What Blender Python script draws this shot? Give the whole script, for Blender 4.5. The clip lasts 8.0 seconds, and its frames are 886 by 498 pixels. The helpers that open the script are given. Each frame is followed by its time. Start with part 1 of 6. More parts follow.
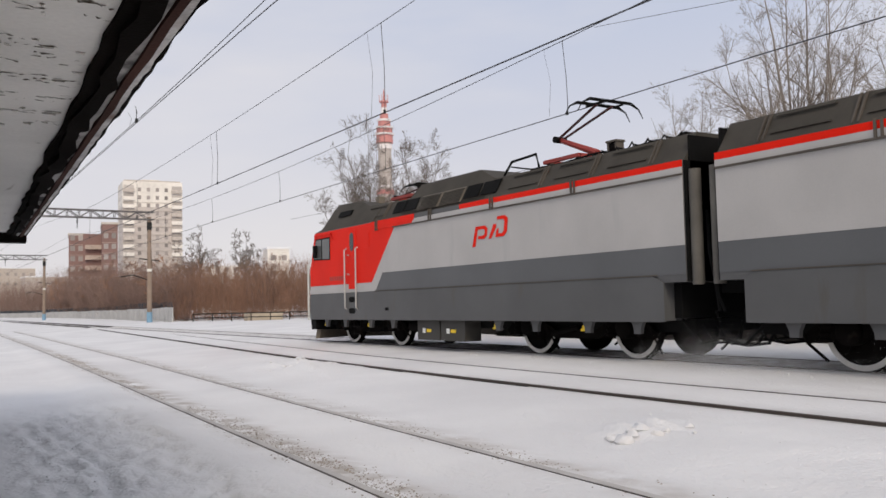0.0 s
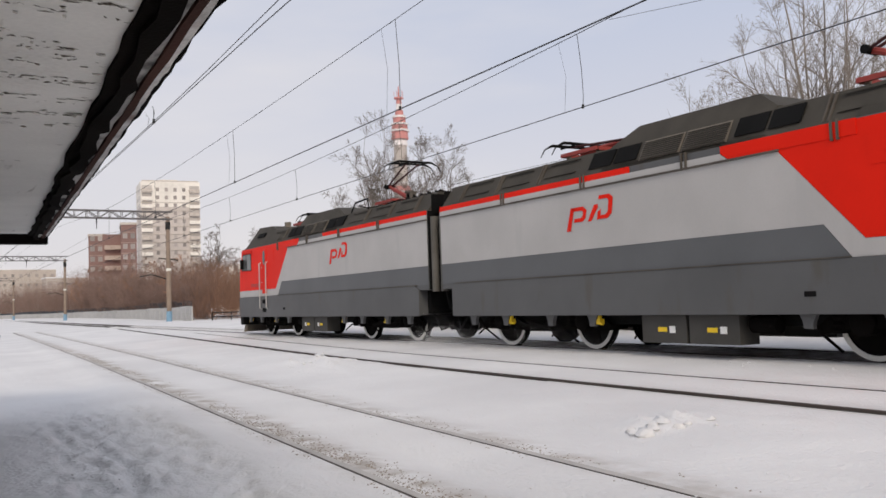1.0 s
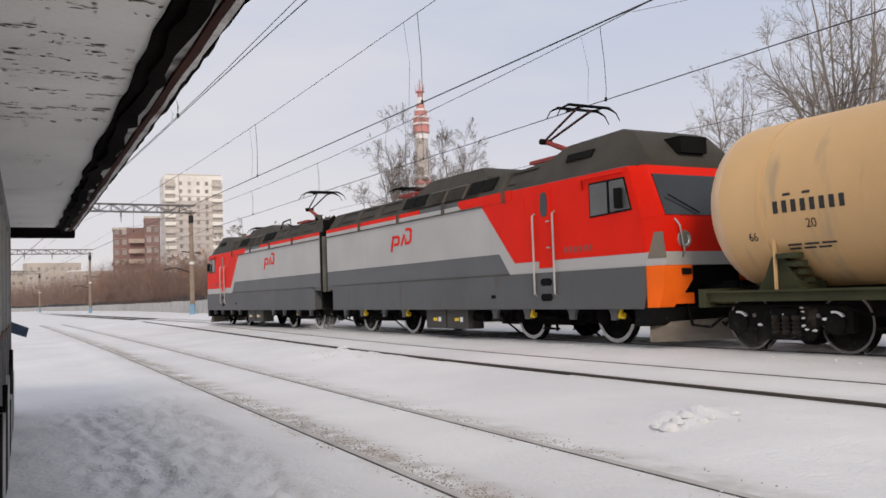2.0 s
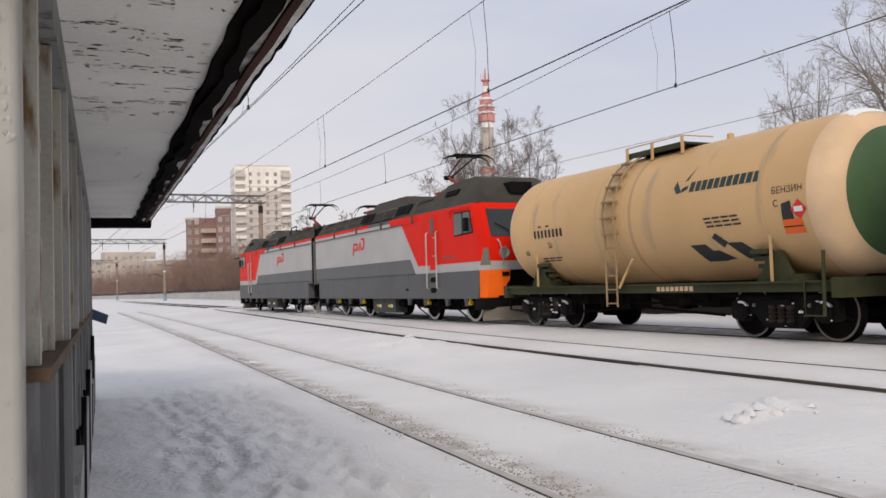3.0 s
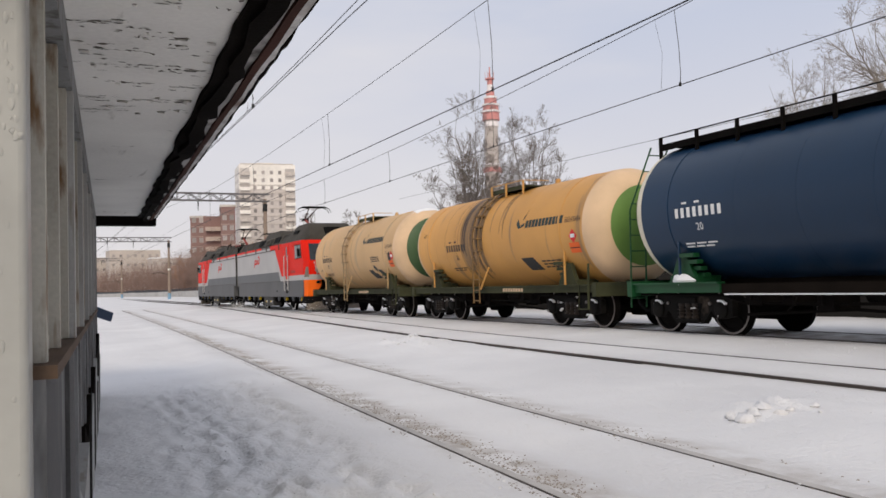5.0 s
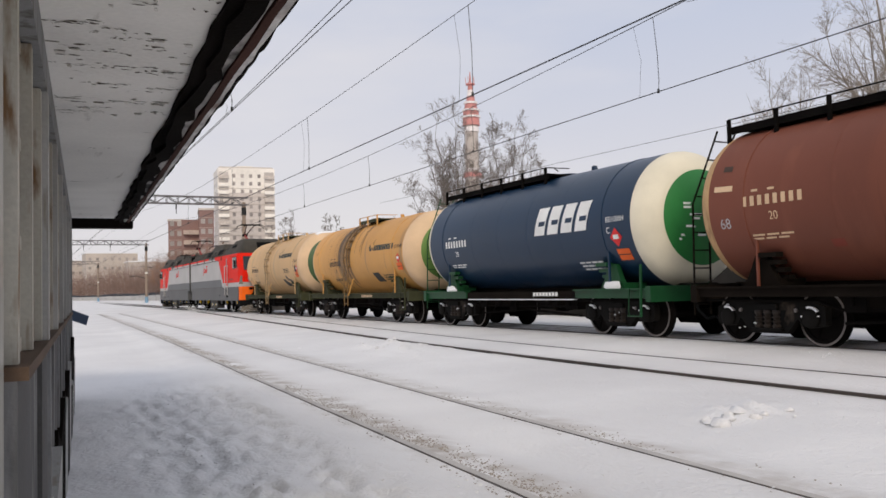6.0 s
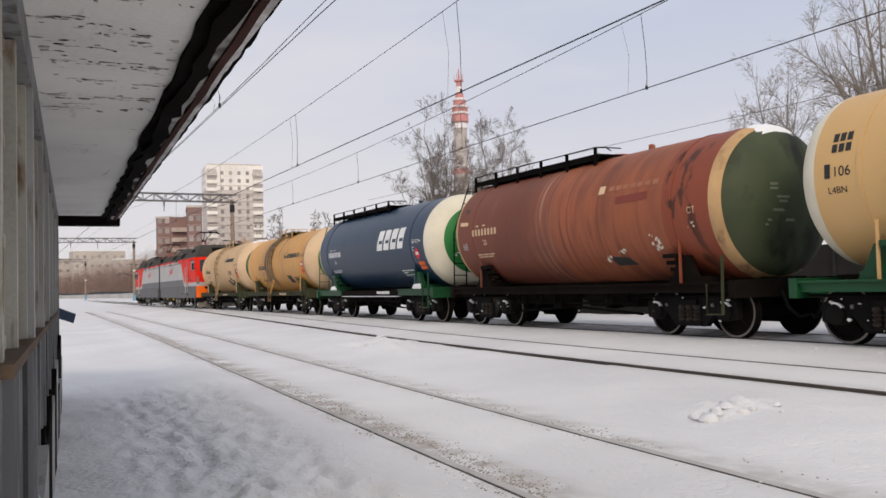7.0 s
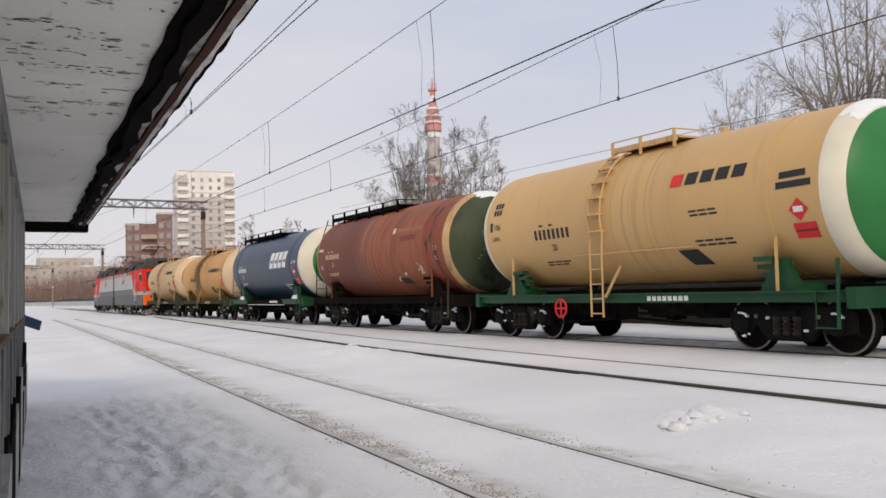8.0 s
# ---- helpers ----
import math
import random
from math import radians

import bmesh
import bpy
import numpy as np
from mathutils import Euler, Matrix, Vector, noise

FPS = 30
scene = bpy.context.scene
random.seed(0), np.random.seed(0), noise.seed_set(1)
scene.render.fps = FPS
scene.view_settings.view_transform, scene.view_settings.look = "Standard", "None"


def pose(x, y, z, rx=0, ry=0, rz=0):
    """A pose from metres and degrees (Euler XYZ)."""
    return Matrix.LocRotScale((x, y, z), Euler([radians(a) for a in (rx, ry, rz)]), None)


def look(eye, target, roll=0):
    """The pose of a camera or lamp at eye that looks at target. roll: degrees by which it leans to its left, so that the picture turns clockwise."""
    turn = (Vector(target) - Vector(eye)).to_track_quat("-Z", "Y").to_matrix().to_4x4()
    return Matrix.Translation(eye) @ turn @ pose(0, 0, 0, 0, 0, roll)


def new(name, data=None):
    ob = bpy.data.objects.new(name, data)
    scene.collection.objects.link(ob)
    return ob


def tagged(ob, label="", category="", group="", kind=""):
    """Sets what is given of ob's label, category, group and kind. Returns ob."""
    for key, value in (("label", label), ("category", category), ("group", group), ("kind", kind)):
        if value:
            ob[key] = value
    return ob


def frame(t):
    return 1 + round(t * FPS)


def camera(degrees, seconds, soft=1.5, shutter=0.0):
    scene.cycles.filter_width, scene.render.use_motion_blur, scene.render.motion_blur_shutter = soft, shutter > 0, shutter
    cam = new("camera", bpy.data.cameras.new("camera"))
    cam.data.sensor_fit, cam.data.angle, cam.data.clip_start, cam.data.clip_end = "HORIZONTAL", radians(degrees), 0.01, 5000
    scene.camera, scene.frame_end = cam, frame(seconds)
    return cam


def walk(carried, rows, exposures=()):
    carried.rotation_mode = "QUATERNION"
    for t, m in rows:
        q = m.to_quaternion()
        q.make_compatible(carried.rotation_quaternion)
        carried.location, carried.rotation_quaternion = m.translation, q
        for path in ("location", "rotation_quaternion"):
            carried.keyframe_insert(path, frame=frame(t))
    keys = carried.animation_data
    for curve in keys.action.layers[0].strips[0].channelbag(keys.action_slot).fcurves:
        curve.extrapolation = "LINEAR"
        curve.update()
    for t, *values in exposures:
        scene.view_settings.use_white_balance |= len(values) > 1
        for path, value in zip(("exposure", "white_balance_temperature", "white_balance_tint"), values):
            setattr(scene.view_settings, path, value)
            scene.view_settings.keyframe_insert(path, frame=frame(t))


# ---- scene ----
# ---- the camera's walk ----
cam = camera(53.86, 8.0, soft=1.6)
CAMERA_ROWS = [
    (0.0, 0.000, 0.000, 1.115, 93.62, 1.29, -31.63),
    (0.5, -0.007, -0.006, 1.113, 93.26, 1.53, -30.92),
    (1.0, -0.014, -0.002, 1.113, 93.37, 2.00, -30.48),
    (1.5, -0.021, 0.008, 1.116, 93.32, 1.98, -30.24),
    (1.7, -0.027, 0.005, 1.116, 93.21, 1.95, -30.05),
    (2.8, -0.053, -0.005, 1.114, 92.44, 1.75, -25.31),
    (3.0, -0.056, -0.008, 1.114, 92.42, 1.75, -24.79),
    (3.5, -0.062, -0.006, 1.110, 92.23, 1.89, -23.79),
    (4.0, -0.064, -0.009, 1.116, 92.31, 1.74, -23.25),
    (4.2, -0.064, -0.010, 1.115, 92.29, 1.74, -23.42),
    (5.3, -0.058, -0.017, 1.113, 92.40, 1.62, -24.85),
    (5.5, -0.057, -0.018, 1.112, 92.47, 1.60, -25.04),
    (6.0, -0.053, -0.027, 1.108, 92.61, 1.42, -25.87),
    (6.5, -0.048, -0.022, 1.110, 92.44, 1.63, -26.31),
    (7.0, -0.047, -0.024, 1.107, 92.38, 1.60, -26.58),
    (7.5, -0.044, -0.025, 1.107, 92.74, 1.31, -27.43),
    (8.0, -0.043, -0.026, 1.102, 92.92, 1.32, -28.40),
]
walk(cam, [(t, pose(x, y, z, rx, ry, rz)) for t, x, y, z, rx, ry, rz in CAMERA_ROWS])

# ---- sky, sun, exposure ----
SUN_EL, SUN_AZ = radians(33), radians(200)      # azimuth clockwise from +y
world = bpy.data.worlds.new("world")
scene.world = world
world.use_nodes = True
wn = world.node_tree.nodes
wl = world.node_tree.links
sky = wn.new("ShaderNodeTexSky")
sky.sky_type = "NISHITA"
sky.sun_disc = False
sky.sun_elevation, sky.sun_rotation = SUN_EL, SUN_AZ
sky.air_density, sky.dust_density, sky.ozone_density = 1.0, 2.5, 1.5
wb = wn["Background"]
# thin winter cloud over the blue: paler towards the horizon, with soft banks
wtc, wsep, wramp = wn.new("ShaderNodeTexCoord"), wn.new("ShaderNodeSeparateXYZ"), wn.new("ShaderNodeValToRGB")
wl.new(wtc.outputs["Generated"], wsep.inputs[0])
wl.new(wsep.outputs[2], wramp.inputs[0])
wr = wramp.color_ramp
wr.elements[0].position, wr.elements[0].color = 0.0, (0.81, 0.775, 0.79, 1)
wr.elements[1].position, wr.elements[1].color = 0.9, (0.62, 0.68, 0.80, 1)
e = wr.elements.new(0.30)
e.color = (0.58, 0.63, 0.775, 1)
wmap, wnoise, wband = wn.new("ShaderNodeMapping"), wn.new("ShaderNodeTexNoise"), wn.new("ShaderNodeMapRange")
wmap.inputs["Scale"].default_value = (1.2, 1.2, 4.5)
wl.new(wtc.outputs["Generated"], wmap.inputs[0]), wl.new(wmap.outputs[0], wnoise.inputs["Vector"])
wnoise.inputs["Scale"].default_value, wnoise.inputs["Detail"].default_value = 1.8, 5
wband.inputs[1].default_value, wband.inputs[2].default_value = 0.35, 0.7
wband.inputs[3].default_value, wband.inputs[4].default_value = 0.0, 0.75
wl.new(wnoise.outputs[0], wband.inputs[0])
wcloud = wn.new("ShaderNodeMix")
wcloud.data_type = "RGBA"
wl.new(wband.outputs[0], wcloud.inputs[0]), wl.new(wramp.outputs[0], wcloud.inputs[6])
wcloud.inputs[7].default_value = (0.81, 0.79, 0.815, 1)
wsky = wn.new("ShaderNodeMix")
wsky.data_type, wsky.blend_type = "RGBA", "ADD"
wsky.inputs[0].default_value = 0.007
wl.new(wcloud.outputs[2], wsky.inputs[6]), wl.new(sky.outputs[0], wsky.inputs[7])
wl.new(wsky.outputs[2], wb.inputs[0])
wb.inputs[1].default_value = 0.97
sun = new("sun", bpy.data.lights.new("sun", "SUN"))
sun.data.energy, sun.data.angle, sun.data.color = 1.72, radians(20), (1.0, 0.88, 0.72)
sun_dir = Vector((math.sin(SUN_AZ) * math.cos(SUN_EL), math.cos(SUN_AZ) * math.cos(SUN_EL), math.sin(SUN_EL)))
sun.matrix_world = look(sun_dir * 50, (0, 0, 0))
scene.view_settings.exposure = -0.08
scene.view_settings.use_white_balance = True
scene.view_settings.white_balance_temperature = 6620


# ---- materials ----
def material(name, color, rough=0.7, metal=0.0, dark=0.75, scale=6.0, fine=60.0, bump=0.15, stain=None, stain_at=0.62, streak=None, per_piece=0.0, coat=0.0, spec=0.35):
    """Two scales of tone (large patches, fine grain), relief, and optional stains or streaks running down."""
    m = bpy.data.materials.new(name)
    m.use_nodes = True
    n, l = m.node_tree.nodes, m.node_tree.links
    b = n["Principled BSDF"]
    b.inputs["Roughness"].default_value, b.inputs["Metallic"].default_value = rough, metal
    b.inputs["Specular IOR Level"].default_value = spec
    if coat:
        b.inputs["Coat Weight"].default_value, b.inputs["Coat Roughness"].default_value = coat, 0.25
    tc = n.new("ShaderNodeTexCoord")
    big, small = n.new("ShaderNodeTexNoise"), n.new("ShaderNodeTexNoise")
    big.inputs["Scale"].default_value, small.inputs["Scale"].default_value = scale * 0.2, fine
    big.inputs["Detail"].default_value, small.inputs["Detail"].default_value = 5, 3
    l.new(tc.outputs["Object"], big.inputs["Vector"]), l.new(tc.outputs["Object"], small.inputs["Vector"])
    mul = n.new("ShaderNodeMath")
    mul.operation = "MULTIPLY_ADD"
    l.new(small.outputs[0], mul.inputs[0])
    mul.inputs[1].default_value = 0.35
    l.new(big.outputs[0], mul.inputs[2])
    ramp = n.new("ShaderNodeValToRGB")
    c = color
    ramp.color_ramp.elements[0].position, ramp.color_ramp.elements[1].position = 0.45, 0.9
    ramp.color_ramp.elements[0].color = (c[0] * dark, c[1] * dark, c[2] * dark, 1)
    ramp.color_ramp.elements[1].color = (min(c[0] * 1.08, 1), min(c[1] * 1.08, 1), min(c[2] * 1.08, 1), 1)
    l.new(mul.outputs[0], ramp.inputs[0])
    out = ramp.outputs[0]
    if stain or streak:
        sn = n.new("ShaderNodeTexNoise")
        sn.inputs["Scale"].default_value, sn.inputs["Detail"].default_value = 1.0, 6
        mp = n.new("ShaderNodeMapping")
        mp.inputs["Scale"].default_value = streak or (1.6, 1.6, 1.6)
        l.new(tc.outputs["Object"], mp.inputs[0]), l.new(mp.outputs[0], sn.inputs["Vector"])
        r2 = n.new("ShaderNodeValToRGB")
        r2.color_ramp.elements[0].position, r2.color_ramp.elements[1].position = stain_at, stain_at + 0.12
        l.new(sn.outputs[0], r2.inputs[0])
        mx = n.new("ShaderNodeMix")
        mx.data_type = "RGBA"
        l.new(r2.outputs[0], mx.inputs[0]), l.new(out, mx.inputs[6])
        mx.inputs[7].default_value = (*(stain or tuple(v * 0.5 for v in c)), 1)
        out = mx.outputs[2]
    if per_piece:
        oi, hs, mr = n.new("ShaderNodeObjectInfo"), n.new("ShaderNodeHueSaturation"), n.new("ShaderNodeMapRange")
        mr.inputs[3].default_value, mr.inputs[4].default_value = 1 - per_piece, 1 + per_piece
        l.new(oi.outputs["Random"], mr.inputs[0]), l.new(mr.outputs[0], hs.inputs["Value"]), l.new(out, hs.inputs["Color"])
        out = hs.outputs[0]
    l.new(out, b.inputs["Base Color"])
    if bump:
        bp = n.new("ShaderNodeBump")
        bp.inputs["Strength"].default_value, bp.inputs["Distance"].default_value = bump, 0.02
        l.new(mul.outputs[0], bp.inputs["Height"]), l.new(bp.outputs[0], b.inputs["Normal"])
    return m


def plain(name, color, rough=0.6, metal=0.0, **kw):
    return material(name, color, rough, metal, dark=0.85, bump=0.05, **kw)


# ---- mesh tools ----
class Geo:
    """Collects vertices and faces of one mesh."""

    def __init__(self):
        self.v, self.f = [], []

    def add(self, vs, fs):
        k = len(self.v)
        self.v += [tuple(p) for p in vs]
        self.f += [tuple(i + k for i in f) for f in fs]
        return self

    def box(self, x0, x1, y0, y1, z0, z1):
        return self.add([(x, y, z) for x in (x0, x1) for y in (y0, y1) for z in (z0, z1)],
                        [(0, 1, 3, 2), (4, 6, 7, 5), (0, 4, 5, 1), (2, 3, 7, 6), (0, 2, 6, 4), (1, 5, 7, 3)])

    def loft(self, rings, caps=True, closed=True):
        n = len(rings[0])
        fs = []
        for i in range(len(rings) - 1):
            for j in range(n if closed else n - 1):
                a, b = i * n + j, i * n + (j + 1) % n
                fs.append((a, b, b + n, a + n))
        if caps:
            fs.append(tuple(range(n))[::-1])
            fs.append(tuple((len(rings) - 1) * n + j for j in range(n)))
        return self.add([p for r in rings for p in r], fs)

    def tube(self, pts, r, seg=8, caps=True):
        """A round bar along points; r may be one radius or one a point."""
        pts = [Vector(p) for p in pts]
        rs = r if isinstance(r, (list, tuple)) else [r] * len(pts)
        rings = []
        for i, p in enumerate(pts):
            d = (pts[min(i + 1, len(pts) - 1)] - pts[max(i - 1, 0)]).normalized()
            a = d.cross(Vector((0, 0, 1)) if abs(d.z) < 0.9 else Vector((0, 1, 0))).normalized()
            b = d.cross(a)
            rings.append([p + (a * math.cos(2 * math.pi * k / seg) + b * math.sin(2 * math.pi * k / seg)) * rs[i] for k in range(seg)])
        return self.loft(rings, caps)

    def slab(self, poly, x0, x1):
        """A (y, z) outline given thickness from x0 to x1."""
        return self.loft([[(x, y, z) for y, z in poly] for x in (x0, x1)])

    def lathe(self, profile, centre, axis="x", seg=24):
        """(offset along axis, radius) turned round an axis through centre."""
        rings = []
        for o, r in profile:
            ring = []
            for k in range(seg):
                a = 2 * math.pi * k / seg
                c, s = math.cos(a) * r, math.sin(a) * r
                p = {"x": (o, c, s), "y": (s, o, c), "z": (c, s, o)}[axis]
                ring.append((centre[0] + p[0], centre[1] + p[1], centre[2] + p[2]))
            rings.append(ring)
        return self.loft(rings)


def link(name, g, mat, smooth=40):
    me = bpy.data.meshes.new(name)
    me.from_pydata(g.v, [], g.f)
    bm = bmesh.new()
    bm.from_mesh(me)
    bmesh.ops.recalc_face_normals(bm, faces=bm.faces)
    bm.to_mesh(me)
    bm.free()
    if smooth:
        me.polygons.foreach_set("use_smooth", [True] * len(me.polygons))
        me.set_sharp_from_angle(angle=radians(smooth))
    me.materials.append(mat)
    return new(name, me)


def part(name, g, mat, parent, label="", at=None, smooth=40):
    ob = link(name, g, mat, smooth)
    ob.parent = parent
    if at is not None:
        ob.matrix_basis = at
    if label:
        ob["label"] = label
    return ob


def thing(name, label, category, m=None, group="", kind=""):
    ob = new(name)
    ob.empty_display_size = 0.2
    if m is not None:
        ob.matrix_basis = m
    return tagged(ob, label, category, group, kind)


rnd = random.Random(7)
SNOW = material("snow", (0.80, 0.80, 0.81), 0.75, dark=0.93, scale=2, fine=14, bump=0.3)
STEEL = material("rail_steel", (0.075, 0.062, 0.055), 0.6, 0.3, scale=3, spec=0.2)
CONCRETE = material("concrete", (0.42, 0.40, 0.37), 0.85, stain=(0.28, 0.26, 0.23))
POLE_TAN = material("weathered_pole", (0.29, 0.22, 0.17), 0.85, stain=(0.2, 0.17, 0.14))
BLUE_PAINT = material("faded_blue_paint", (0.22, 0.38, 0.52), 0.7)
DARK_METAL = material("dark_metal", (0.03, 0.03, 0.03), 0.6, 0.1, spec=0.15)
LATTICE = material("galvanised_lattice", (0.16, 0.15, 0.15), 0.6, 0.4)
WIRE = material("wire", (0.045, 0.045, 0.05), 0.6, 0.2, bump=0)


# ---- ground ----
def smooth(a, b, x):
    t = min(max((x - a) / (b - a), 0.0), 1.0)
    return t * t * (3 - 2 * t)


def near_x(y):
    """Left rail of the track beside the platform."""
    return 2.50 + 0.047 * y - 0.0070 * max(0.0, y - 24) - 0.00012 * max(0.0, y - 24) ** 2


def mid_x(y):
    """Left rail of the middle track."""
    return 7.72 + 0.0023 * max(0.0, min(y, 22) - 8) ** 2 + 0.0765 * max(0.0, y - 22)


def train_x(y):
    return 12.72 + 1e-4 * max(0.0, y - 27) ** 2


TRACK_Z = {"near": -0.16, "mid": -0.07, "train": 0.0}


PRINTS = {}
_pr = random.Random(55)
for _ in range(420):                     # boot prints trodden into furrows along the platform
    _y = 2.6 + 10 * _pr.random() ** 1.2
    _x = _pr.choice((0.52, 0.95, 1.0, 1.5)) + 0.07 * _y + _pr.gauss(0, 0.11)
    for _k in range(int(_y * 2) - 1, int(_y * 2) + 2):
        PRINTS.setdefault(_k, []).append((_x, _y, _pr.uniform(-0.35, 0.35), _pr.uniform(0.008, 0.030)))


def print_z(x, y):
    z = 0.0
    for px, py, a, d in PRINTS.get(int(y * 2), ()):
        dx, dy = x - px, y - py
        if dx * dx + dy * dy < 0.12:
            u, v = dx * math.cos(a) + dy * math.sin(a), dy * math.cos(a) - dx * math.sin(a)
            q = (u / 0.07) ** 2 + (v / 0.17) ** 2
            z += d * (0.35 * math.exp(-((math.sqrt(q) - 1.5) / 0.4) ** 2) - math.exp(-q * q))
    return max(z, -0.06)


def ground_z(x, y):
    c = 0.047 * min(y, 60)
    z = -0.20 + 0.09 * smooth(4.2 + c, 6.6 + c, x) + 0.06 * smooth(8.6 + c, 11.3, x)
    d = math.hypot(x, y)
    z += 0.03 * noise.noise((x * 0.55, y * 0.4, 1.3)) + 0.014 * noise.noise((x * 2.3, y * 1.6, 4.1))
    if d < 40:
        z += 0.010 * noise.noise((x * 6.0, y * 4.0, 9.0)) + 0.02 * max(0.0, noise.noise((x * 1.7, y * 1.1, 6.6)) - 0.25)
    for f, h, w in ((near_x, TRACK_Z["near"], 0.22), (mid_x, TRACK_Z["mid"], 0.2), (lambda v: train_x(v) - 0.76, 0.0, 0.2)):
        for o in (0.0, 1.44 if f is near_x else 1.52):
            e = abs(x - f(y) - o)
            if e < 0.8 and y < 70:
                k = 1 - smooth(w, 0.8, e)
                z = z * (1 - k) + (h - (0.004 if h < -0.1 else 0.010 if o > 0 else 0.02)) * k
                if f is mid_x and o == 0 and x < f(y) and e < 0.2:
                    z -= 0.024 * (1 - smooth(0.05, 0.2, e))
    if x < near_x(y) - 0.25 and y < 40:      # trodden platform snow
        path = math.exp(-((x - 0.9 - 0.07 * y) / 0.6) ** 2)
        k = 1 - smooth(11, 15, y)
        w = abs(noise.noise((x * 3.6, y * 2.2, 8.0)))
        z += path * (0.06 * (w - 0.25) + 0.03 * noise.noise((x * 7, y * 4, 2.0)) - 0.02) * (0.25 + 0.75 * k)
        z += k * (0.2 + path) * 0.012 * (noise.noise((x * 15, y * 10, 3.0)) + max(0.0, noise.noise((x * 9, y * 6, 12.0))))
        z += 0.05 * math.exp(-((x - near_x(y) + 0.55) / 0.25) ** 2) + print_z(x, y)
    z += 0.07 * math.exp(-(((x - 6.1) / 0.35) ** 2 + ((y - 6.3) / 0.3) ** 2)) * (1 + noise.noise((x * 7, y * 7, 0.5)) * 1.8)
    z += 0.10 * math.exp(-(((x - 6.9) / 0.7) ** 2 + ((y - 17.0) / 1.5) ** 2)) * (1 + noise.noise((x * 4, y * 4, 2.5)) * 1.3)
    if x > 15.5:
        z += 0.12 * smooth(15.5, 19, x) * (1 + 0.5 * noise.noise((x * 0.3, y * 0.3, 0)))
    if d > 120:
        z *= 1 - smooth(120, 240, d)
    return z


def snow_ground():
    xs = [-3000, -900, -300, -120, -50, -20, -10, -6, -4, -3, -2.2, -1.6, -1.2]
    x = -0.9
    while x < 13.4:
        xs.append(x)
        x += 0.042 if x < 3.0 else 0.075
    xs += [13.4 + 0.3 * i for i in range(20)] + [20, 22, 24, 27, 31, 36, 45, 60, 90, 150, 300, 900, 3000]
    ys = [-3000, -800, -200, -60, -20, -8, -3, -1, 0]
    y, s = 0.5, 0.05
    while y < 200:
        ys.append(y)
        y += s
        s = max(0.05, y * 0.0095)
    ys += [230, 280, 350, 500, 800, 1500, 4500]
    nx = len(xs)
    vs = [(x, y, ground_z(x, y)) for y in ys for x in xs]
    fs = [(j * nx + i, j * nx + i + 1, (j + 1) * nx + i + 1, (j + 1) * nx + i) for j in range(len(ys) - 1) for i in range(nx - 1)]
    me = bpy.data.meshes.new("ground")
    me.from_pydata(vs, [], fs)
    me.polygons.foreach_set("use_smooth", [True] * len(fs))
    grit = me.attributes.new("grit", "FLOAT", "POINT")
    vals = []
    for x, y, z in vs:
        g = 0.0
        if 0 < y < 70 and -1 < x < 16:
            for f, a in ((near_x, 1.0), (mid_x, 0.35)):
                for o, k in ((0.0, 1.0), (1.44 if f is near_x else 1.52, 0.6)):
                    g = max(g, a * k * math.exp(-((x - f(y) - o - (0.16 if f is near_x else 0.08)) / (0.24 if f is near_x else 0.26)) ** 2))
            # Under the train: grit, darkened further to paint shade and cut bounced light.
            g = max(g, 0.8 * math.exp(-((x - train_x(y) - 0.4) / 1.2) ** 2))
            if x < near_x(y) - 0.2 and y < 14:
                g = max(g, 0.08 * math.exp(-((x - 0.9 - 0.07 * y) / 0.5) ** 2))
        vals.append(g)
    grit.data.foreach_set("value", vals)
    m = bpy.data.materials.new("trodden_snow")
    m.use_nodes = True
    n, l = m.node_tree.nodes, m.node_tree.links
    b = n["Principled BSDF"]
    b.inputs["Roughness"].default_value = 0.8
    tc, at = n.new("ShaderNodeTexCoord"), n.new("ShaderNodeAttribute")
    at.attribute_name = "grit"
    n1, n2, n3 = (n.new("ShaderNodeTexNoise") for _ in range(3))
    for q, s, d in ((n1, 3.0, 8), (n2, 22.0, 6), (n3, 0.35, 4)):
        q.inputs["Scale"].default_value, q.inputs["Detail"].default_value = s, d
        l.new(tc.outputs["Object"], q.inputs["Vector"])
    base = n.new("ShaderNodeValToRGB")
    base.color_ramp.elements[0].position, base.color_ramp.elements[1].position = 0.3, 0.7
    base.color_ramp.elements[0].color, base.color_ramp.elements[1].color = (0.65, 0.645, 0.655, 1), (0.77, 0.765, 0.77, 1)
    l.new(n3.outputs[0], base.inputs[0])
    mm = n.new("ShaderNodeMath")
    mm.operation = "MULTIPLY"
    mr = n.new("ShaderNodeValToRGB")
    mr.color_ramp.elements[0].position, mr.color_ramp.elements[1].position = 0.36, 0.62
    l.new(n1.outputs[0], mr.inputs[0])
    l.new(mr.outputs[0], mm.inputs[0]), l.new(at.outputs["Fac"], mm.inputs[1])
    mx = n.new("ShaderNodeMix")
    mx.data_type = "RGBA"
    l.new(mm.outputs[0], mx.inputs[0]), l.new(base.outputs[0], mx.inputs[6])
    mx.inputs[7].default_value = (0.40, 0.365, 0.335, 1)
    l.new(mx.outputs[2], b.inputs["Base Color"])
    ad = n.new("ShaderNodeMath")
    l.new(n1.outputs[0], ad.inputs[0]), l.new(n2.outputs[0], ad.inputs[1])
    bp = n.new("ShaderNodeBump")
    bp.inputs["Strength"].default_value, bp.inputs["Distance"].default_value = 0.65, 0.03
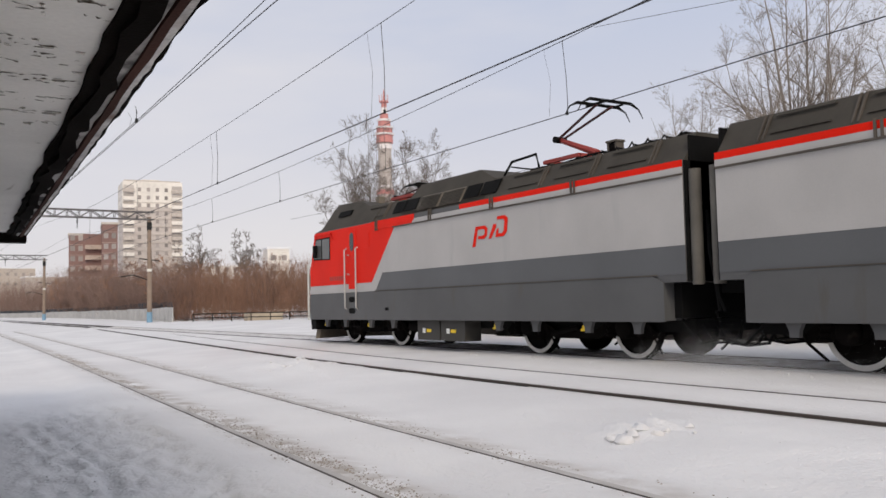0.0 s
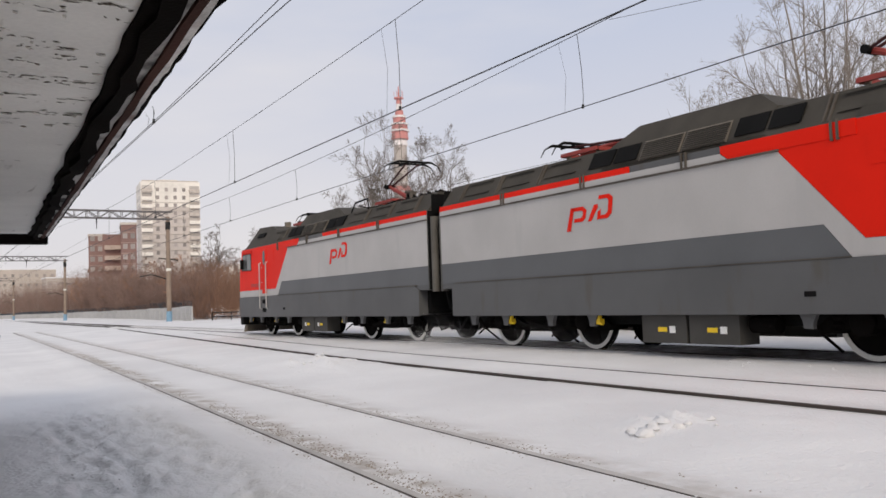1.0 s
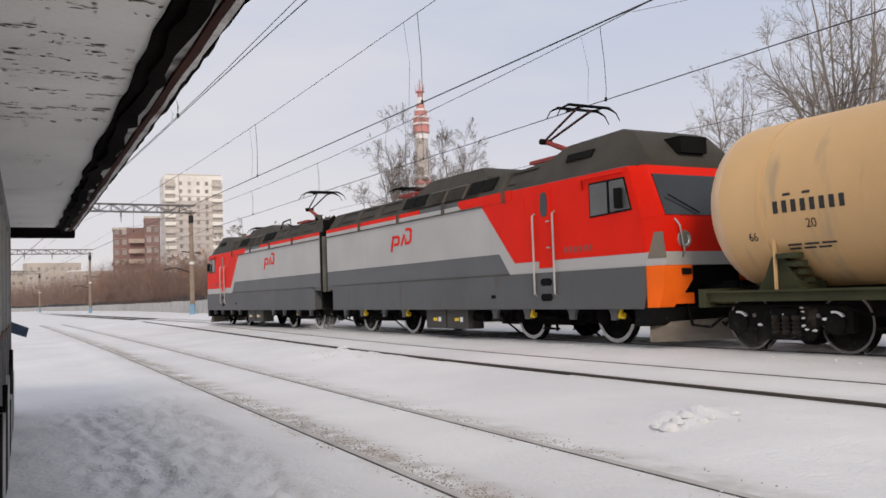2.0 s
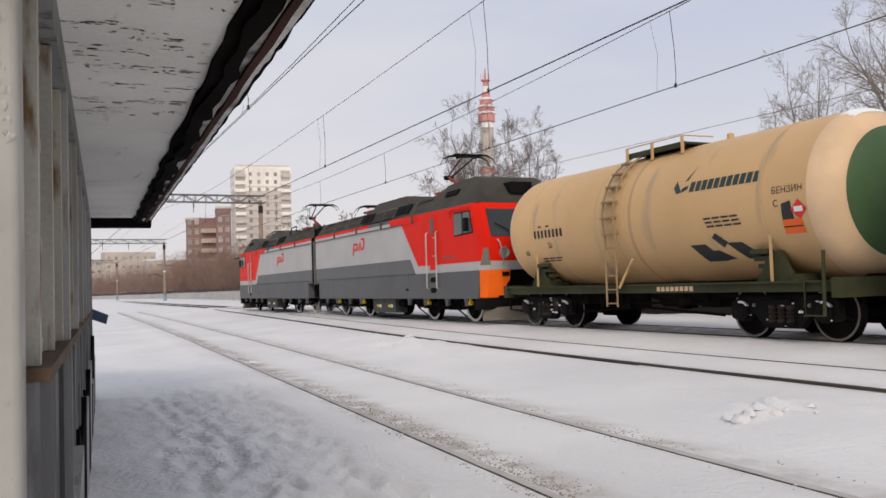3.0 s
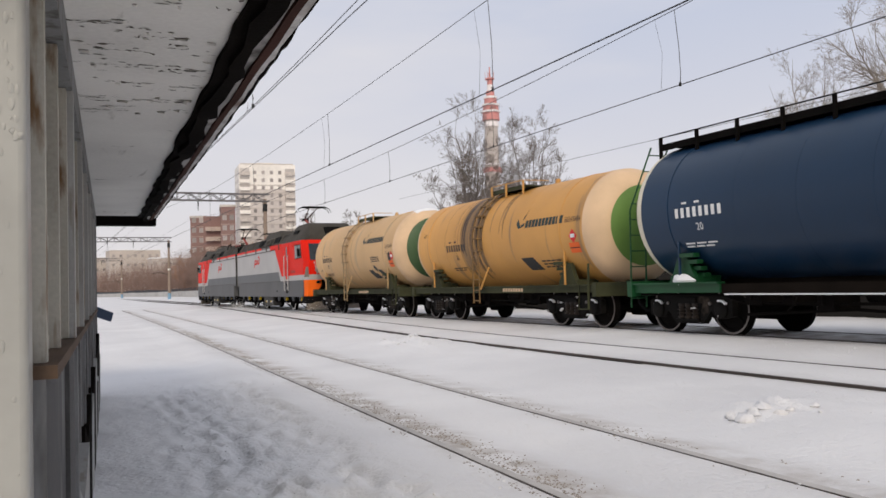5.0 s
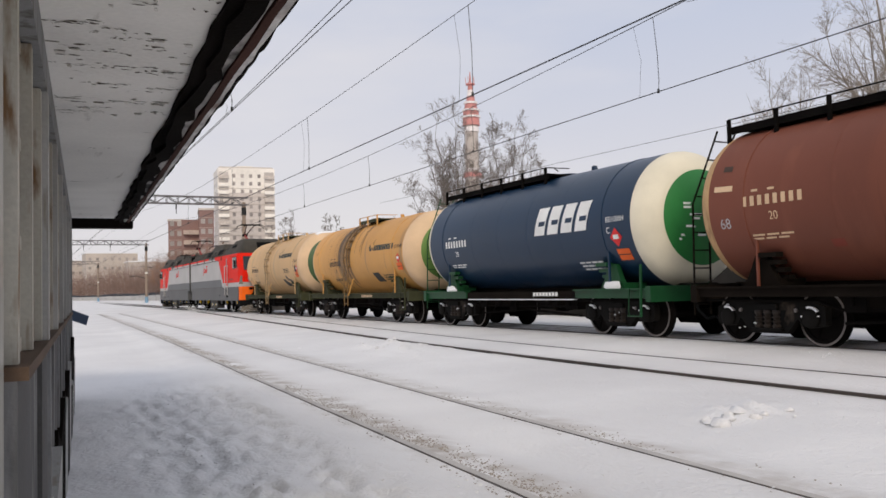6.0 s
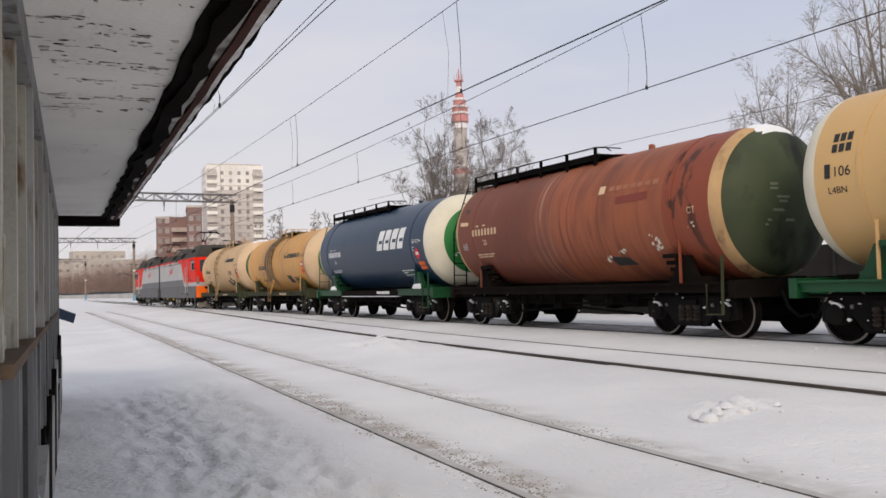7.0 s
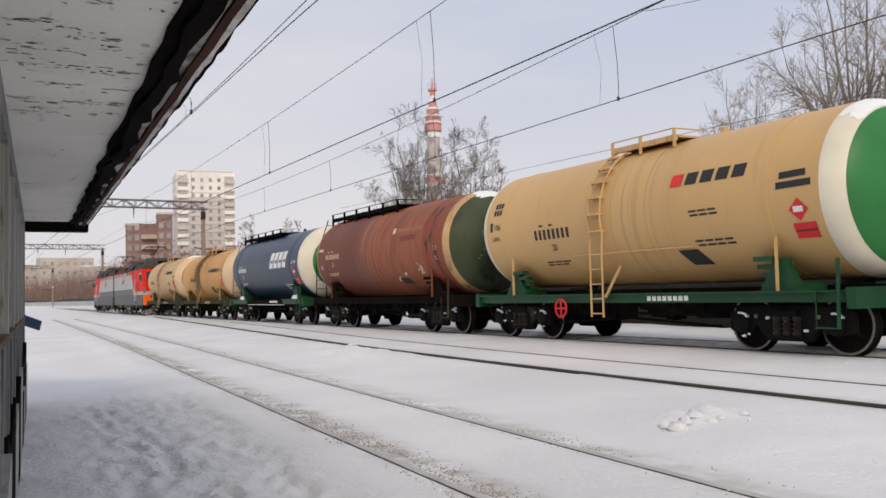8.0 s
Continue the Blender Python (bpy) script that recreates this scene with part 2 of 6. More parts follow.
    l.new(ad.outputs[0], bp.inputs["Height"]), l.new(bp.outputs[0], b.inputs["Normal"])
    me.materials.append(m)
    tagged(new("ground", me), "trampled grey-white snow over the station yard", "snow", kind="structure")


def rail_line(f, z, y0, y1, parent):
    """One rail: foot, web and polished head swept along the line f."""
    prof = [(-0.065, -0.16), (0.065, -0.16), (0.012, -0.12), (0.012, -0.045), (0.036, -0.03), (0.036, 0.0), (-0.036, 0.0), (-0.036, -0.03), (-0.012, -0.045), (-0.012, -0.12)]
    ys, y = [], y0
    while y < y1:
        ys.append(y)
        y += max(0.5, abs(y) * 0.05)
    ys.append(y1)
    part("rail", Geo().loft([[(f(y) + px, y, z + pz) for px, pz in prof] for y in ys]), STEEL, parent)


def rail_snow(name, f, z, edges, seed, mat="trodden_snow"):
    """Ragged snow lying over part of a rail's head; edges are offsets across the rail."""
    rr = random.Random(seed)
    y, g = 2.2, Geo()
    rows = []
    while y < 60:
        a, b = edges
        w = 0.010 * noise.noise((y * 1.7, seed, 0)) + 0.006 * noise.noise((y * 6.0, seed, 4))
        rows.append([(f(y) + a + w, y, z - .01), (f(y) + a + w, y, z + .002), (f(y) + b - .004, y, z + .003), (f(y) + b, y, z - .02)])
        y += max(.12, y * .02)
    g.loft(rows)
    tagged(link(name, g, bpy.data.materials[mat]), "ragged snow lying over a rail", "snow", kind="stuff")


def rail_covers():
    material("dirty_rail_snow", (0.50, 0.48, 0.465), 0.85, scale=8, bump=0.3)
    rail_snow("rail_snow", near_x, TRACK_Z["near"], (-.018, .05), 1, "dirty_rail_snow")
    rail_snow("rail_snow", lambda y: near_x(y) + 1.44, TRACK_Z["near"], (-.020, .06), 2, "dirty_rail_snow")
    rail_snow("rail_snow", lambda y: mid_x(y) + 1.52, TRACK_Z["mid"], (-.010, .010), 3)


def tracks():
    for name, f, z, y1, label in (("track_1", near_x, TRACK_Z["near"], 200, "worn rails sunk in snow beside the platform"),
                                  ("track_2", mid_x, TRACK_Z["mid"], 64, "dark rails of the middle track in snow"),
                                  ("track_3", lambda y: train_x(y) - 0.76, 0.0, 300, "snow-buried rails under the train")):
        t = thing(name, label, "railway track", kind="structure")
        for o in (0.0, 1.44 if name == "track_1" else 1.52):
            rail_line(lambda y, o=o: f(y) + o, z, -8 if name != "track_3" else -40, y1, t)


def clod(g, x, y, z, r, rr, flat=0.7):
    """A rough lump: an octahedron split once, its corners pushed in and out."""
    base = [(1, 0, 0), (0, 1, 0), (-1, 0, 0), (0, -1, 0), (0, 0, 1), (0, 0, -1)]
    tri = [(0, 1, 4), (1, 2, 4), (2, 3, 4), (3, 0, 4), (1, 0, 5), (2, 1, 5), (3, 2, 5), (0, 3, 5)]
    vs, fs, mid = [Vector(v) for v in base], [], {}
    def half(i, j):
        k = (min(i, j), max(i, j))
        if k not in mid:
            vs.append((vs[i] + vs[j]).normalized())
            mid[k] = len(vs) - 1
        return mid[k]
    for a, b, c in tri:
        ab, bc, ca = half(a, b), half(b, c), half(c, a)
        fs += [(a, ab, ca), (ab, b, bc), (ca, bc, c), (ab, bc, ca)]
    out = []
    for v in vs:
        q = r * rr.uniform(0.65, 1.2)
        out.append((x + v.x * q, y + v.y * q, z + v.z * q * flat))
    g.add(out, fs)


def loose_snow():
    rr = random.Random(17)
    for x, y, n, r in ((5.80, 5.98, 7, .09), (6.24, 5.94, 3, .05)):
        g = Geo()
        for _ in range(n):
            a, b = x + rr.gauss(0, .13), y + rr.gauss(0, .10)
            clod(g, a, b, ground_z(a, b) + .01, r * rr.uniform(.5, 1.2), rr)
        tagged(link("snow_clods", g, bpy.data.materials["trodden_snow"], 60), "kicked-up heap of broken snow clods", "snow", kind="stuff")
    g = Geo()
    for _ in range(1100):
        y = 3 + 30 * rr.random() ** 1.7
        x = rr.uniform(1.0, 11.5)
        clod(g, x, y, ground_z(x, y), rr.uniform(.004, .016), rr)
    for _ in range(260):
        b = 2.8 + 9 * rr.random() ** 1.3
        a = rr.choice((0.55, 0.95, 1.05, 1.5)) + 0.07 * b + rr.gauss(0, .16)
        clod(g, a, b, ground_z(a, b) + .002, rr.uniform(.003, .010), rr)
    for _ in range(150):
        a, b = 6.9 + rr.gauss(0, .6), 17 + rr.gauss(0, 1.3)
        clod(g, a, b, ground_z(a, b) - .01, rr.uniform(.02, .055), rr, .5)
    for _ in range(180):
        b = rr.uniform(4, 40)
        a = train_x(b) - 1.5 + rr.gauss(0, .25)
        clod(g, a, b, ground_z(a, b) + .005, rr.uniform(.006, .026), rr)
    tagged(link("snow_crumbs", g, bpy.data.materials["trodden_snow"], 60), "scattered crumbs of snow on the yard", "snow", kind="stuff")
    g = Geo()
    for _ in range(5200):
        y = 3.2 + 26 * rr.random() ** 1.6
        o = rr.choice((0.0, 0.0, 0.0, 1.44))
        x = near_x(y) + o + 0.06 + abs(rr.gauss(0, .13)) - (0.2 if rr.random() < .2 else 0)
        if noise.noise((x * 3, y * 1.2, 5.5)) < -0.05:
            continue
        clod(g, x, y, ground_z(x, y) + .001, rr.uniform(.003, .010), rr)
    tagged(link("grit", g, material("dirty_ballast_grit", (0.34, 0.30, 0.26), 0.9), 60), "brown grit and dirty crumbs along the rail", "grit", kind="stuff")


def far_platform():
    p = thing("platform_1", "snowy concrete platform behind the train with a dark fence", "platform", kind="structure")
    # Near-black concrete: the shade on the platform wall is put into its colour.
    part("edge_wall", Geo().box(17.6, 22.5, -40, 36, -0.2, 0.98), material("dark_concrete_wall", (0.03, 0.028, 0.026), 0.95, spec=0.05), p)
    part("platform_snow", Geo().box(17.5, 22.6, -40, 36.1, 0.982, 1.0), SNOW, p)
    for k in range(28):
        y = -40 + k * 2.7
        # Panels share the wall's colour with its painted-in shade.
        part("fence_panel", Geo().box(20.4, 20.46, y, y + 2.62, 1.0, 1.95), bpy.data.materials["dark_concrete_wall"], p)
        part("fence_post", Geo().box(20.36, 20.5, y + 2.62, y + 2.70, 1.0, 2.3), DARK_METAL, p)
    part("hand_rail", Geo().box(20.4, 20.46, -40, 36, 2.24, 2.3), DARK_METAL, p)


# ---- shelter with its canopy, along a line turned 3 degrees ----
def stx(y, off=0.0):
    return off + 0.0532 * y


def bar_along(g, o0, o1, y0, y1, z0, z1):
    """A box that follows the shelter's line."""
    return g.add([(stx(y, o), y, z) for o in (o0, o1) for y in (y0, y1) for z in (z0, z1)],
                 [(0, 1, 3, 2), (4, 6, 7, 5), (0, 4, 5, 1), (2, 3, 7, 6), (0, 2, 6, 4), (1, 5, 7, 3)])


def rough_board(g, o0, o1, y0, y1, z0, z1, step, amp, seed):
    """A board along the shelter whose long edges are ragged."""
    rr = random.Random(seed)
    rings, y = [], y0
    while y < y1 + 1e-6:
        a, b, c = (rr.uniform(-amp, amp) for _ in range(3))
        rings.append([(stx(y, o0 + a), y, z0 + c * 0.5), (stx(y, o1 + b), y, z0 + c), (stx(y, o1 + b * 0.6), y, z1), (stx(y, o0 + a), y, z1)])
        y += step * rr.uniform(0.6, 1.4)
    return g.loft(rings)


CEIL = material("peeling_white_paint", (0.80, 0.785, 0.75), 0.8, dark=0.85, scale=5, fine=40, bump=0.25, stain=(0.30, 0.28, 0.25), stain_at=0.66, streak=(9, 1.6, 1))
FASCIA = material("rotten_black_board", (0.010, 0.008, 0.007), 0.95, dark=0.4, bump=0.5, spec=0.03)
RUST = material("rusty_edge_metal", (0.075, 0.035, 0.028), 0.9, dark=0.5, bump=0.4, spec=0.1)
ICE = material("flaking_edge_paint", (0.78, 0.76, 0.74), 0.8, dark=0.5, bump=0.5, scale=30, stain=(0.18, 0.11, 0.09), stain_at=0.58)
POST = material("chipped_white_oil_paint", (0.36, 0.355, 0.325), 0.35, dark=0.9, bump=0.6, scale=20, fine=9, stain=(0.42, 0.40, 0.36), stain_at=0.7)
GREY_DK = material("dark_weathered_boards", (0.09, 0.09, 0.09), 0.8, dark=0.6, stain=(0.24, 0.24, 0.24), stain_at=0.55, streak=(5, 5, 1), bump=0.4)
GREY_W = material("grey_painted_boards", (0.22, 0.225, 0.23), 0.6, dark=0.7, scale=8, stain=(0.085, 0.078, 0.07), stain_at=0.54, streak=(11, 11, 1.4), bump=0.3)
PALE_W = material("pale_grey_paint", (0.36, 0.362, 0.352), 0.5, dark=0.75, stain=(0.20, 0.17, 0.13), stain_at=0.60, streak=(13, 13, 2.0), bump=0.3)
WOOD = material("bare_wood", (0.11, 0.07, 0.045), 0.85, dark=0.55, bump=0.4)
CREAM_W = material("cream_window_paint", (0.44, 0.42, 0.36), 0.6, dark=0.7, stain=(0.16, 0.09, 0.04), stain_at=0.55, streak=(14, 14, 3))
GLASS = material("dusty_glass", (0.20, 0.205, 0.20), 0.15, bump=0)


def canopy():
    c = thing("canopy", "old canopy with peeling white soffit and rotten dark fascia", "canopy", kind="structure")
    part("soffit", bar_along(Geo(), -3.2, 0.47, 1.9, 12.0, 2.125, 2.20), CEIL, c)
    # peeled flakes of paint and open joints across the soffit
    rr = random.Random(5)
    g, dk = Geo(), Geo()
    for band, many, spread in ((2.75, 30, .05), (3.05, 40, .07), (3.5, 60, .06), (3.75, 60, .07), (4.05, 80, .05), (4.4, 40, .04), (4.75, 60, .03), (5.0, 70, .04), (6.3, 8, .05), (5.6, 6, .05), (8.0, 4, .1)):
        for k in range(many // 5):
            o = rr.uniform(-0.15, 0.43)
            y = band + rr.gauss(0, spread) + 0.12 * noise.noise((o * 6, band, 0))
            w, d = rr.uniform(0.006, 0.03) * (1.8 if rr.random() < .15 else 1), rr.uniform(0.002, 0.008)
            ring = [(math.cos(q) * rr.uniform(.5, 1.2), math.sin(q) * rr.uniform(.4, 1.2)) for q in [j * 0.785 for j in range(8)]]
            dk.add([(stx(y + b * d, o + a * w), y + b * d, 2.1225) for a, b in ring], [tuple(range(8))])
            if rr.random() < .35:
                t = rr.uniform(0.004, 0.014)
                g.add([(stx(y + d, o - w), y + d, 2.124), (stx(y + d, o + w), y + d * 1.1, 2.124), (stx(y, o + w * .7), y - d * .3, 2.123 - t), (stx(y, o - w * .8), y, 2.123 - t * .7)], [(0, 1, 2, 3)])
    for band, many in ((2.75, 3), (3.05, 4), (3.5, 5), (3.72, 4), (4.05, 6), (4.4, 4), (4.75, 5), (5.0, 6), (6.3, 1), (8.2, 1)):
        for _ in range(many):
            o, y = rr.uniform(-.18, .36), band + rr.gauss(0, .05)
            pts = []
            for k in range(rr.randint(6, 22)):
                pts.append((o, y, max(0.0, rr.gauss(.0022, .003)) + (.008 if rr.random() < .08 else 0)))
                o, y = o + rr.uniform(.006, .018), y + rr.gauss(0, .008)
            for (oa, ya, wa), (ob, yb, wb_) in zip(pts, pts[1:]):
                if ob < .43 and wa + wb_ > .002:
                    dk.add([(stx(ya, oa), ya - wa, 2.1222), (stx(yb, ob), yb - wb_, 2.1222), (stx(yb, ob), yb + wb_, 2.1222), (stx(ya, oa), ya + wa, 2.1222)], [(0, 1, 2, 3)])
    part("paint_flake", g, CEIL, c, "curled flakes of white paint")
    part("bare_patch", dk, material("exposed_grey_wood", (0.10, 0.08, 0.06), 0.9), c, "bare dark wood where paint has peeled")
    part("fascia", rough_board(Geo(), 0.43, 0.540, 1.9, 12.35, 2.10, 2.32, 0.22, 0.014, 3), FASCIA, c, "blackened rotten fascia board")
    part("torn_felt", rough_board(Geo(), 0.47, 0.55, 1.9, 12.3, 2.075, 2.12, 0.25, 0.025, 4), FASCIA, c, "torn black roofing felt")
    part("flaked_board", rough_board(Geo(), 0.536, 0.574, 1.9, 12.3, 2.095, 2.27, 0.3, 0.006, 19), material("half_flaked_board", (0.48, 0.46, 0.44), 0.85, dark=0.5, bump=0.4, streak=(3, 1.6, 3), stain=(0.012, 0.010, 0.009), stain_at=0.46), c, "white board with most of its paint gone")
    part("edge_board", rough_board(Geo(), 0.578, 0.612, 1.9, 12.4, 2.085, 2.27, 0.3, 0.005, 9), RUST, c, "rusty brown edge board")
    part("drip_edge", rough_board(Geo(), 0.614, 0.648, 1.9, 12.45, 2.105, 2.34, 0.16, 0.0045, 11), ICE, c, "flaking white drip edge")
    part("felt_edge", rough_board(Geo(), 0.650, 0.666, 1.9, 12.45, 2.11, 2.345, 0.12, 0.007, 12), FASCIA, c, "torn black edge of the roofing felt")
    part("end_fascia", Geo().add([(stx(12.2, -3.2), 12.2, 2.02), (stx(12.2, 0.66), 12.2, 2.02), (stx(12.45, 0.66), 12.45, 2.02), (stx(12.45, -3.2), 12.45, 2.02),
                                  (stx(12.0, -3.2), 12.0, 2.3), (stx(12.0, 0.66), 12.0, 2.3), (stx(12.45, 0.66), 12.45, 2.3), (stx(12.45, -3.2), 12.45, 2.3)],
                                 [(0, 1, 2, 3), (4, 5, 6, 7), (0, 1, 5, 4), (1, 2, 6, 5), (2, 3, 7, 6), (3, 0, 4, 7)]), FASCIA, c, "dark end board of the canopy")
    part("roof_sheet", bar_along(Geo(), -3.2, 0.64, 1.9, 12.4, 2.34, 2.40), RUST, c)
    part("roof_snow", bar_along(Geo(), -3.2, 0.60, 1.9, 12.35, 2.40, 2.58), SNOW, c, "snow on the canopy roof")


def wallx(y, off=0.0):
    return off + 0.0615 * y


def wall_bar(g, o0, o1, y0, y1, z0, z1):
    return g.add([(wallx(y, o), y, z) for o in (o0, o1) for y in (y0, y1) for z in (z0, z1)],
                 [(0, 1, 3, 2), (4, 6, 7, 5), (0, 4, 5, 1), (2, 3, 7, 6), (0, 2, 6, 4), (1, 5, 7, 3)])


def shelter():
    w = thing("wall_1", "grey boarded shelter wall with old windows", "wall", kind="structure")
    o = -0.19
    part("lower_boarding", wall_bar(Geo(), o - 0.25, o - 0.02, 2.45, 12.0, -0.35, 0.90), GREY_DK, w, "dark grey boarding with peeling patches")
    part("header", wall_bar(Geo(), o - 0.26, o, 2.45, 12.0, 1.98, 2.125), GREY_W, w)
    part("sill", wall_bar(Geo(), o - 0.26, o + 0.008, 2.45, 12.0, 0.90, 0.935), WOOD, w, "bare weathered wooden sill")

    def bay(a0, a1):
        if a1 - a0 < 0.4:
            return
        win = part("window", wall_bar(Geo(), o - 0.07, o - 0.062, a0, a1, 0.94, 1.97), GLASS, w, "dusty dark window glass")
        mid = (a0 + a1) / 2
        for p0, p1 in ((a0, a0 + 0.07), (mid - 0.035, mid + 0.035), (a1 - 0.07, a1)):
            part("window_stile", wall_bar(Geo(), o - 0.085, o - 0.022, p0, p1, 0.937, 1.975), CREAM_W, win, "cracked cream stile")
        for z in (0.937, 1.27, 1.60, 1.93):
            part("window_bar", wall_bar(Geo(), o - 0.083, o - 0.055, a0 + 0.05, a1 - 0.05, z, z + 0.045), CREAM_W, win)

    bay(2.53, 3.97)
    y, k = 3.97, 0
    while y < 11.9:
        part("post", wall_bar(Geo(), o - 0.24, o + 0.002, y, y + 0.13, 0.935, 1.98), PALE_W, w)
        part("lower_batten", wall_bar(Geo(), o - 0.03, o + 0.008, y + 0.02, y + 0.10, -0.3, 0.90), GREY_W, w)
        part("board", wall_bar(Geo(), o - 0.03, o - 0.004, y - 0.50, y - 0.02, -0.3, 0.895), GREY_DK, w, "dark weathered board")
        bay(y + 0.13, min(y + 1.35, 12.0))
        y += 1.35
        k += 1
    part("end_wall", Geo().add([(wallx(12.0, o - 3), 12.0, -0.4), (wallx(12.0, o), 12.0, -0.4), (wallx(12.0, o), 12.0, 2.12), (wallx(12.0, o - 3), 12.0, 2.12),
                                (wallx(12.1, o - 3), 12.1, -0.4), (wallx(12.1, o), 12.1, -0.4), (wallx(12.1, o), 12.1, 2.12), (wallx(12.1, o - 3), 12.1, 2.12)],
                               [(0, 1, 2, 3), (4, 5, 6, 7), (0, 1, 5, 4), (1, 2, 6, 5), (2, 3, 7, 6), (3, 0, 4, 7)]), GREY_W, w)
    # ragged lower cladding that hangs loose at the foot of the wall
    rr = random.Random(3)
    for k in range(9):
        y = 4.0 + k * 0.85
        z1 = rr.uniform(0.25, 0.75)
        part("loose_sheet", Geo().add([(wallx(y, o + .012), y, -0.3), (wallx(y + .8, o + .03), y + .8, -0.3), (wallx(y + .78, o + .035), y + .78, z1), (wallx(y + .35, o + .02), y + .35, z1 - .2), (wallx(y, o + .014), y, z1 - .08),
                                       (wallx(y, o - .02), y, -0.3), (wallx(y + .8, o - .02), y + .8, -0.3), (wallx(y + .78, o - .02), y + .78, z1), (wallx(y + .35, o - .02), y + .35, z1 - .2), (wallx(y, o - .02), y, z1 - .08)],
                                      [(0, 1, 2, 3, 4), (9, 8, 7, 6, 5), (0, 1, 6, 5), (1, 2, 7, 6), (2, 3, 8, 7), (3, 4, 9, 8), (4, 0, 5, 9)]), FASCIA if k % 2 else PALE_W, w)
    p = thing("pillar", "thick white oil-painted corner pillar with chipped paint", "pillar", kind="structure")
    part("shaft", wall_bar(Geo(), -0.75, -0.238, 2.30, 2.44, -0.4, 2.125), POST, p)
    bv = p.children[0].modifiers.new("bevel", "BEVEL")
    bv.width, bv.segments = 0.02, 3
    rr = random.Random(8)
    blobs = Geo()
    for _ in range(150):
        x, z = rr.uniform(-.36, -.105), rr.choice((rr.gauss(1.62, .12), rr.uniform(.5, 2.05)))
        n0 = len(blobs.v)
        clod(blobs, 0, 0, 0, rr.uniform(.003, .009), rr, rr.uniform(1, 2.6))
        blobs.v[n0:] = [(x + a, 2.299 + b * .35, z + c) for a, b, c in blobs.v[n0:]]
    part("paint_blister", blobs, POST, p, "runs and blisters of thick paint")
    part("corner_strip", wall_bar(Geo(), -0.34, -0.262, 2.44, 2.52, -0.4, 2.12), GREY_DK, p)
    b = thing("wall_2", "white painted end wall of the shelter", "wall", kind="structure")
    part("boarding", wall_bar(Geo(), -3.2, -0.752, 2.34, 2.44, -0.4, 2.12), POST, b)
    t = thing("litter_bin", "small dark blue metal bin on the shelter's far corner", "bin", pose(stx(12.6, -0.12), 12.6, 0.80, 0, 0, -3))
    part("bin_body", Geo().loft([[(0, -.12, .02), (.20, -.12, -.06), (.20, .12, -.06), (0, .12, .02)], [(0, -.14, .16), (.23, -.14, .06), (.23, .14, .06), (0, .14, .16)]]), material("dark_blue_bin", (.07, .10, .16)), t)
    part("bracket", Geo().box(-.08, .02, -.03, .03, -1.02, .16), DARK_METAL, t)


# ---- overhead line ----
def gantry(x, y, h, left, name_label):
    g = thing("catenary_gantry", name_label, "gantry", pose(x, y, 0, 0, 0, 2), group="catenary gantries")
    p = part("pole", Geo().tube([(0, 0, -0.3), (0, 0, h)], [0.24, 0.17], 12), POLE_TAN, g, "tan concrete pole")
    part("base_band", Geo().tube([(0, 0, -0.3), (0, 0, 1.0)], [0.265, 0.255], 12), BLUE_PAINT, p, "faded blue painted base")
    part("white_band", Geo().tube([(0, 0, 4.7), (0, 0, 4.95)], [0.225, 0.222], 12), plain("white_band", (0.7, 0.68, 0.62)), p)
    part("collar", Geo().tube([(0, 0, h - 1.2), (0, 0, h - 0.5)], [0.23, 0.23], 10), DARK_METAL, p)
    b = Geo()
    z0, z1, dy = h - 0.25, h + 0.42, 0.3
    for sy in (-dy, dy):
        for z in (z0, z1):
            b.box(left - x, 0.4, sy - .05, sy + .05, z - .05, z + .05)
        n = int((x - left) / 1.0)
        for i in range(n):
            xa = left - x + i * 1.0
            b.tube([(xa, sy, z0 if i % 2 else z1), (xa + 1.0, sy, z1 if i % 2 else z0)], 0.04, 4)
            b.tube([(xa, sy, z0), (xa, sy, z1)], 0.03, 4)
    part("lattice_beam", b, LATTICE, g, "grey steel lattice beam")
    for xx in (12.85 - x, 8.95 - x, 4.1 - x):
        part("insulator", Geo().lathe([(0, .02), (-.1, .09), (-.15, .03), (-.25, .09), (-.3, .03), (-.4, .09), (-.45, .03), (-.9, .03)], (xx, 0, h - 0.3), "z", 8), DARK_METAL, g)
    a = Geo()
    a.tube([(0, 0, 3.9), (-1.5, 0, 4.4), (-2.6, 0, 4.2)], 0.05, 5)
    part("bracket", a, DARK_METAL, g)
    part("feeder_arm", Geo().tube([(-0.9, 0, 5.9), (0.9, 0, 5.7)], 0.05, 5), DARK_METAL, g)
    return g


def wire(name, label, f, y0, y1, r, step=3.0):
    n = int((y1 - y0) / step)
    pts = [f(y0 + (y1 - y0) * i / n) for i in range(n + 1)]
    tagged(link(name, Geo().tube(pts, r, 6), WIRE), label, "cable", group="overhead wires")


FEEDER = lambda y: 8.45 + 0.0157 * (y - 28.7)


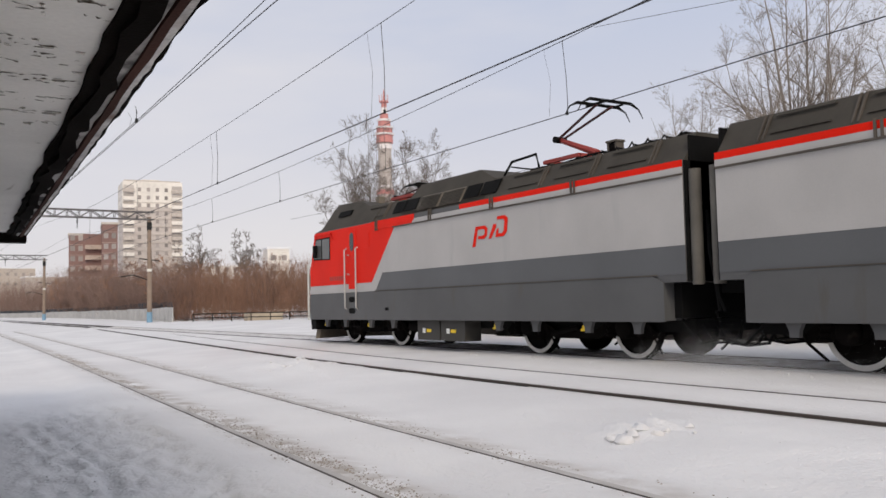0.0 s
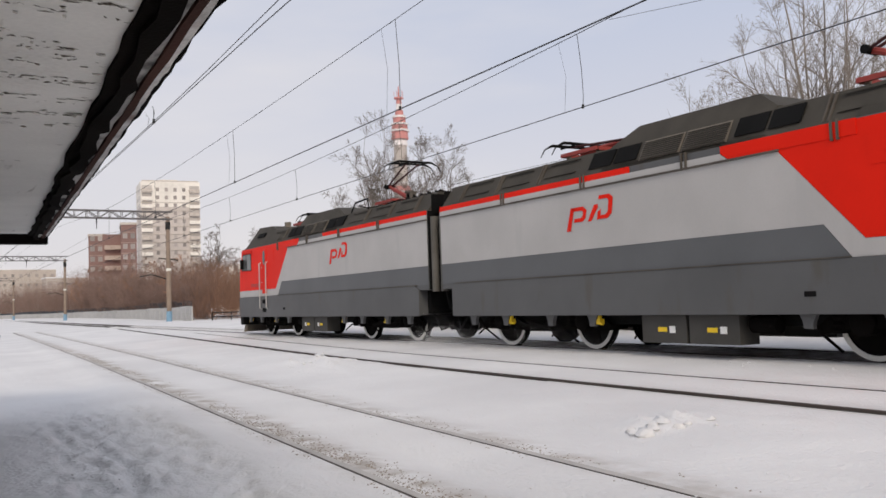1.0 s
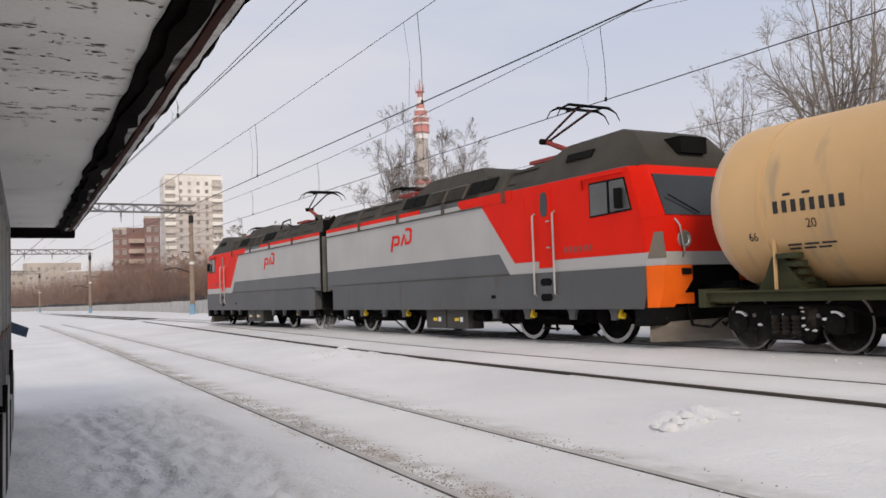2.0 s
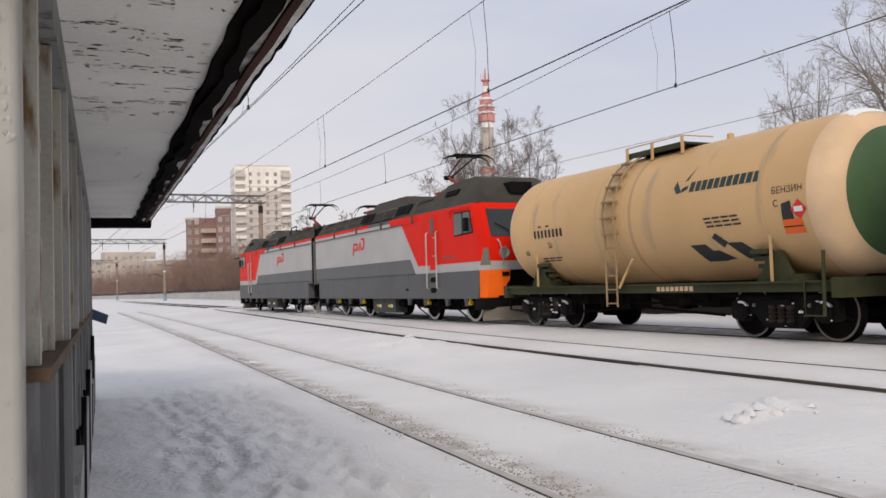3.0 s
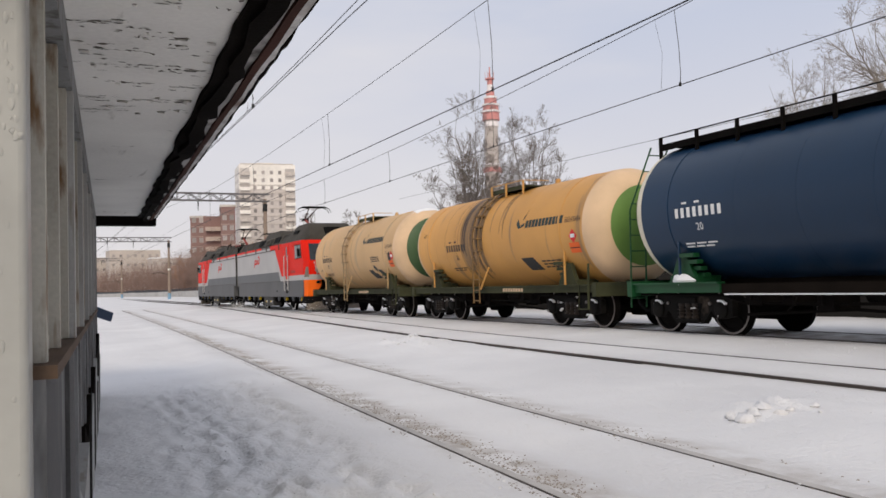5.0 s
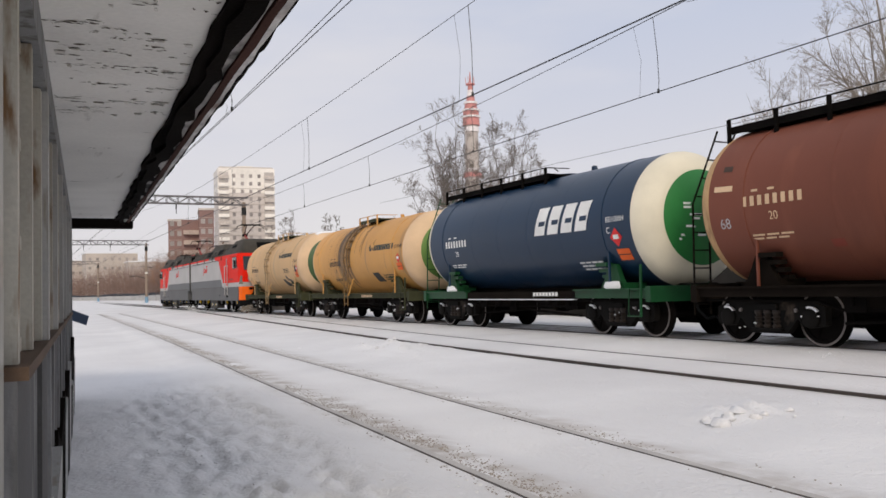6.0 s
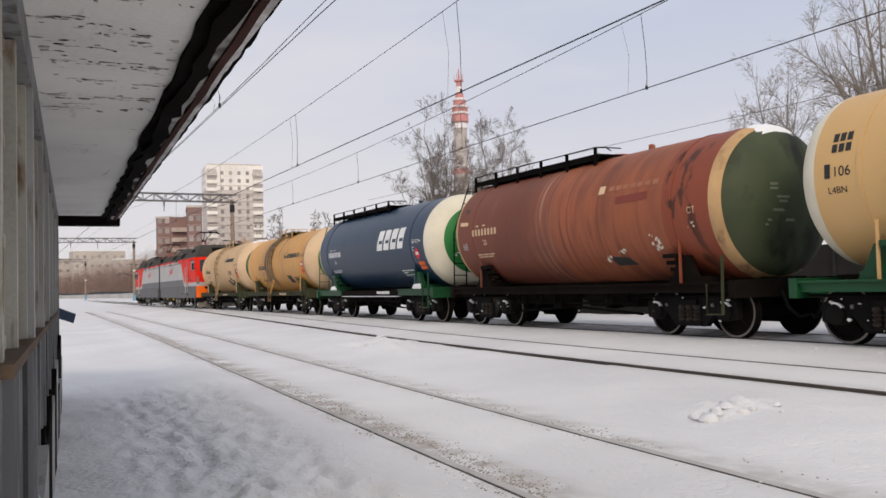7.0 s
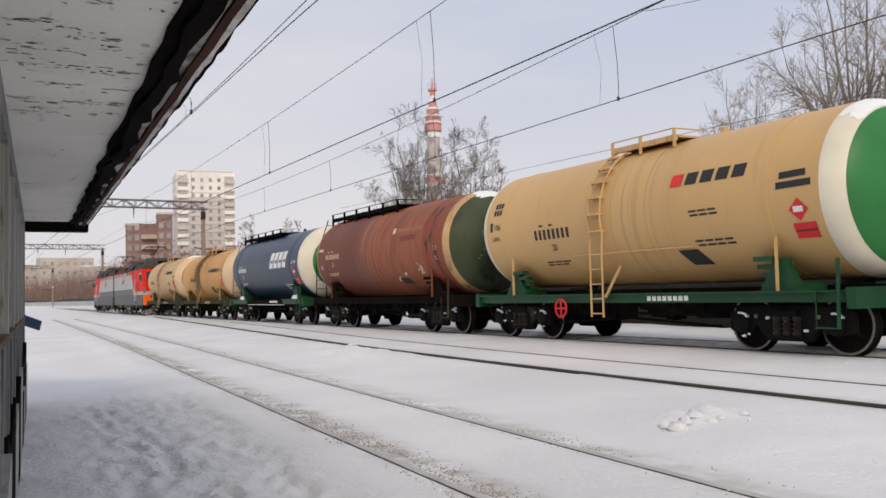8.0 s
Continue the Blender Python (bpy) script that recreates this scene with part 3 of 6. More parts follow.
def overhead():
    gantry(19.1, 82.3, 9.75, -4, "lattice gantry on a tan pole with blue base")
    gantry(18.3, 147, 9.6, -6, "farther lattice gantry on a tan pole")
    gantry(17.5, 232, 9.6, -6, "distant lattice gantry on a tan pole")
    mess = lambda y: 6.54 + 0.00085 * (min(abs(y - 40), 45 if y > 40 else 70)) ** 2
    mm = lambda y: 7.05 + 0.39 * (max(0.0, 40 - y) / 24.6) ** 1.6 + 1.1 * smooth(48, 82, y)
    wire("contact_wire", "dark contact wire above the train's track", lambda y: (train_x(y), y, 5.36), -30, 232, 0.011)
    wire("messenger_wire", "thin messenger wire above the train's track", lambda y: (train_x(y), y, mess(y)), -30, 232, 0.009)
    wire("contact_wire", "dark contact wire above the middle track", lambda y: (8.95, y, 5.36), -30, 232, 0.013)
    wire("contact_wire", "second contact wire above the middle track", lambda y: (8.97, y, 5.375), -30, 232, 0.007)
    wire("stay_wire", "thin stay wire dropping from the messenger", lambda y: (12.72 + .08 * (14.1 - y), y, 7.07 - .13 * (14.1 - y)), -2, 14.1, 0.005)
    wire("messenger_wire", "thin messenger wire above the middle track", lambda y: (8.95, y, mm(y)), -30, 232, 0.008)
    wire("contact_wire", "dark contact wire above the platform track", lambda y: (4.12, y, 5.16 - 0.01 * max(0, min(y, 40) - 12)), -30, 160, 0.008)
    wire("contact_wire", "second contact wire above the platform track", lambda y: (4.10, y, 5.15 - 0.01 * max(0, min(y, 40) - 12) + 0.0016 * (y - 19) ** 2 * (y < 19) + 0.03), -30, 160, 0.007)
    wire("feeder_wire", "thin feeder wire beyond the train", lambda y: (30.0, y, FEEDER(y)), -20, 75, 0.012)
    for X, lo, hi, ys in ((12.72, 5.36, mess, (15.2, 24, 33, 42, 51)), (8.95, 5.36, mm, (16.9, 29, 41, 53)), (4.1, 5.1, lambda y: 5.45, (18.9,))):
        for y in ys:
            g = Geo()
            zt = hi(y)
            g.tube([(X, y, zt), (X + .02, y - .08, (zt + lo) / 2), (X - .01, y - .14, lo + .25), (X, y - 0.1, lo)], 0.008, 5)
            tagged(link("dropper", g, WIRE), "thin wire dropper between overhead wires", "cable", group="droppers")
            c = Geo().tube([(X, y - 0.1, lo - .03), (X, y - 0.1, lo + .06)], 0.03, 6)
            tagged(link("wire_clamp", c, DARK_METAL), "dark clamp on the contact wire", "clamp", group="wire clamps")
            if y < 30:
                d = Geo().tube([(X, y + .7, zt), (X + .03, y + .5, (zt + lo) / 2), (X, y + 0.55, lo)], 0.004, 4)
                tagged(link("dropper", d, WIRE), "slack hair-thin dropper between overhead wires", "cable", group="droppers")


def polar(az, d):
    return d * math.sin(radians(az)), d * math.cos(radians(az))


# ---- fences, shrubs, small things beyond the tracks ----
FENCE = material("pale_fence_sheet", (0.56, 0.55, 0.53), 0.7, dark=0.8, stain=(0.42, 0.37, 0.31), stain_at=0.64, per_piece=0.05)
FENCE_DARK = material("dark_blue_fence", (0.035, 0.045, 0.06), 0.7, per_piece=0.15)


FENCE_AZ = ((14.4, 84.0), (12.0, 110.0), (10.0, 150.0), (8.0, 205.0), (6.0, 265.0), (4.0, 335.0), (1.0, 420.0))


def fence_d(az):
    return float(np.interp(az, [a for a, _ in reversed(FENCE_AZ)], [d for _, d in reversed(FENCE_AZ)]))


def fences():
    f = thing("fence", "long pale corrugated sheet fence along the tracks", "fence")
    d = thing("fence", "dark blue sheet fence behind the pale one", "fence")
    az = 14.4
    while az > 2.0:
        D = fence_d(az)
        step = 2.6 if D < 150 else 7.0
        a2 = az
        p0 = Vector(polar(az, D))
        while (Vector(polar(a2, fence_d(a2))) - p0).length < step:
            a2 -= 0.02
        p1 = Vector(polar(a2 + 0.02, fence_d(a2 + 0.02)))
        h = 1.30 + 0.05 * rnd.uniform(-1, 1) + 0.1 * smooth(120, 84, D)
        prof = []
        for k in range(6):
            z = 0.02 + (h - 0.02) * k / 6
            prof += [(0.0, z), (0.0, z + h / 13), (0.05, z + h / 13 + 0.01), (0.05, z + h / 6 - 0.01)]
        prof += [(0.05, h), (0.12, h), (0.12, 0.0)]
        n = Vector((-(p1 - p0).y, (p1 - p0).x)).normalized() * -1
        part("panel", Geo().loft([[(p.x + n.x * o, p.y + n.y * o, z) for o, z in prof] for p in (p0, p1)]), FENCE, f, smooth=0)
        hb = 1.95 + 0.05 * rnd.uniform(-1, 1) - 0.35 * (1 - smooth(84, 105, D)) * 0 + 0.12 * math.sin(D * 0.07)
        q0, q1 = p0 + n * 1.2, p1 + n * 1.2
        if az < 13.9:
            part("panel", Geo().loft([[(p.x + n.x * o, p.y + n.y * o, z) for o, z in ((0, 0), (0, hb), (.06, hb), (.06, 0))] for p in (q0, q1)]), FENCE_DARK, d, smooth=0)
        az = a2


# Twig browns include a lift in tone that stands in for haze.
TWIG = material("brown_twigs", (0.31, 0.205, 0.165), 0.9, dark=0.45, scale=2.5, fine=3, bump=0)
TWIG_RED = material("reddish_twigs", (0.39, 0.225, 0.15), 0.9, dark=0.45, scale=2.5, fine=3, bump=0)
BARK_DK = material("dark_grey_bark", (0.20, 0.17, 0.15), 0.9, dark=0.6, bump=0)
BARK = material("pale_grey_bark", (0.29, 0.25, 0.215), 0.9, dark=0.6, bump=0)


def thicket(label, mat, count, place, seed):
    """A mass of thin bare stems, each a three-sided tapered stick with side twigs."""
    rr = random.Random(seed)
    g = Geo()
    for _ in range(count):
        x, y, h = place(rr)
        r = rr.uniform(.010, .024) * (y / 90) ** 0.7
        k = [(r, 0), (-r * .5, r * .87), (-r * .5, -r * .87)]
        z0 = h * rr.uniform(-.05, .55)
        base = (x, y, z0)
        top = (x + rr.gauss(0, .33) * (h - z0), y + rr.gauss(0, .33) * (h - z0), h)
        g.add([(base[0] + a, base[1] + b, base[2]) for a, b in k] + [top], [(0, 1, 3), (1, 2, 3), (2, 0, 3)])
        for _ in range(6):
            t = rr.uniform(.1, .97)
            p = [base[i] + (top[i] - base[i]) * t for i in range(3)]
            q = (p[0] + rr.gauss(0, .6), p[1] + rr.gauss(0, .6), p[2] + rr.uniform(-.15, .75))
            g.add([(p[0] + a * .6, p[1] + b * .6, p[2]) for a, b in k] + [q], [(0, 1, 3), (1, 2, 3), (2, 0, 3)])
    ob = link("shrubs", g, mat, 0)
    tagged(ob, label, "shrubs", kind="stuff")


def crest(az):
    """Height of the thicket's top, as an angle above the eye."""
    return float(np.interp(az, (2, 4.7, 8, 11, 14, 20, 27, 80), (1.5, 1.9, 2.6, 3.3, 3.2, 3.4, 3.2, 2.6)))


def shrubs():
    def place(az0, az1, off0, off1):
        def f(rr):
            a = rr.uniform(az0, az1)
            near = fence_d(a) if a < 14.3 else 86.0 + 0.6 * max(0.0, a - 20)
            d = near + off0 + (off1 - off0) * rr.random()
            bump = 0.92 + 0.34 * noise.noise((a * 1.1, d * 0.03, 3.0)) + 0.3 * noise.noise((a * 4.0, d * 0.1, 7.0))
            top = 1.1 + d * math.tan(radians(crest(a))) * bump
            return *polar(a, d), top * (1 - 0.6 * rr.random() ** 1.6)
        return f
    thicket("bare reddish-brown thicket behind the low fence", TWIG_RED, 5600, place(14.5, 27, 2, 32), 21)
    thicket("bare brown thicket behind the pale fence", TWIG, 5200, place(8, 15.5, 4, 40), 22)
    thicket("distant bare brown scrub along the line", TWIG, 4200, place(1.0, 9, 5, 70), 23)
    thicket("bare brown scrub beyond the train", TWIG, 2600, place(27, 75, 5, 40), 24)


def limb(g, rr, pts, r0, r1, depth, reach, twig, shoots):
    """One limb along its points, with side shoots that grow shorter towards its tip."""
    n = len(pts)
    rs = [max(r0 + (r1 - r0) * i / (n - 1), twig) for i in range(n)]
    g[0 if depth == 0 else 1].tube(pts, rs, (6, 4, 3, 3)[depth], caps=False)
    if depth >= 3:
        return
    for k in range(shoots[depth]):
        t = rr.uniform(.22 if depth == 0 else .15, 1.0)
        i = min(int(t * (n - 1)), n - 2)
        q = pts[i].lerp(pts[i + 1], t * (n - 1) - i)
        d = (pts[i + 1] - pts[i]).normalized()
        a = rr.uniform(0, 2 * math.pi)
        side = d.cross(Vector((math.cos(a), math.sin(a), .3))).normalized()
        out = (d * rr.uniform(.6, 1.0) + side * rr.uniform(.5, .95) + Vector((0, 0, rr.uniform(-.05, .22)))).normalized()
        ln = reach * (1.12 - .75 * t) * rr.uniform(.6, 1.15)
        bend = Vector((rr.uniform(-.14, .14), rr.uniform(-.14, .14), rr.uniform(-.10, .16)))
        m = (5, 4, 3)[depth]
        shoot = [q + (out + bend * (j / m)) * (ln * j / m) + Vector((rr.uniform(-1, 1), rr.uniform(-1, 1), rr.uniform(-1, 1))) * (ln * .022 if 0 < j else 0) for j in range(m + 1)]
        limb(g, rr, shoot, rs[i] * .55, twig, depth + 1, ln * (.55, .60, .4)[depth], twig, shoots)


def bare_tree(x, y, h, seed, label, wide=4.5, limbs=9, twig=.007, bark=None, low=.12, shoots=(15, 10, 4)):
    """A winter tree h high whose limbs fan out to a crown of that half-width."""
    rr = random.Random(seed)
    t = thing("tree", label, "tree", pose(x, y, 0), group="bare trees")
    g = (Geo(), Geo())
    r = .011 * h
    trunk = [Vector((rr.uniform(-.02, .02) * h * k, rr.uniform(-.02, .02) * h * k, h * .42 * k - .1)) for k in (0, .25, .5, .75, 1)]
    g[0].tube(trunk, [r * 1.25, r, r * .92, r * .85, r * .6], 8)
    for k in range(limbs):
        a = k * 2.4 + rr.uniform(-.4, .4)
        f = math.sqrt((k + .3) / limbs)
        end = wide * f * rr.uniform(.8, 1.05)
        top = h * (1 - .42 * f * f) * rr.uniform(.9, 1.0)
        z0 = h * (low + (.40 - low) * rr.random() * (1 - .5 * f))
        base = trunk[min(int(z0 / (h * .42) * 4), 4)]
        pts = []
        for j in range(8):
            u = j / 7
            o, w = end * u ** .85, .035 * h * u * (1 - .3 * u)
            pts.append(Vector((base.x + math.cos(a) * o + rr.uniform(-w, w) * .5, base.y + math.sin(a) * o + rr.uniform(-w, w) * .5, z0 + (top - z0) * u ** 1.12)))
        limb(g, rr, pts, r * rr.uniform(.45, .65), twig, 0, (pts[-1] - pts[0]).length * .40, twig, shoots)
    part("trunk", g[0], bark or BARK, t)
    part("crown", g[1], bark or BARK, t, "crown of bare branches")


def trees():
    bare_tree(*polar(26.6, 72), 16.4, 1, "tall bare tree with a spreading crown", 4.6, 12, .0078, BARK_DK, .12, (16, 11, 4))
    bare_tree(*polar(30.4, 74), 15.7, 2, "tall bare tree with forked limbs", 4.6, 12, .0078, BARK_DK, .12, (16, 11, 4))
    bare_tree(*polar(54.5, 40), 17.0, 3, "large bare poplar behind the train", 5.4, 13, .0043)
    bare_tree(*polar(63, 42), 17.0, 4, "large bare poplar behind the train", 5.6, 13, .0043)
    bare_tree(*polar(48.0, 46), 13.2, 8, "slim bare tree behind the train", 3.4, 8, .0043)
    bare_tree(*polar(44, 78), 11.4, 5, "bare tree farther behind the train", 4.5, 9, .008)
    rr = random.Random(91)
    for k in range(34):
        az = 8.2 + k * .62 + rr.uniform(-.2, .2)
        d = (fence_d(az) + 7 if az < 14.3 else 92.0) + rr.uniform(0, 22)
        h = 1.1 + d * math.tan(radians(crest(az))) * rr.uniform(.82, 1.16)
        bare_tree(*polar(az, d), h, 200 + k, "small bare brown tree in the thicket", h * rr.uniform(.32, .45), 5, .011 * d / 100, TWIG if k % 3 else TWIG_RED, .05, (9, 6, 4))
    bare_tree(*polar(16.0, 170), 17.0, 6, "small round bare tree in the distance", 5.2, 9, .022, BARK_DK, .12, (11, 8, 4))
    bare_tree(*polar(18.9, 180), 17.0, 7, "small bare tree in the distance", 4.0, 9, .022, BARK_DK, .12, (11, 8, 4))


def small_things():
    lf = thing("pipe_fence", "low black pipe fence in front of the thicket", "fence")
    for k in range(16):
        x, y = 22.3 + k * 1.5, 79.5 - k * 0.9
        part("post", Geo().tube([(x, y, -.1), (x, y, .75)], .05, 6), DARK_METAL, lf)
    part("top_rail", Geo().tube([(22.3, 79.5, .72), (22.3 + 22.5, 79.5 - 13.5, .72)], .05, 6), DARK_METAL, lf)
    part("lower_rail", Geo().tube([(22.3, 79.5, .35), (22.3 + 22.5, 79.5 - 13.5, .35)], .05, 6), DARK_METAL, lf)
    b = tagged(link("concrete_block", Geo().box(26.6, 30.0, 77.2, 78.2, 0, .75), material("beige_block", (.5, .42, .32))), "beige concrete block in the snow", "block")
    k = thing("kiosk", "small teal metal booth with a snowy roof", "booth", pose(32.0, 72.5, 0, 0, 0, -20))
    part("cabin", Geo().box(-1.1, 1.1, -1, 1, 0, 2.0), material("pale_teal_paint", (.42, .52, .52)), k)
    part("roof", Geo().box(-1.25, 1.25, -1.15, 1.15, 2.0, 2.16), SNOW, k)
    part("door", Geo().box(-.4, .4, -1.03, -1.0, .1, 1.85), material("teal_door", (.2, .34, .36)), k)
    s = thing("street_lamp", "pale curved street lamp post", "lamp", pose(30.4, 72.0, 0))
    part("pole", Geo().tube([(0, 0, -.1), (0, 0, 4.6), (.2, 0, 5.2), (.7, 0, 5.6), (1.6, 0, 5.7)], [.09, .08, .07, .06, .05], 8), material("pale_pole", (.55, .55, .52)), s)
    part("head", Geo().box(1.5, 2.1, -.12, .12, 5.62, 5.74), DARK_METAL, s)


# ---- buildings and tower far off ----
def facade_windows(parent, win_mat, frame_mat, w, floors, bays, storey, z0, y, wide=1.4, high=1.5):
    me = None
    for i in range(floors):
        for j in range(bays):
            x = -w / 2 + w * (j + 0.5) / bays
            z = z0 + i * storey
            if me is None:
                ob = part("window", Geo().box(-wide / 2, wide / 2, -.08, .02, 0, high), win_mat, parent)
                me = ob.data
            else:
                ob = new("window", me)
                ob.parent = parent
            ob.matrix_basis = pose(x, y, z)


WALL_WHITE = material("cream_panel_wall", (0.88, 0.83, 0.76), 0.9, scale=.3, fine=1)
WALL_GREY = material("pinkish_grey_panel", (0.62, 0.56, 0.52), 0.9, scale=.3, fine=1)
# Both window tones are paled: distance haze is painted into their colour.
WIN = material("far_window", (0.50, 0.46, 0.43), 0.4, scale=.5, fine=2, bump=0, per_piece=0.2)
WIN_D = material("far_dark_window", (0.36, 0.32, 0.30), 0.4, scale=.5, fine=2, bump=0, per_piece=0.3)
BRICK_LEDGE = material("brick_ledge", (0.40, 0.30, 0.26), 0.9)
BRICK = material("brown_brick", (0.30, 0.185, 0.165), 0.9, scale=.3, fine=2)
LEDGE = material("pale_ledge", (0.58, 0.52, 0.47), 0.9)


def buildings():
    # sixteen-storey block
    x, y = polar(13.1, 330)
    b = thing("apartment_building", "sixteen-storey cream and grey panel apartment tower", "building", pose(x, y, 0, 0, 0, -13 + 7))
    H, Wd, D = 46.5, 20.0, 16.0
    part("wall", Geo().box(-Wd / 2, Wd / 2, -D / 2, D / 2, 0, H - 9), WALL_GREY, b)
    part("upper_wall", Geo().box(-Wd / 2 - .1, Wd / 2 + .1, -D / 2 - .1, D / 2 + .1, H - 9, H), WALL_WHITE, b, "cream top storeys")
    part("roof", Geo().box(-Wd / 2 + .5, Wd / 2 - .5, -D / 2 + .5, D / 2 - .5, H, H + .5), LEDGE, b)
    part("lift_house", Geo().box(-3, 3, -3, 3, H + .5, H + 1.4), WALL_WHITE, b)
    for i in range(14):
        part("ledge", Geo().box(-Wd / 2 - .25, Wd / 2 + .25, -D / 2 - .25, -D / 2, i * 2.8 + 2.5, i * 2.8 + 2.75), LEDGE, b)
    facade_windows(b, WIN_D, None, Wd * 0.6, 16, 4, 2.8, 1.0, -D / 2 - .13, 1.1, 1.3)
    for sx in (-1, 1):
        for i in range(16):
            z = i * 2.8 + 0.6
            part("balcony", Geo().box(sx * Wd / 2 - 1.8 - sx * 1.9, sx * Wd / 2 + 1.8 - sx * 1.9, -D / 2 - 1.1, -D / 2, z, z + 1.2), WALL_WHITE if i % 3 else LEDGE, b)
            part("balcony_shade", Geo().box(sx * Wd / 2 - 1.7 - sx * 1.9, sx * Wd / 2 + 1.7 - sx * 1.9, -D / 2 - .12, -D / 2, z + 1.2, z + 2.5), WIN, b)
    for i in range(16):
        for k in (-4, 0, 4):
            part("side_window", Geo().box(-Wd / 2 - .14, -Wd / 2, k - .7, k + .7, i * 2.8 + 1, i * 2.8 + 2.4), WIN, b)
    # brown brick blocks
    for az, d, w, dp, h, rot in ((8.88, 268, 4.1, 8, 22.6, -9), (10.72, 262, 4.0, 14, 25.0, -9)):
        x, y = polar(az, d)
        b = thing("apartment_building", "brown brick apartment block with pale balcony slabs", "building", pose(x, y, 0, 0, 0, rot))
        part("wall", Geo().box(-w / 2, w / 2, -dp / 2, dp / 2, 0, h), BRICK, b)
        part("roof", Geo().box(-w / 2 - .2, w / 2 + .2, -dp / 2 - .2, dp / 2 + .2, h, h + .6), LEDGE, b)
        for i in range(8):
            part("ledge", Geo().box(-w / 2 - .1, w / 2 + .1, -dp / 2 - .12, -dp / 2, i * 2.9 + 2.5, i * 2.9 + 2.72), BRICK_LEDGE, b)
        facade_windows(b, WIN_D, None, w, 8, 2, 2.9, 0.9, -dp / 2 - .05, 1.2, 1.4)
    x, y = polar(9.82, 266)
    b = thing("balcony_tower", "stack of cream brick balconies between two blocks", "building", pose(x, y, 0, 0, 0, -12))
    part("wall", Geo().box(-2.6, 2.6, -3, 3, 0, 23.0), BRICK, b)
    for i in range(7):
        part("balcony", Geo().box(-2.0, 2.6, -4.6, -3, i * 2.9 + 1.2, i * 2.9 + 2.4), material("cream_balcony", (.5, .4, .34)) if i == 0 else bpy.data.materials["cream_balcony"], b)
    # low far blocks
    # Beige lightened so that the wall colour itself carries the haze.
    HAZE_B = material("pale_beige_wall", (0.56, 0.49, 0.43), 0.9, scale=.2, fine=1)
    low = ((20.85, 255, 6.2, 8, 17.8, WALL_WHITE, 4, 2, "white block of flats beyond the thicket"), (5.0, 520, 27, 14, 25.0, HAZE_B, 5, 7, "grey five-storey block in the haze"),
           (2.2, 540, 30, 14, 22.0, HAZE_B, 5, 8, "pale five-storey block in the haze"), (7.2, 500, 22, 14, 19.5, HAZE_B, 4, 6, "low pale building in the haze"), (17.3, 300, 12, 10, 15.2, WALL_WHITE, 5, 4, "pale low block behind the thicket"))
    for az, d, w, dp, h, m, fl, bays, label in low:
        x, y = polar(az, d)
        b = thing("apartment_building", label, "building", pose(x, y, 0, 0, 0, -az + 10))
        part("wall", Geo().box(-w / 2, w / 2, -dp / 2, dp / 2, 0, h), m, b)
        part("roof", Geo().box(-w / 2 - .3, w / 2 + .3, -dp / 2 - .3, dp / 2 + .3, h, h + .5), SNOW, b)
        facade_windows(b, WIN_D, None, w, fl, bays, h / fl, 1.2, -dp / 2 - .05, 1.4, 1.5)


def tower():
    x, y = polar(28.0, 400)
    t = thing("television_tower", "concrete tower with red and white steel top", "tower", pose(x, y, 0))
    # Tower colours are washed out to paint in the haze before it.
    CON = material("tower_concrete", (0.52, 0.46, 0.42), 0.9, scale=.2, fine=1)
    RED, WHT = plain("tower_red", (0.56, 0.24, 0.22)), plain("tower_white", (0.78, 0.73, 0.72))
    part("shaft", Geo().lathe([(0, 6.0), (30, 4.0), (50, 3.3), (76, 3.0)], (0, 0, 0), "z", 24), CON, t)
    for z0, z1, r, m in ((52, 54, 4.4, RED), (55, 56, 3.6, WHT), (73, 75.2, 3.6, WHT), (76, 79.5, 4.0, RED), (79.5, 80.4, 4.5, WHT), (80.4, 82.6, 3.8, RED), (82.6, 83.4, 4.2, WHT), (83.4, 86, 3.0, RED), (86, 87, 3.3, WHT), (87, 89.5, 2.0, RED), (89.5, 92.5, 1.5, WHT), (92.5, 95, 1.3, RED), (95, 95.6, 2.2, RED)):
        part("tier", Geo().lathe([(z0, r), (z1, r * .94)], (0, 0, 0), "z", 20), m, t)
    part("mast", Geo().lathe([(95, .5), (101, .25)], (0, 0, 0), "z", 8), RED, t)
    for k in range(5):
        a = k * 1.256
        part("aerial", Geo().tube([(2.0 * math.cos(a), 2.0 * math.sin(a), 95.4), (2.2 * math.cos(a), 2.2 * math.sin(a), 98.5)], .12, 4), RED, t)


# ---- the train ----
LOCO_GREY = material("light_grey_loco_paint", (0.425, 0.412, 0.40), 0.45, dark=0.9, scale=3, bump=0.03, streak=(1.0, 3.0, 0.5), stain=(0.40, 0.39, 0.38), stain_at=0.6)
LOCO_MID = material("slate_grey_loco_paint", (0.103, 0.107, 0.112), 0.5, dark=0.88, scale=3, bump=0.03)
LOCO_LOW = material("skirt_grey_loco_paint", (0.095, 0.096, 0.098), 0.55, dark=0.8, scale=3, bump=0.04, streak=(1.0, 2.5, 0.6), stain=(0.085, 0.08, 0.072), stain_at=0.6)
LOCO_RED = material("signal_red_paint", (0.74, 0.017, 0.006), 0.5, dark=0.9, scale=3, bump=0.03, spec=0.08)
LOCO_ORANGE = plain("orange_paint", (0.95, 0.15, 0.012), 0.6, spec=0.15)
LOCO_ROOF = material("sooty_roof", (0.060, 0.053, 0.043), 0.85, dark=0.65, scale=6, bump=0.15)
GUTTER = material("grimy_gutter", (0.10, 0.085, 0.07), 0.8, dark=0.6)
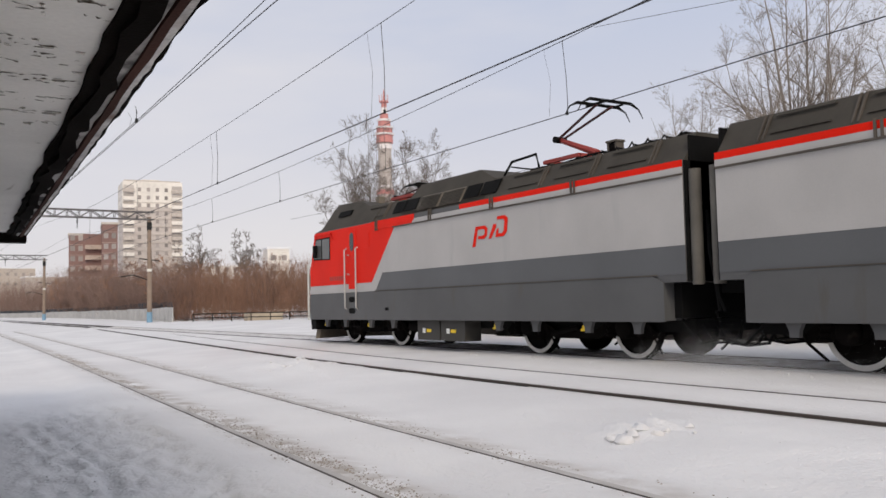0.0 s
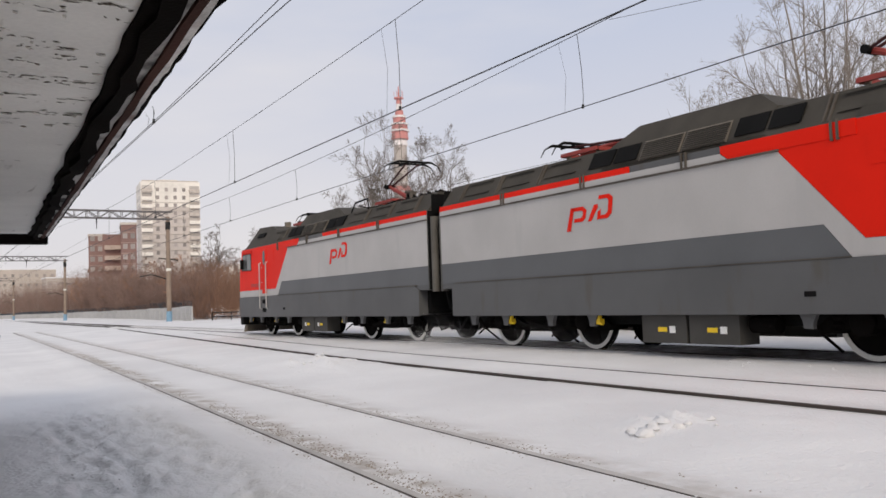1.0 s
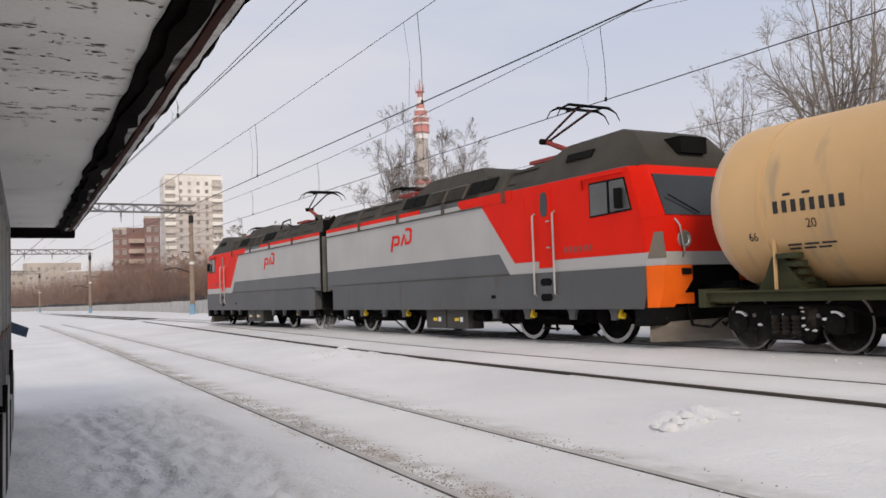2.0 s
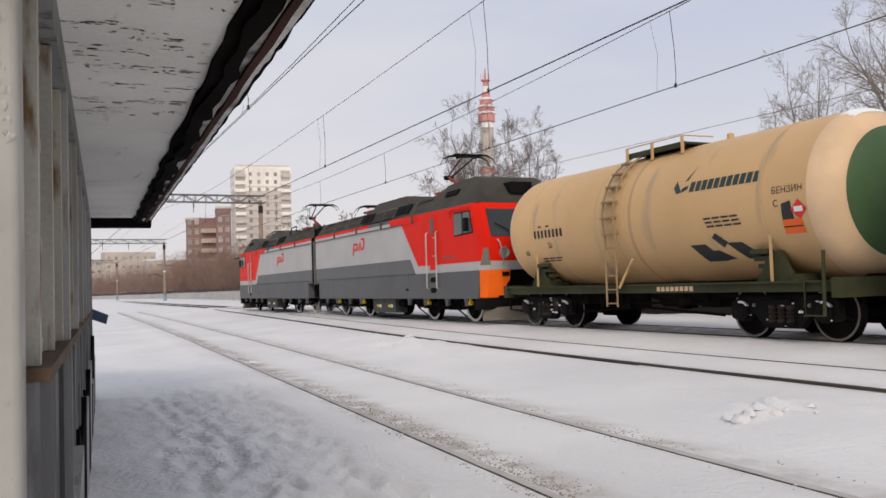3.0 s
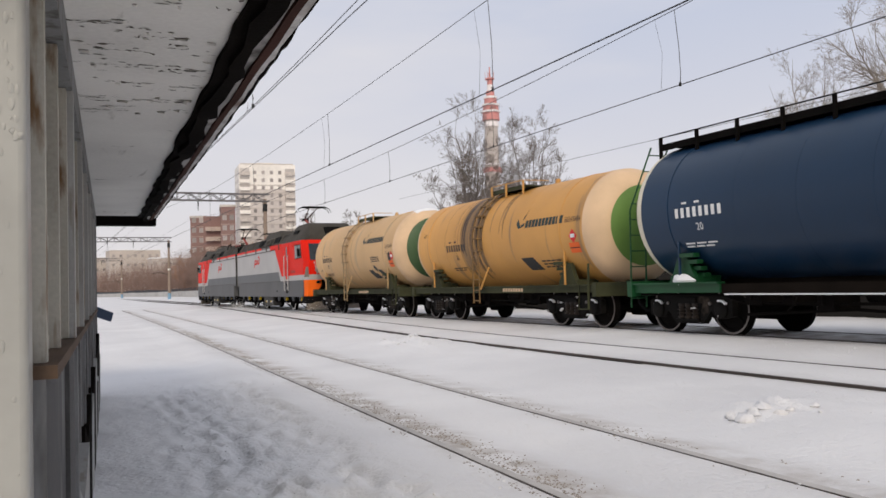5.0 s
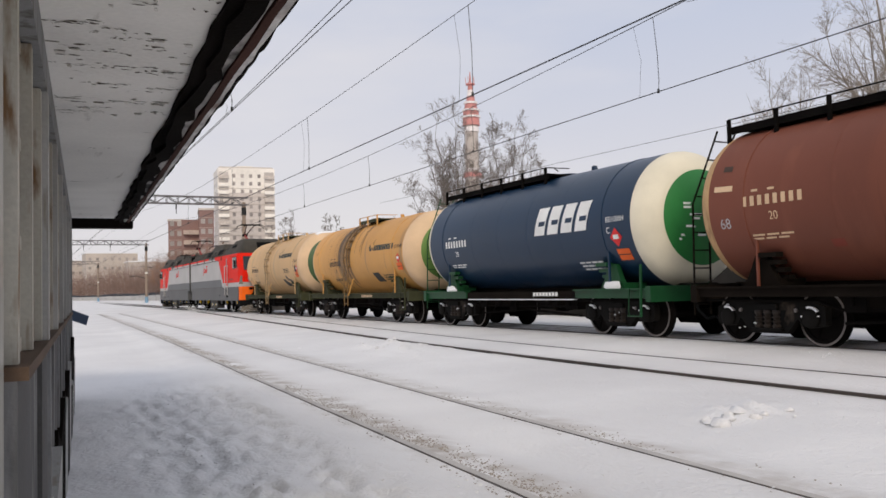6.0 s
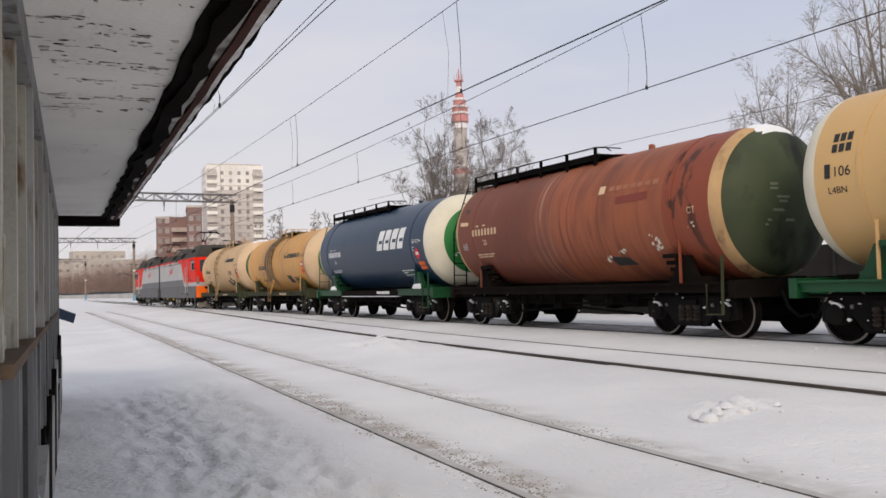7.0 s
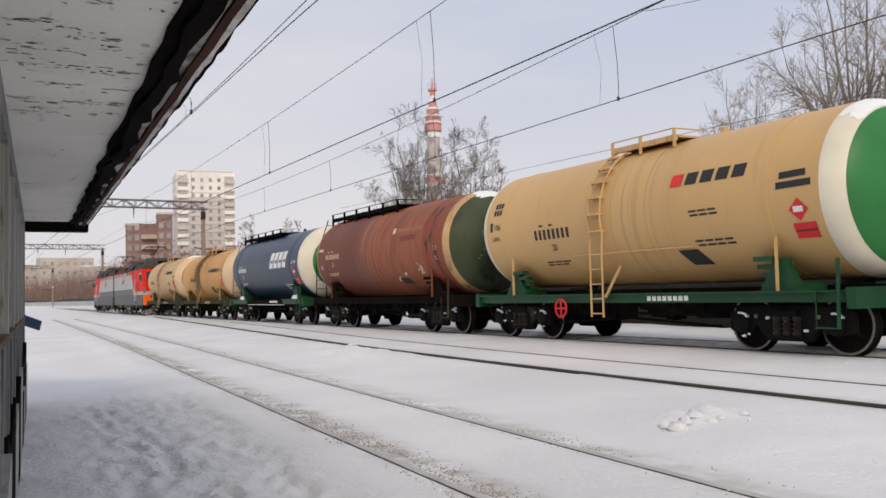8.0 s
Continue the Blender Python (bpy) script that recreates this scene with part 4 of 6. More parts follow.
LOUVRE = material("dirty_louvre", (0.20, 0.17, 0.135), 0.7, dark=0.6)
DUCT = material("bellows_grey", (0.13, 0.12, 0.105), 0.7, dark=0.6)
BLACK = material("soot_black", (0.010, 0.010, 0.010), 0.85, dark=0.5, spec=0.08)
# Running gear: grime plus the shade under the train, both in the near-black colour.
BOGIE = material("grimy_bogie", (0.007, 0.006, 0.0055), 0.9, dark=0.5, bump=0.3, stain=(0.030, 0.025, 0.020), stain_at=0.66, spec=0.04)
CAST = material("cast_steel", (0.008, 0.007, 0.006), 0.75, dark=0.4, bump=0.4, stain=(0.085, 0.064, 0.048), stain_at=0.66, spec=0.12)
SPRING = material("rusty_spring", (0.034, 0.024, 0.018), 0.6, dark=0.5, spec=0.3)
TYRE = material("white_tyre_ring", (0.62, 0.60, 0.56), 0.6, dark=0.75)
# Wheel steel is blackened too, its colour holding the shade under the wagons.
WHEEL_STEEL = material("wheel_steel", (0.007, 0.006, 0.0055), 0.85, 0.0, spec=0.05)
BRIGHT_TYRE = material("worn_tyre_steel", (0.17, 0.15, 0.14), 0.4, 0.4)
YELLOW = plain("yellow_paint", (0.85, 0.58, 0.02), 0.5)
CAB_GLASS = material("cab_glass", (0.035, 0.04, 0.045), 0.08, bump=0)
CHROME = material("bright_handrail", (0.55, 0.53, 0.5), 0.35, 0.7)
WHITE_P = plain("white_lettering", (0.78, 0.78, 0.76))
BLACK_P = plain("black_lettering", (0.025, 0.025, 0.025))
RED_P = plain("red_lettering", (0.62, 0.05, 0.03))
TEXT_GREY = plain("grey_lettering", (0.30, 0.05, 0.04))

WHEELS = []                     # (wheelset, radius) to be turned with the train
VEHICLES = []                   # (thing, offset of its centre behind the coupling of the two sections)


def wheelset(parent, y, r, tyre, label):
    g = Geo()
    for s in (-1, 1):
        a, b = s * 0.72, s * 0.85
        g.lathe([(a, .1), (a, r + .03), (a + s * .03, r + .025), (a + s * .035, r), (b, r - .005), (b, r - .09), (b - s * .03, r - .10), (b - s * .03, .16), (b + s * .03, .14), (b + s * .03, .01)], (0, 0, 0), "x", 32)
    g.tube([(-.85, 0, 0), (.85, 0, 0)], .085, 10)
    for s in (-1, 1):                     # spokes show that it turns
        for k in range(3):
            a = k * 2.094
            g.tube([(s * .828, .2 * math.cos(a), .2 * math.sin(a)), (s * .828, (r - .12) * math.cos(a), (r - .12) * math.sin(a))], .03, 5)
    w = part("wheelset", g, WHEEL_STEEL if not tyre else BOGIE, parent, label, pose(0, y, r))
    for s in (-1, 1):
        b = s * 0.852
        n = 32
        ro, ri = (r - .004, r - .085) if tyre else (r - .004, r - .04)
        part("tyre_ring", Geo().loft([[(b + o, rr * math.cos(2 * math.pi * k / n), rr * math.sin(2 * math.pi * k / n)) for k in range(n)] for o, rr in ((0, ri), (s * .008, ri), (s * .008, ro), (0, ro))], caps=False),
             TYRE if tyre else BRIGHT_TYRE, w, "white painted tyre" if tyre else "bright worn tyre")
    WHEELS.append((w, r, y))
    return w


def pantograph(parent, y, raised, fwd):
    """fwd: which way (+1 or -1 along y) the knee points."""
    p = part("pantograph", Geo().box(-.55, .55, y - .6, y - .5, 4.18, 4.26).box(-.55, .55, y + .5, y + .6, 4.18, 4.26).box(-.6, -.52, y - .6, y + .6, 4.18, 4.26).box(.52, .6, y - .6, y + .6, 4.18, 4.26), material("pantograph_red", (.33, .05, .04), .6) if "pantograph_red" not in bpy.data.materials else bpy.data.materials["pantograph_red"], parent, "dark red raised pantograph" if raised else "folded dark red pantograph")
    mat = bpy.data.materials["pantograph_red"]
    zk, zh = (4.80, 5.29) if raised else (4.36, 4.46)
    knee = y + fwd * (0.72 if raised else 1.2)
    head = y - fwd * (0.80 if raised else 0.7)
    part("lower_arm", Geo().tube([(0, y - fwd * .55, 4.3), (0, knee, zk)], [.08, .055], 8), mat, p)
    part("upper_arm", Geo().tube([(-.06, knee, zk), (-.22, head, zh)], .03, 6).tube([(.06, knee, zk), (.22, head, zh)], .028, 6), material("sooty_arm_red", (.06, .018, .018), .7) if "sooty_arm_red" not in bpy.data.materials else bpy.data.materials["sooty_arm_red"], p, "soot-darkened upper arms")
    part("knee_joint", Geo().tube([(-.16, knee, zk), (.16, knee, zk)], .075, 8), BLACK, p)
    h = Geo()
    for dy in (-.20, .20):
        h.tube([(-.92, head + dy, zh - .24), (-.80, head + dy, zh - .05), (-.58, head + dy, zh + .05), (.58, head + dy, zh + .05), (.80, head + dy, zh - .05), (.92, head + dy, zh - .24)], [.010, .016, .036, .036, .016, .010], 6)
    h.tube([(-.3, head - .25, zh), (-.3, head + .25, zh)], .025, 5).tube([(.3, head - .25, zh), (.3, head + .25, zh)], .025, 5)
    part("collector_head", h, BLACK, p, "black collector strips with curved horns")
    for dx in (-.45, .45):
        for dy in (-.5, .5):
            part("insulator", Geo().lathe([(3.95, .05), (4.0, .1), (4.05, .05), (4.1, .1), (4.15, .05), (4.2, .06)], (dx, y + dy, 0), "z", 8), LOUVRE, p)


def side_poly(parent, name, poly, mat, out0, out1, label=""):
    for s in (-1, 1):
        part(name, Geo().slab(poly, s * out0, s * out1), mat, parent, label)


def emblem(parent, y, z, s):
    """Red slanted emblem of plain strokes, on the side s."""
    g = Geo()
    def stroke(pts):
        # u runs to the reader's right, one unit high
        g.slab([(y + .85 * u * (1 if s < 0 else -1) * -1, z + .74 * v) for u, v in pts], s * 1.566, s * 1.574)
    stroke([(-.75, .06), (-.62, .50), (-.50, .50), (-.66, -.12), (-.80, -.12)][0:5])
    stroke([(-.56, .50), (-.18, .50), (-.06, .40), (-.10, .18), (-.22, .10), (-.52, .10), (-.50, .20), (-.26, .20), (-.19, .26), (-.18, .36), (-.24, .40), (-.54, .40)])
    stroke([(-.02, .08), (.10, .08), (.34, .42), (.34, .50), (.22, .50)])
    stroke([(.30, .10), (.66, .10), (.80, .22), (.86, .62), (.74, .72), (.40, .72), (.38, .62), (.66, .62), (.72, .56), (.68, .28), (.60, .20), (.42, .20), (.44, .36), (.34, .30)])
    part("emblem", g, LOCO_RED, parent, "red slanted emblem")


def loco_section(label, pantos, offset, turned):
    t = thing("locomotive", label, "locomotive", group="locomotive sections")
    W = 1.55
    Y0 = -7.95
    # body shell with the sloped nose
    g = Geo()
    g.loft([[(-W, Y0, 1.40), (-W, Y0, 3.47), (W, Y0, 3.47), (W, Y0, 1.40)], [(-W, 7.85, 1.40), (-W, 7.56, 3.47), (W, 7.56, 3.47), (W, 7.85, 1.40)]])
    g.box(-W + .004, W - .004, -7.42, 7.93, .74, 1.396)
    body = part("body", g, LOCO_LOW, t, "grey painted body shell")
    # front end: rows of the nose from the bottom up
    def nose_piece(name, rows, mat, label=""):
        part(name, Geo().loft([[(-W, ys - .35, z), (-W, ys, z), (-w, y, z), (w, y, z), (W, ys, z), (W, ys - .35, z)] for z, y, w, ys in rows]), mat, t, label)
    nose_piece("skirt", [(.40, 8.0, 1.42, 7.95), (.74, 8.15, 1.44, 8.0)], BLACK)
    nose_piece("front_recess", [(.745, 8.02, 1.44, 7.98), (1.52, 8.04, 1.42, 7.98)], BLACK)
    for s in (-1, 1):
        rows = [[(s * 1.55, 7.7, z), (s * 1.55, 8.0, z), (s * 1.44, yb, z), (s * xi, yf, z), (s * xi, 7.9, z)] for z, yb, yf, xi in ((.745, 8.17, 8.22, 1.12), (1.0, 8.27, 8.36, .98), (1.25, 8.31, 8.42, .82), (1.52, 8.34, 8.42, .82))]
        part("front_apron", Geo().loft(rows), LOCO_ORANGE, t, "orange corner apron")
        part("apron_step", Geo().box(s * .95 - .1, s * .95 + .1, 8.38, 8.44, 1.34, 1.46), BLACK, t)
        part("front_handrail", Geo().tube([(s * 1.15, 8.36, 2.38), (s * 1.12, 8.46, 2.25), (s * 1.02, 8.46, 1.75), (s * 1.0, 8.38, 1.68)], .018, 6), CHROME, t)
        part("cab_jumper", Geo().tube([(s * .7, 8.1, .9), (s * .75, 8.3, .4), (s * .5, 8.5, .35), (s * .35, 8.7, .55)], .03, 6), BLACK, t)
    nose_piece("front_band", [(1.523, 8.36, 1.42, 8.0), (1.77, 8.37, 1.42, 8.0)], LOCO_GREY)
    nose_piece("front_mask", [(1.773, 8.37, 1.42, 8.0), (2.30, 8.37, 1.40, 7.97), (2.42, 8.34, 1.40, 7.93)], LOCO_RED, "red front mask")
    nose_piece("window_band", [(2.423, 8.33, 1.40, 7.93), (3.30, 7.93, 1.36, 7.66), (3.45, 7.86, 1.34, 7.60)], LOCO_RED)
    part("windscreen", Geo().add([(-1.33, 8.335, 2.46), (1.33, 8.335, 2.46), (1.29, 7.97, 3.27), (-1.29, 7.97, 3.27), (-1.33, 8.25, 2.46), (1.33, 8.25, 2.46), (1.29, 7.90, 3.27), (-1.29, 7.90, 3.27)],
                                 [(0, 1, 2, 3), (4, 5, 6, 7), (0, 1, 5, 4), (1, 2, 6, 5), (2, 3, 7, 6), (3, 0, 4, 7)]), CAB_GLASS, t, "dark curved windscreen")
    for s in (-1, 1):
        part("wiper", Geo().tube([(s * .5, 8.36, 2.5), (s * 1.15, 8.22, 2.85)], .015, 5), BLACK, t)
        part("headlight", Geo().lathe([(0, .17), (.03, .16), (.03, .12), (.01, .1)], (s * .95, 8.375, 2.0), "y", 16), CHROME, t, "round chrome-ringed headlight")
        part("marker_lamp", Geo().add([(s * 1.55, 8.03, 1.66), (s * 1.425, 8.39, 1.66), (s * 1.45, 8.35, 2.14), (s * 1.50, 8.18, 2.14), (s * 1.50, 8.0, 1.66), (s * 1.38, 8.36, 1.66), (s * 1.40, 8.32, 2.14), (s * 1.46, 8.15, 2.14)], [(0, 1, 2, 3), (4, 5, 6, 7), (0, 1, 5, 4), (1, 2, 6, 5), (2, 3, 7, 6), (3, 0, 4, 7)]), LOUVRE, t, "grey corner lamp glass")
        part("buffer_plate", Geo().box(s * .9 - .22, s * .9 + .22, 8.18, 8.30, .8, 1.0), LOCO_ORANGE, t)
    part("snow_plough", Geo().loft([[(-1.45, 7.9, .10), (0, 8.75, .10), (1.45, 7.9, .10), (1.35, 7.8, .12), (0, 8.5, .12), (-1.35, 7.8, .12)], [(-1.4, 7.85, .45), (0, 8.55, .5), (1.4, 7.85, .45), (1.3, 7.75, .45), (0, 8.35, .5), (-1.3, 7.75, .45)]]), LOUVRE, t, "grey snow plough")
    part("coupler", Geo().box(-.18, .18, 8.0, 9.0, .85, 1.15).box(-.26, .26, 8.6, 8.95, .82, 1.2), BLACK, t)
    # painted side fields
    side_poly(t, "side_panel", [(Y0, 2.02), (2.99, 2.02), (3.42, 1.52), (7.98, 1.52), (7.98, 1.77), (3.63, 1.77), (2.27, 3.203), (Y0, 3.203)], LOCO_GREY, 1.552, 1.560, "light grey side panel")
    side_poly(t, "stripe", [(Y0, 1.53), (3.40, 1.53), (2.98, 2.015), (Y0, 2.015)], LOCO_MID, 1.552, 1.558, "slate grey stripe")
    side_poly(t, "skirt_panel", [(-7.45, .73), (-7.35, .72), (7.9, .72), (7.98, 1.0), (7.98, 1.515), (-7.2, 1.515), (-7.45, 1.40)], LOCO_LOW, 1.552, 1.585, "slate grey skirt panel")
    side_poly(t, "cab_panel", [(3.64, 1.775), (7.98, 1.775), (7.93, 2.40), (7.60, 3.45), (2.12, 3.45), (2.26, 3.22)], LOCO_RED, 1.552, 1.561, "red cab side")
    side_poly(t, "red_stripe", [(Y0, 3.35), (-1.0, 3.35), (-1.0, 3.465), (Y0, 3.465)], LOCO_RED, 1.552, 1.57, "narrow red stripe under the roof")
    side_poly(t, "red_stripe", [(1.32, 3.236), (3.6, 3.236), (3.6, 3.465), (1.17, 3.465), (1.17, 3.35)], LOCO_RED, 1.562, 1.574)
    side_poly(t, "gutter", [(Y0, 3.205), (2.3, 3.205), (2.3, 3.232), (Y0, 3.232)], GUTTER, 1.552, 1.605, "dirty rain gutter")
    side_poly(t, "pale_stripe", [(Y0, 3.234), (1.3, 3.234), (1.15, 3.348), (Y0, 3.348)], LOCO_GREY, 1.552, 1.572, "pale grey stripe above the gutter")
    side_poly(t, "ledge", [(-7.3, 1.518), (3.4, 1.518), (3.4, 1.535), (-7.3, 1.535)], GUTTER, 1.552, 1.598)
    for s in (-1, 1):
        emblem(t, -2.2, 2.50, s)
        for y in (-5.2, -2.4, 0.3, 3.2):
            part("roof_strap", Geo().slab([(y, 3.20), (y + .035, 3.20), (y + .035, 3.5), (y, 3.5)], s * 1.56, s * 1.60).slab([(y + .10, 3.20), (y + .135, 3.20), (y + .135, 3.5), (y + .10, 3.5)], s * 1.56, s * 1.60), GUTTER, t)
        # cab door, windows and rails
        d = part("cab_door", Geo().slab([(4.62, 1.62), (5.10, 1.62), (5.10, 3.30), (5.0, 3.36), (4.72, 3.36), (4.62, 3.30)], s * 1.562, s * 1.578), LOCO_RED, t, "red cab door with an oval window")
        oval = [(4.86 + .13 * math.copysign(abs(math.cos(a)) ** .6, math.cos(a)), 3.0 + .27 * math.copysign(abs(math.sin(a)) ** .75, math.sin(a))) for a in [2 * math.pi * k / 20 for k in range(20)]]
        part("door_window", Geo().slab(oval, s * 1.579, s * 1.588), CAB_GLASS, d, "dark oval door window")
        part("door_handle", Geo().tube([(s * 1.62, 4.98, 2.05), (s * 1.62, 5.10, 2.05)], .018, 6).tube([(s * 1.62, 4.98, 2.62), (s * 1.62, 5.10, 2.62)], .015, 6), CHROME, d)
        for y in (4.50, 5.24):
            part("handrail", Geo().tube([(s * 1.57, y, 1.02), (s * 1.64, y, 1.06), (s * 1.64, y, 2.78), (s * 1.57, y, 2.82)], .024, 8), CHROME, t, "bright vertical handrail")
        for z in (.95, 1.28):
            part("step_recess", Geo().slab([(4.66, z), (4.72, z - .05), (5.02, z - .05), (5.08, z), (5.08, z + .06), (5.02, z + .11), (4.72, z + .11), (4.66, z + .06)], s * 1.586, s * 1.592), BLACK, t)
        part("slot", Geo().slab([(2.62, .98), (2.82, .98), (2.82, 1.06), (2.62, 1.06)], s * 1.586, s * 1.592), BLACK, t)
        w = part("side_window", Geo().slab([(6.42, 2.56), (7.68, 2.60), (7.50, 3.26), (6.42, 3.26)], s * 1.562, s * 1.572), BLACK, t, "black-framed sliding cab window")
        part("pane", Geo().slab([(6.455, 2.59), (6.98, 2.61), (6.98, 3.225), (6.455, 3.225)], s * 1.573, s * 1.580), material("grey_pane", (.11, .115, .115), .1, bump=0) if "grey_pane" not in bpy.data.materials else bpy.data.materials["grey_pane"], w, "grey glass")
        part("pane", Geo().slab([(7.06, 2.62), (7.64, 2.635), (7.47, 3.225), (7.06, 3.225)], s * 1.573, s * 1.580), bpy.data.materials["grey_pane"], w, "grey glass")
        part("mirror", Geo().box(min(s * 1.60, s * 1.70), max(s * 1.60, s * 1.70), 7.32, 7.46, 2.66, 3.05), BLACK, t, "black side mirror")
        part("window_rail", Geo().tube([(s * 1.57, 6.2, 3.15), (s * 1.61, 6.25, 3.36), (s * 1.61, 7.5, 3.36)], .022, 6), LOCO_RED, t)
        part("hatch", Geo().slab([(3.75, 2.78), (4.12, 2.78), (4.12, 3.22), (3.75, 3.22)], s * 1.562, s * 1.57), LOCO_RED, t)
        for k in range(6):          # maker's name as plain bars
            y = 5.52 + k * .165
            part("name_bar", Geo().slab([(y, 1.9), (y + .10, 1.9), (y + .10, 2.03), (y, 2.03)], s * 1.562, s * 1.567), TEXT_GREY, t)
    # roof
    def roof_ring(y, zt, wt):
        return [(-1.5, y, 3.47), (-1.42, y, 3.58), (-wt, y, zt), (wt, y, zt), (1.42, y, 3.58), (1.5, y, 3.47)]
    part("roof", Geo().loft([roof_ring(y, zt, wt) for y, zt, wt in ((Y0, 3.98, 1.15), (3.6, 3.98, 1.15))]), LOCO_ROOF, t, "sooty dark roof")
    part("cab_roof", Geo().loft([[(-1.52, y, 3.45), (-1.5, y, 3.52), (-wt, y, zt), (wt, y, zt), (1.5, y, 3.52), (1.52, y, 3.45)] for y, zt, wt in ((3.61, 3.98, 1.15), (4.5, 4.04, 1.12), (5.2, 4.26, 1.08), (6.9, 4.33, 1.0), (7.2, 4.22, 1.0))] +
                                [[(-1.46, 7.78, 3.45), (-1.42, 7.78, 3.5), (-1.15, 7.74, 3.66), (1.15, 7.74, 3.66), (1.42, 7.78, 3.5), (1.46, 7.78, 3.45)]]), LOCO_ROOF, t, "raised dark cab roof")
    part("roof_lamp", Geo().box(-.35, .35, 7.3, 7.8, 3.75, 4.08), BLACK, t)
    part("aerial_box", Geo().box(-.55, -.35, 5.05, 5.25, 4.2, 4.42), LOUVRE, t)
    part("fan_housing", Geo().loft([roof_ring(y, zt, wt) for y, zt, wt in ((-1.9, 4.0, 1.15), (-1.2, 4.30, 1.05), (1.6, 4.30, 1.05), (2.0, 4.02, 1.15))]), LOCO_ROOF, t, "raised fan housing")
    for s in (-1, 1):
        def sloped(y0, y1, f0, f1, lift):
            a, b = (s * (1.42 + lift), 3.58), (s * (1.10 + lift), 4.14)
            p = lambda f: (a[0] + (b[0] - a[0]) * f, a[1] + (b[1] - a[1]) * f)
            (xa, za), (xb, zb) = p(f0), p(f1)
            return [(xa, y0, za), (xa, y1, za), (xb, y1, zb), (xb, y0, zb)], [(xa - s * .04, y0, za), (xa - s * .04, y1, za), (xb - s * .04, y1, zb), (xb - s * .04, y0, zb)]
        for y0, y1 in ((1.35, 1.95), (2.02, 2.6), (-2.3, -1.65), (-1.58, -.95)):
            part("vent", Geo().loft(list(sloped(y0, y1, .05, .62, .035))), BLACK, t, "black mesh vent")
        for k in range(2):
            y0 = -.85 + k * 1.05
            part("louvre_panel", Geo().loft(list(sloped(y0, y0 + 1.0, -.05, .62, .03))), LOUVRE, t, "dirty pale louvre panel")
            for j in range(9):
                part("slat", Geo().loft(list(sloped(y0 + .03, y0 + .97, -.02 + j * .07, .012 + j * .07, .055))), LOCO_ROOF, t)
        for y in (-7.2, -5.6, -4.0, 3.0):
            part("seam", Geo().loft(list(sloped(y, y + .03, -.1, .70, .03))).loft(list(sloped(y + .09, y + .12, -.1, .70, .03))), GUTTER, t)
            part("hatch_frame", Geo().loft(list(sloped(y + .22, y + 1.25, .08, .12, .03))).loft(list(sloped(y + .22, y + 1.25, .58, .62, .03))), LOCO_ROOF, t)
        part("cab_vent", Geo().add([(s * 1.36, 5.4, 3.86), (s * 1.36, 6.25, 3.86), (s * 1.27, 6.25, 4.02), (s * 1.27, 5.4, 4.02), (s * 1.2, 5.4, 3.86), (s * 1.2, 6.25, 3.86), (s * 1.2, 6.25, 4.02), (s * 1.2, 5.4, 4.02)],
                                   [(0, 1, 2, 3), (4, 5, 6, 7), (0, 1, 5, 4), (1, 2, 6, 5), (2, 3, 7, 6), (3, 0, 4, 7)]), BLACK, t)
    for y, raised, fwd in pantos:
        pantograph(t, y, raised, fwd)
    # roof gear
    rr = random.Random(13)
    by = [y for y, raised, _ in pantos if raised][0] - 1.65
    br = part("breaker", Geo().box(-.66, -.38, by - .17, by + .17, 3.97, 4.06).box(-.62, -.42, by - .14, by - .09, 4.06, 4.30).box(-.62, -.42, by + .09, by + .14, 4.06, 4.30).box(-.64, -.40, by - .16, by + .16, 4.30, 4.34), GUTTER, t, "open-framed roof breaker")
    part("coil", Geo().lathe([(-.10, .04), (-.09, .10), (.09, .10), (.10, .04)], (-.52, by, 4.18), "x", 12), BOGIE, br)
    for k, y in enumerate((-7.3, -6.5, -4.9, -2.6)):
        part("roof_insulator", Geo().lathe([(3.97, .06), (4.01, .085), (4.03, .05), (4.07, .085), (4.09, .04), (4.12, .03)], (-.72 + .1 * (k % 2), y, 0), "z", 8), BOGIE, t)
    part("busbar", Geo().tube([(-.75, -7.6, 4.02), (-.72, -7.3, 4.13), (-.68, -6.9, 4.05), (-.62, -6.5, 4.13), (-.7, -5.6, 4.06), (-.72, -4.9, 4.13), (-.66, -3.8, 4.10), (-.62, -2.6, 4.13), (-.6, -1.8, 4.30)], .02, 6), BLACK, t)
    for k in range(7):
        y = -7.5 + k * .42
        part("roof_cable", Geo().tube([(-.95, y, 4.0), (-.9, y + .12, 4.09 + .05 * rr.random()), (-.85, y + .3, 4.02), (-.9, y + .5, 4.08)], .018, 5), BLACK, t)
    part("roof_rail", Geo().tube([(-.95, -2.0, 4.05), (-.95, -2.3, 4.32), (-.95, -3.2, 4.36), (-.95, -3.3, 4.05)], .03, 6), BLACK, t)
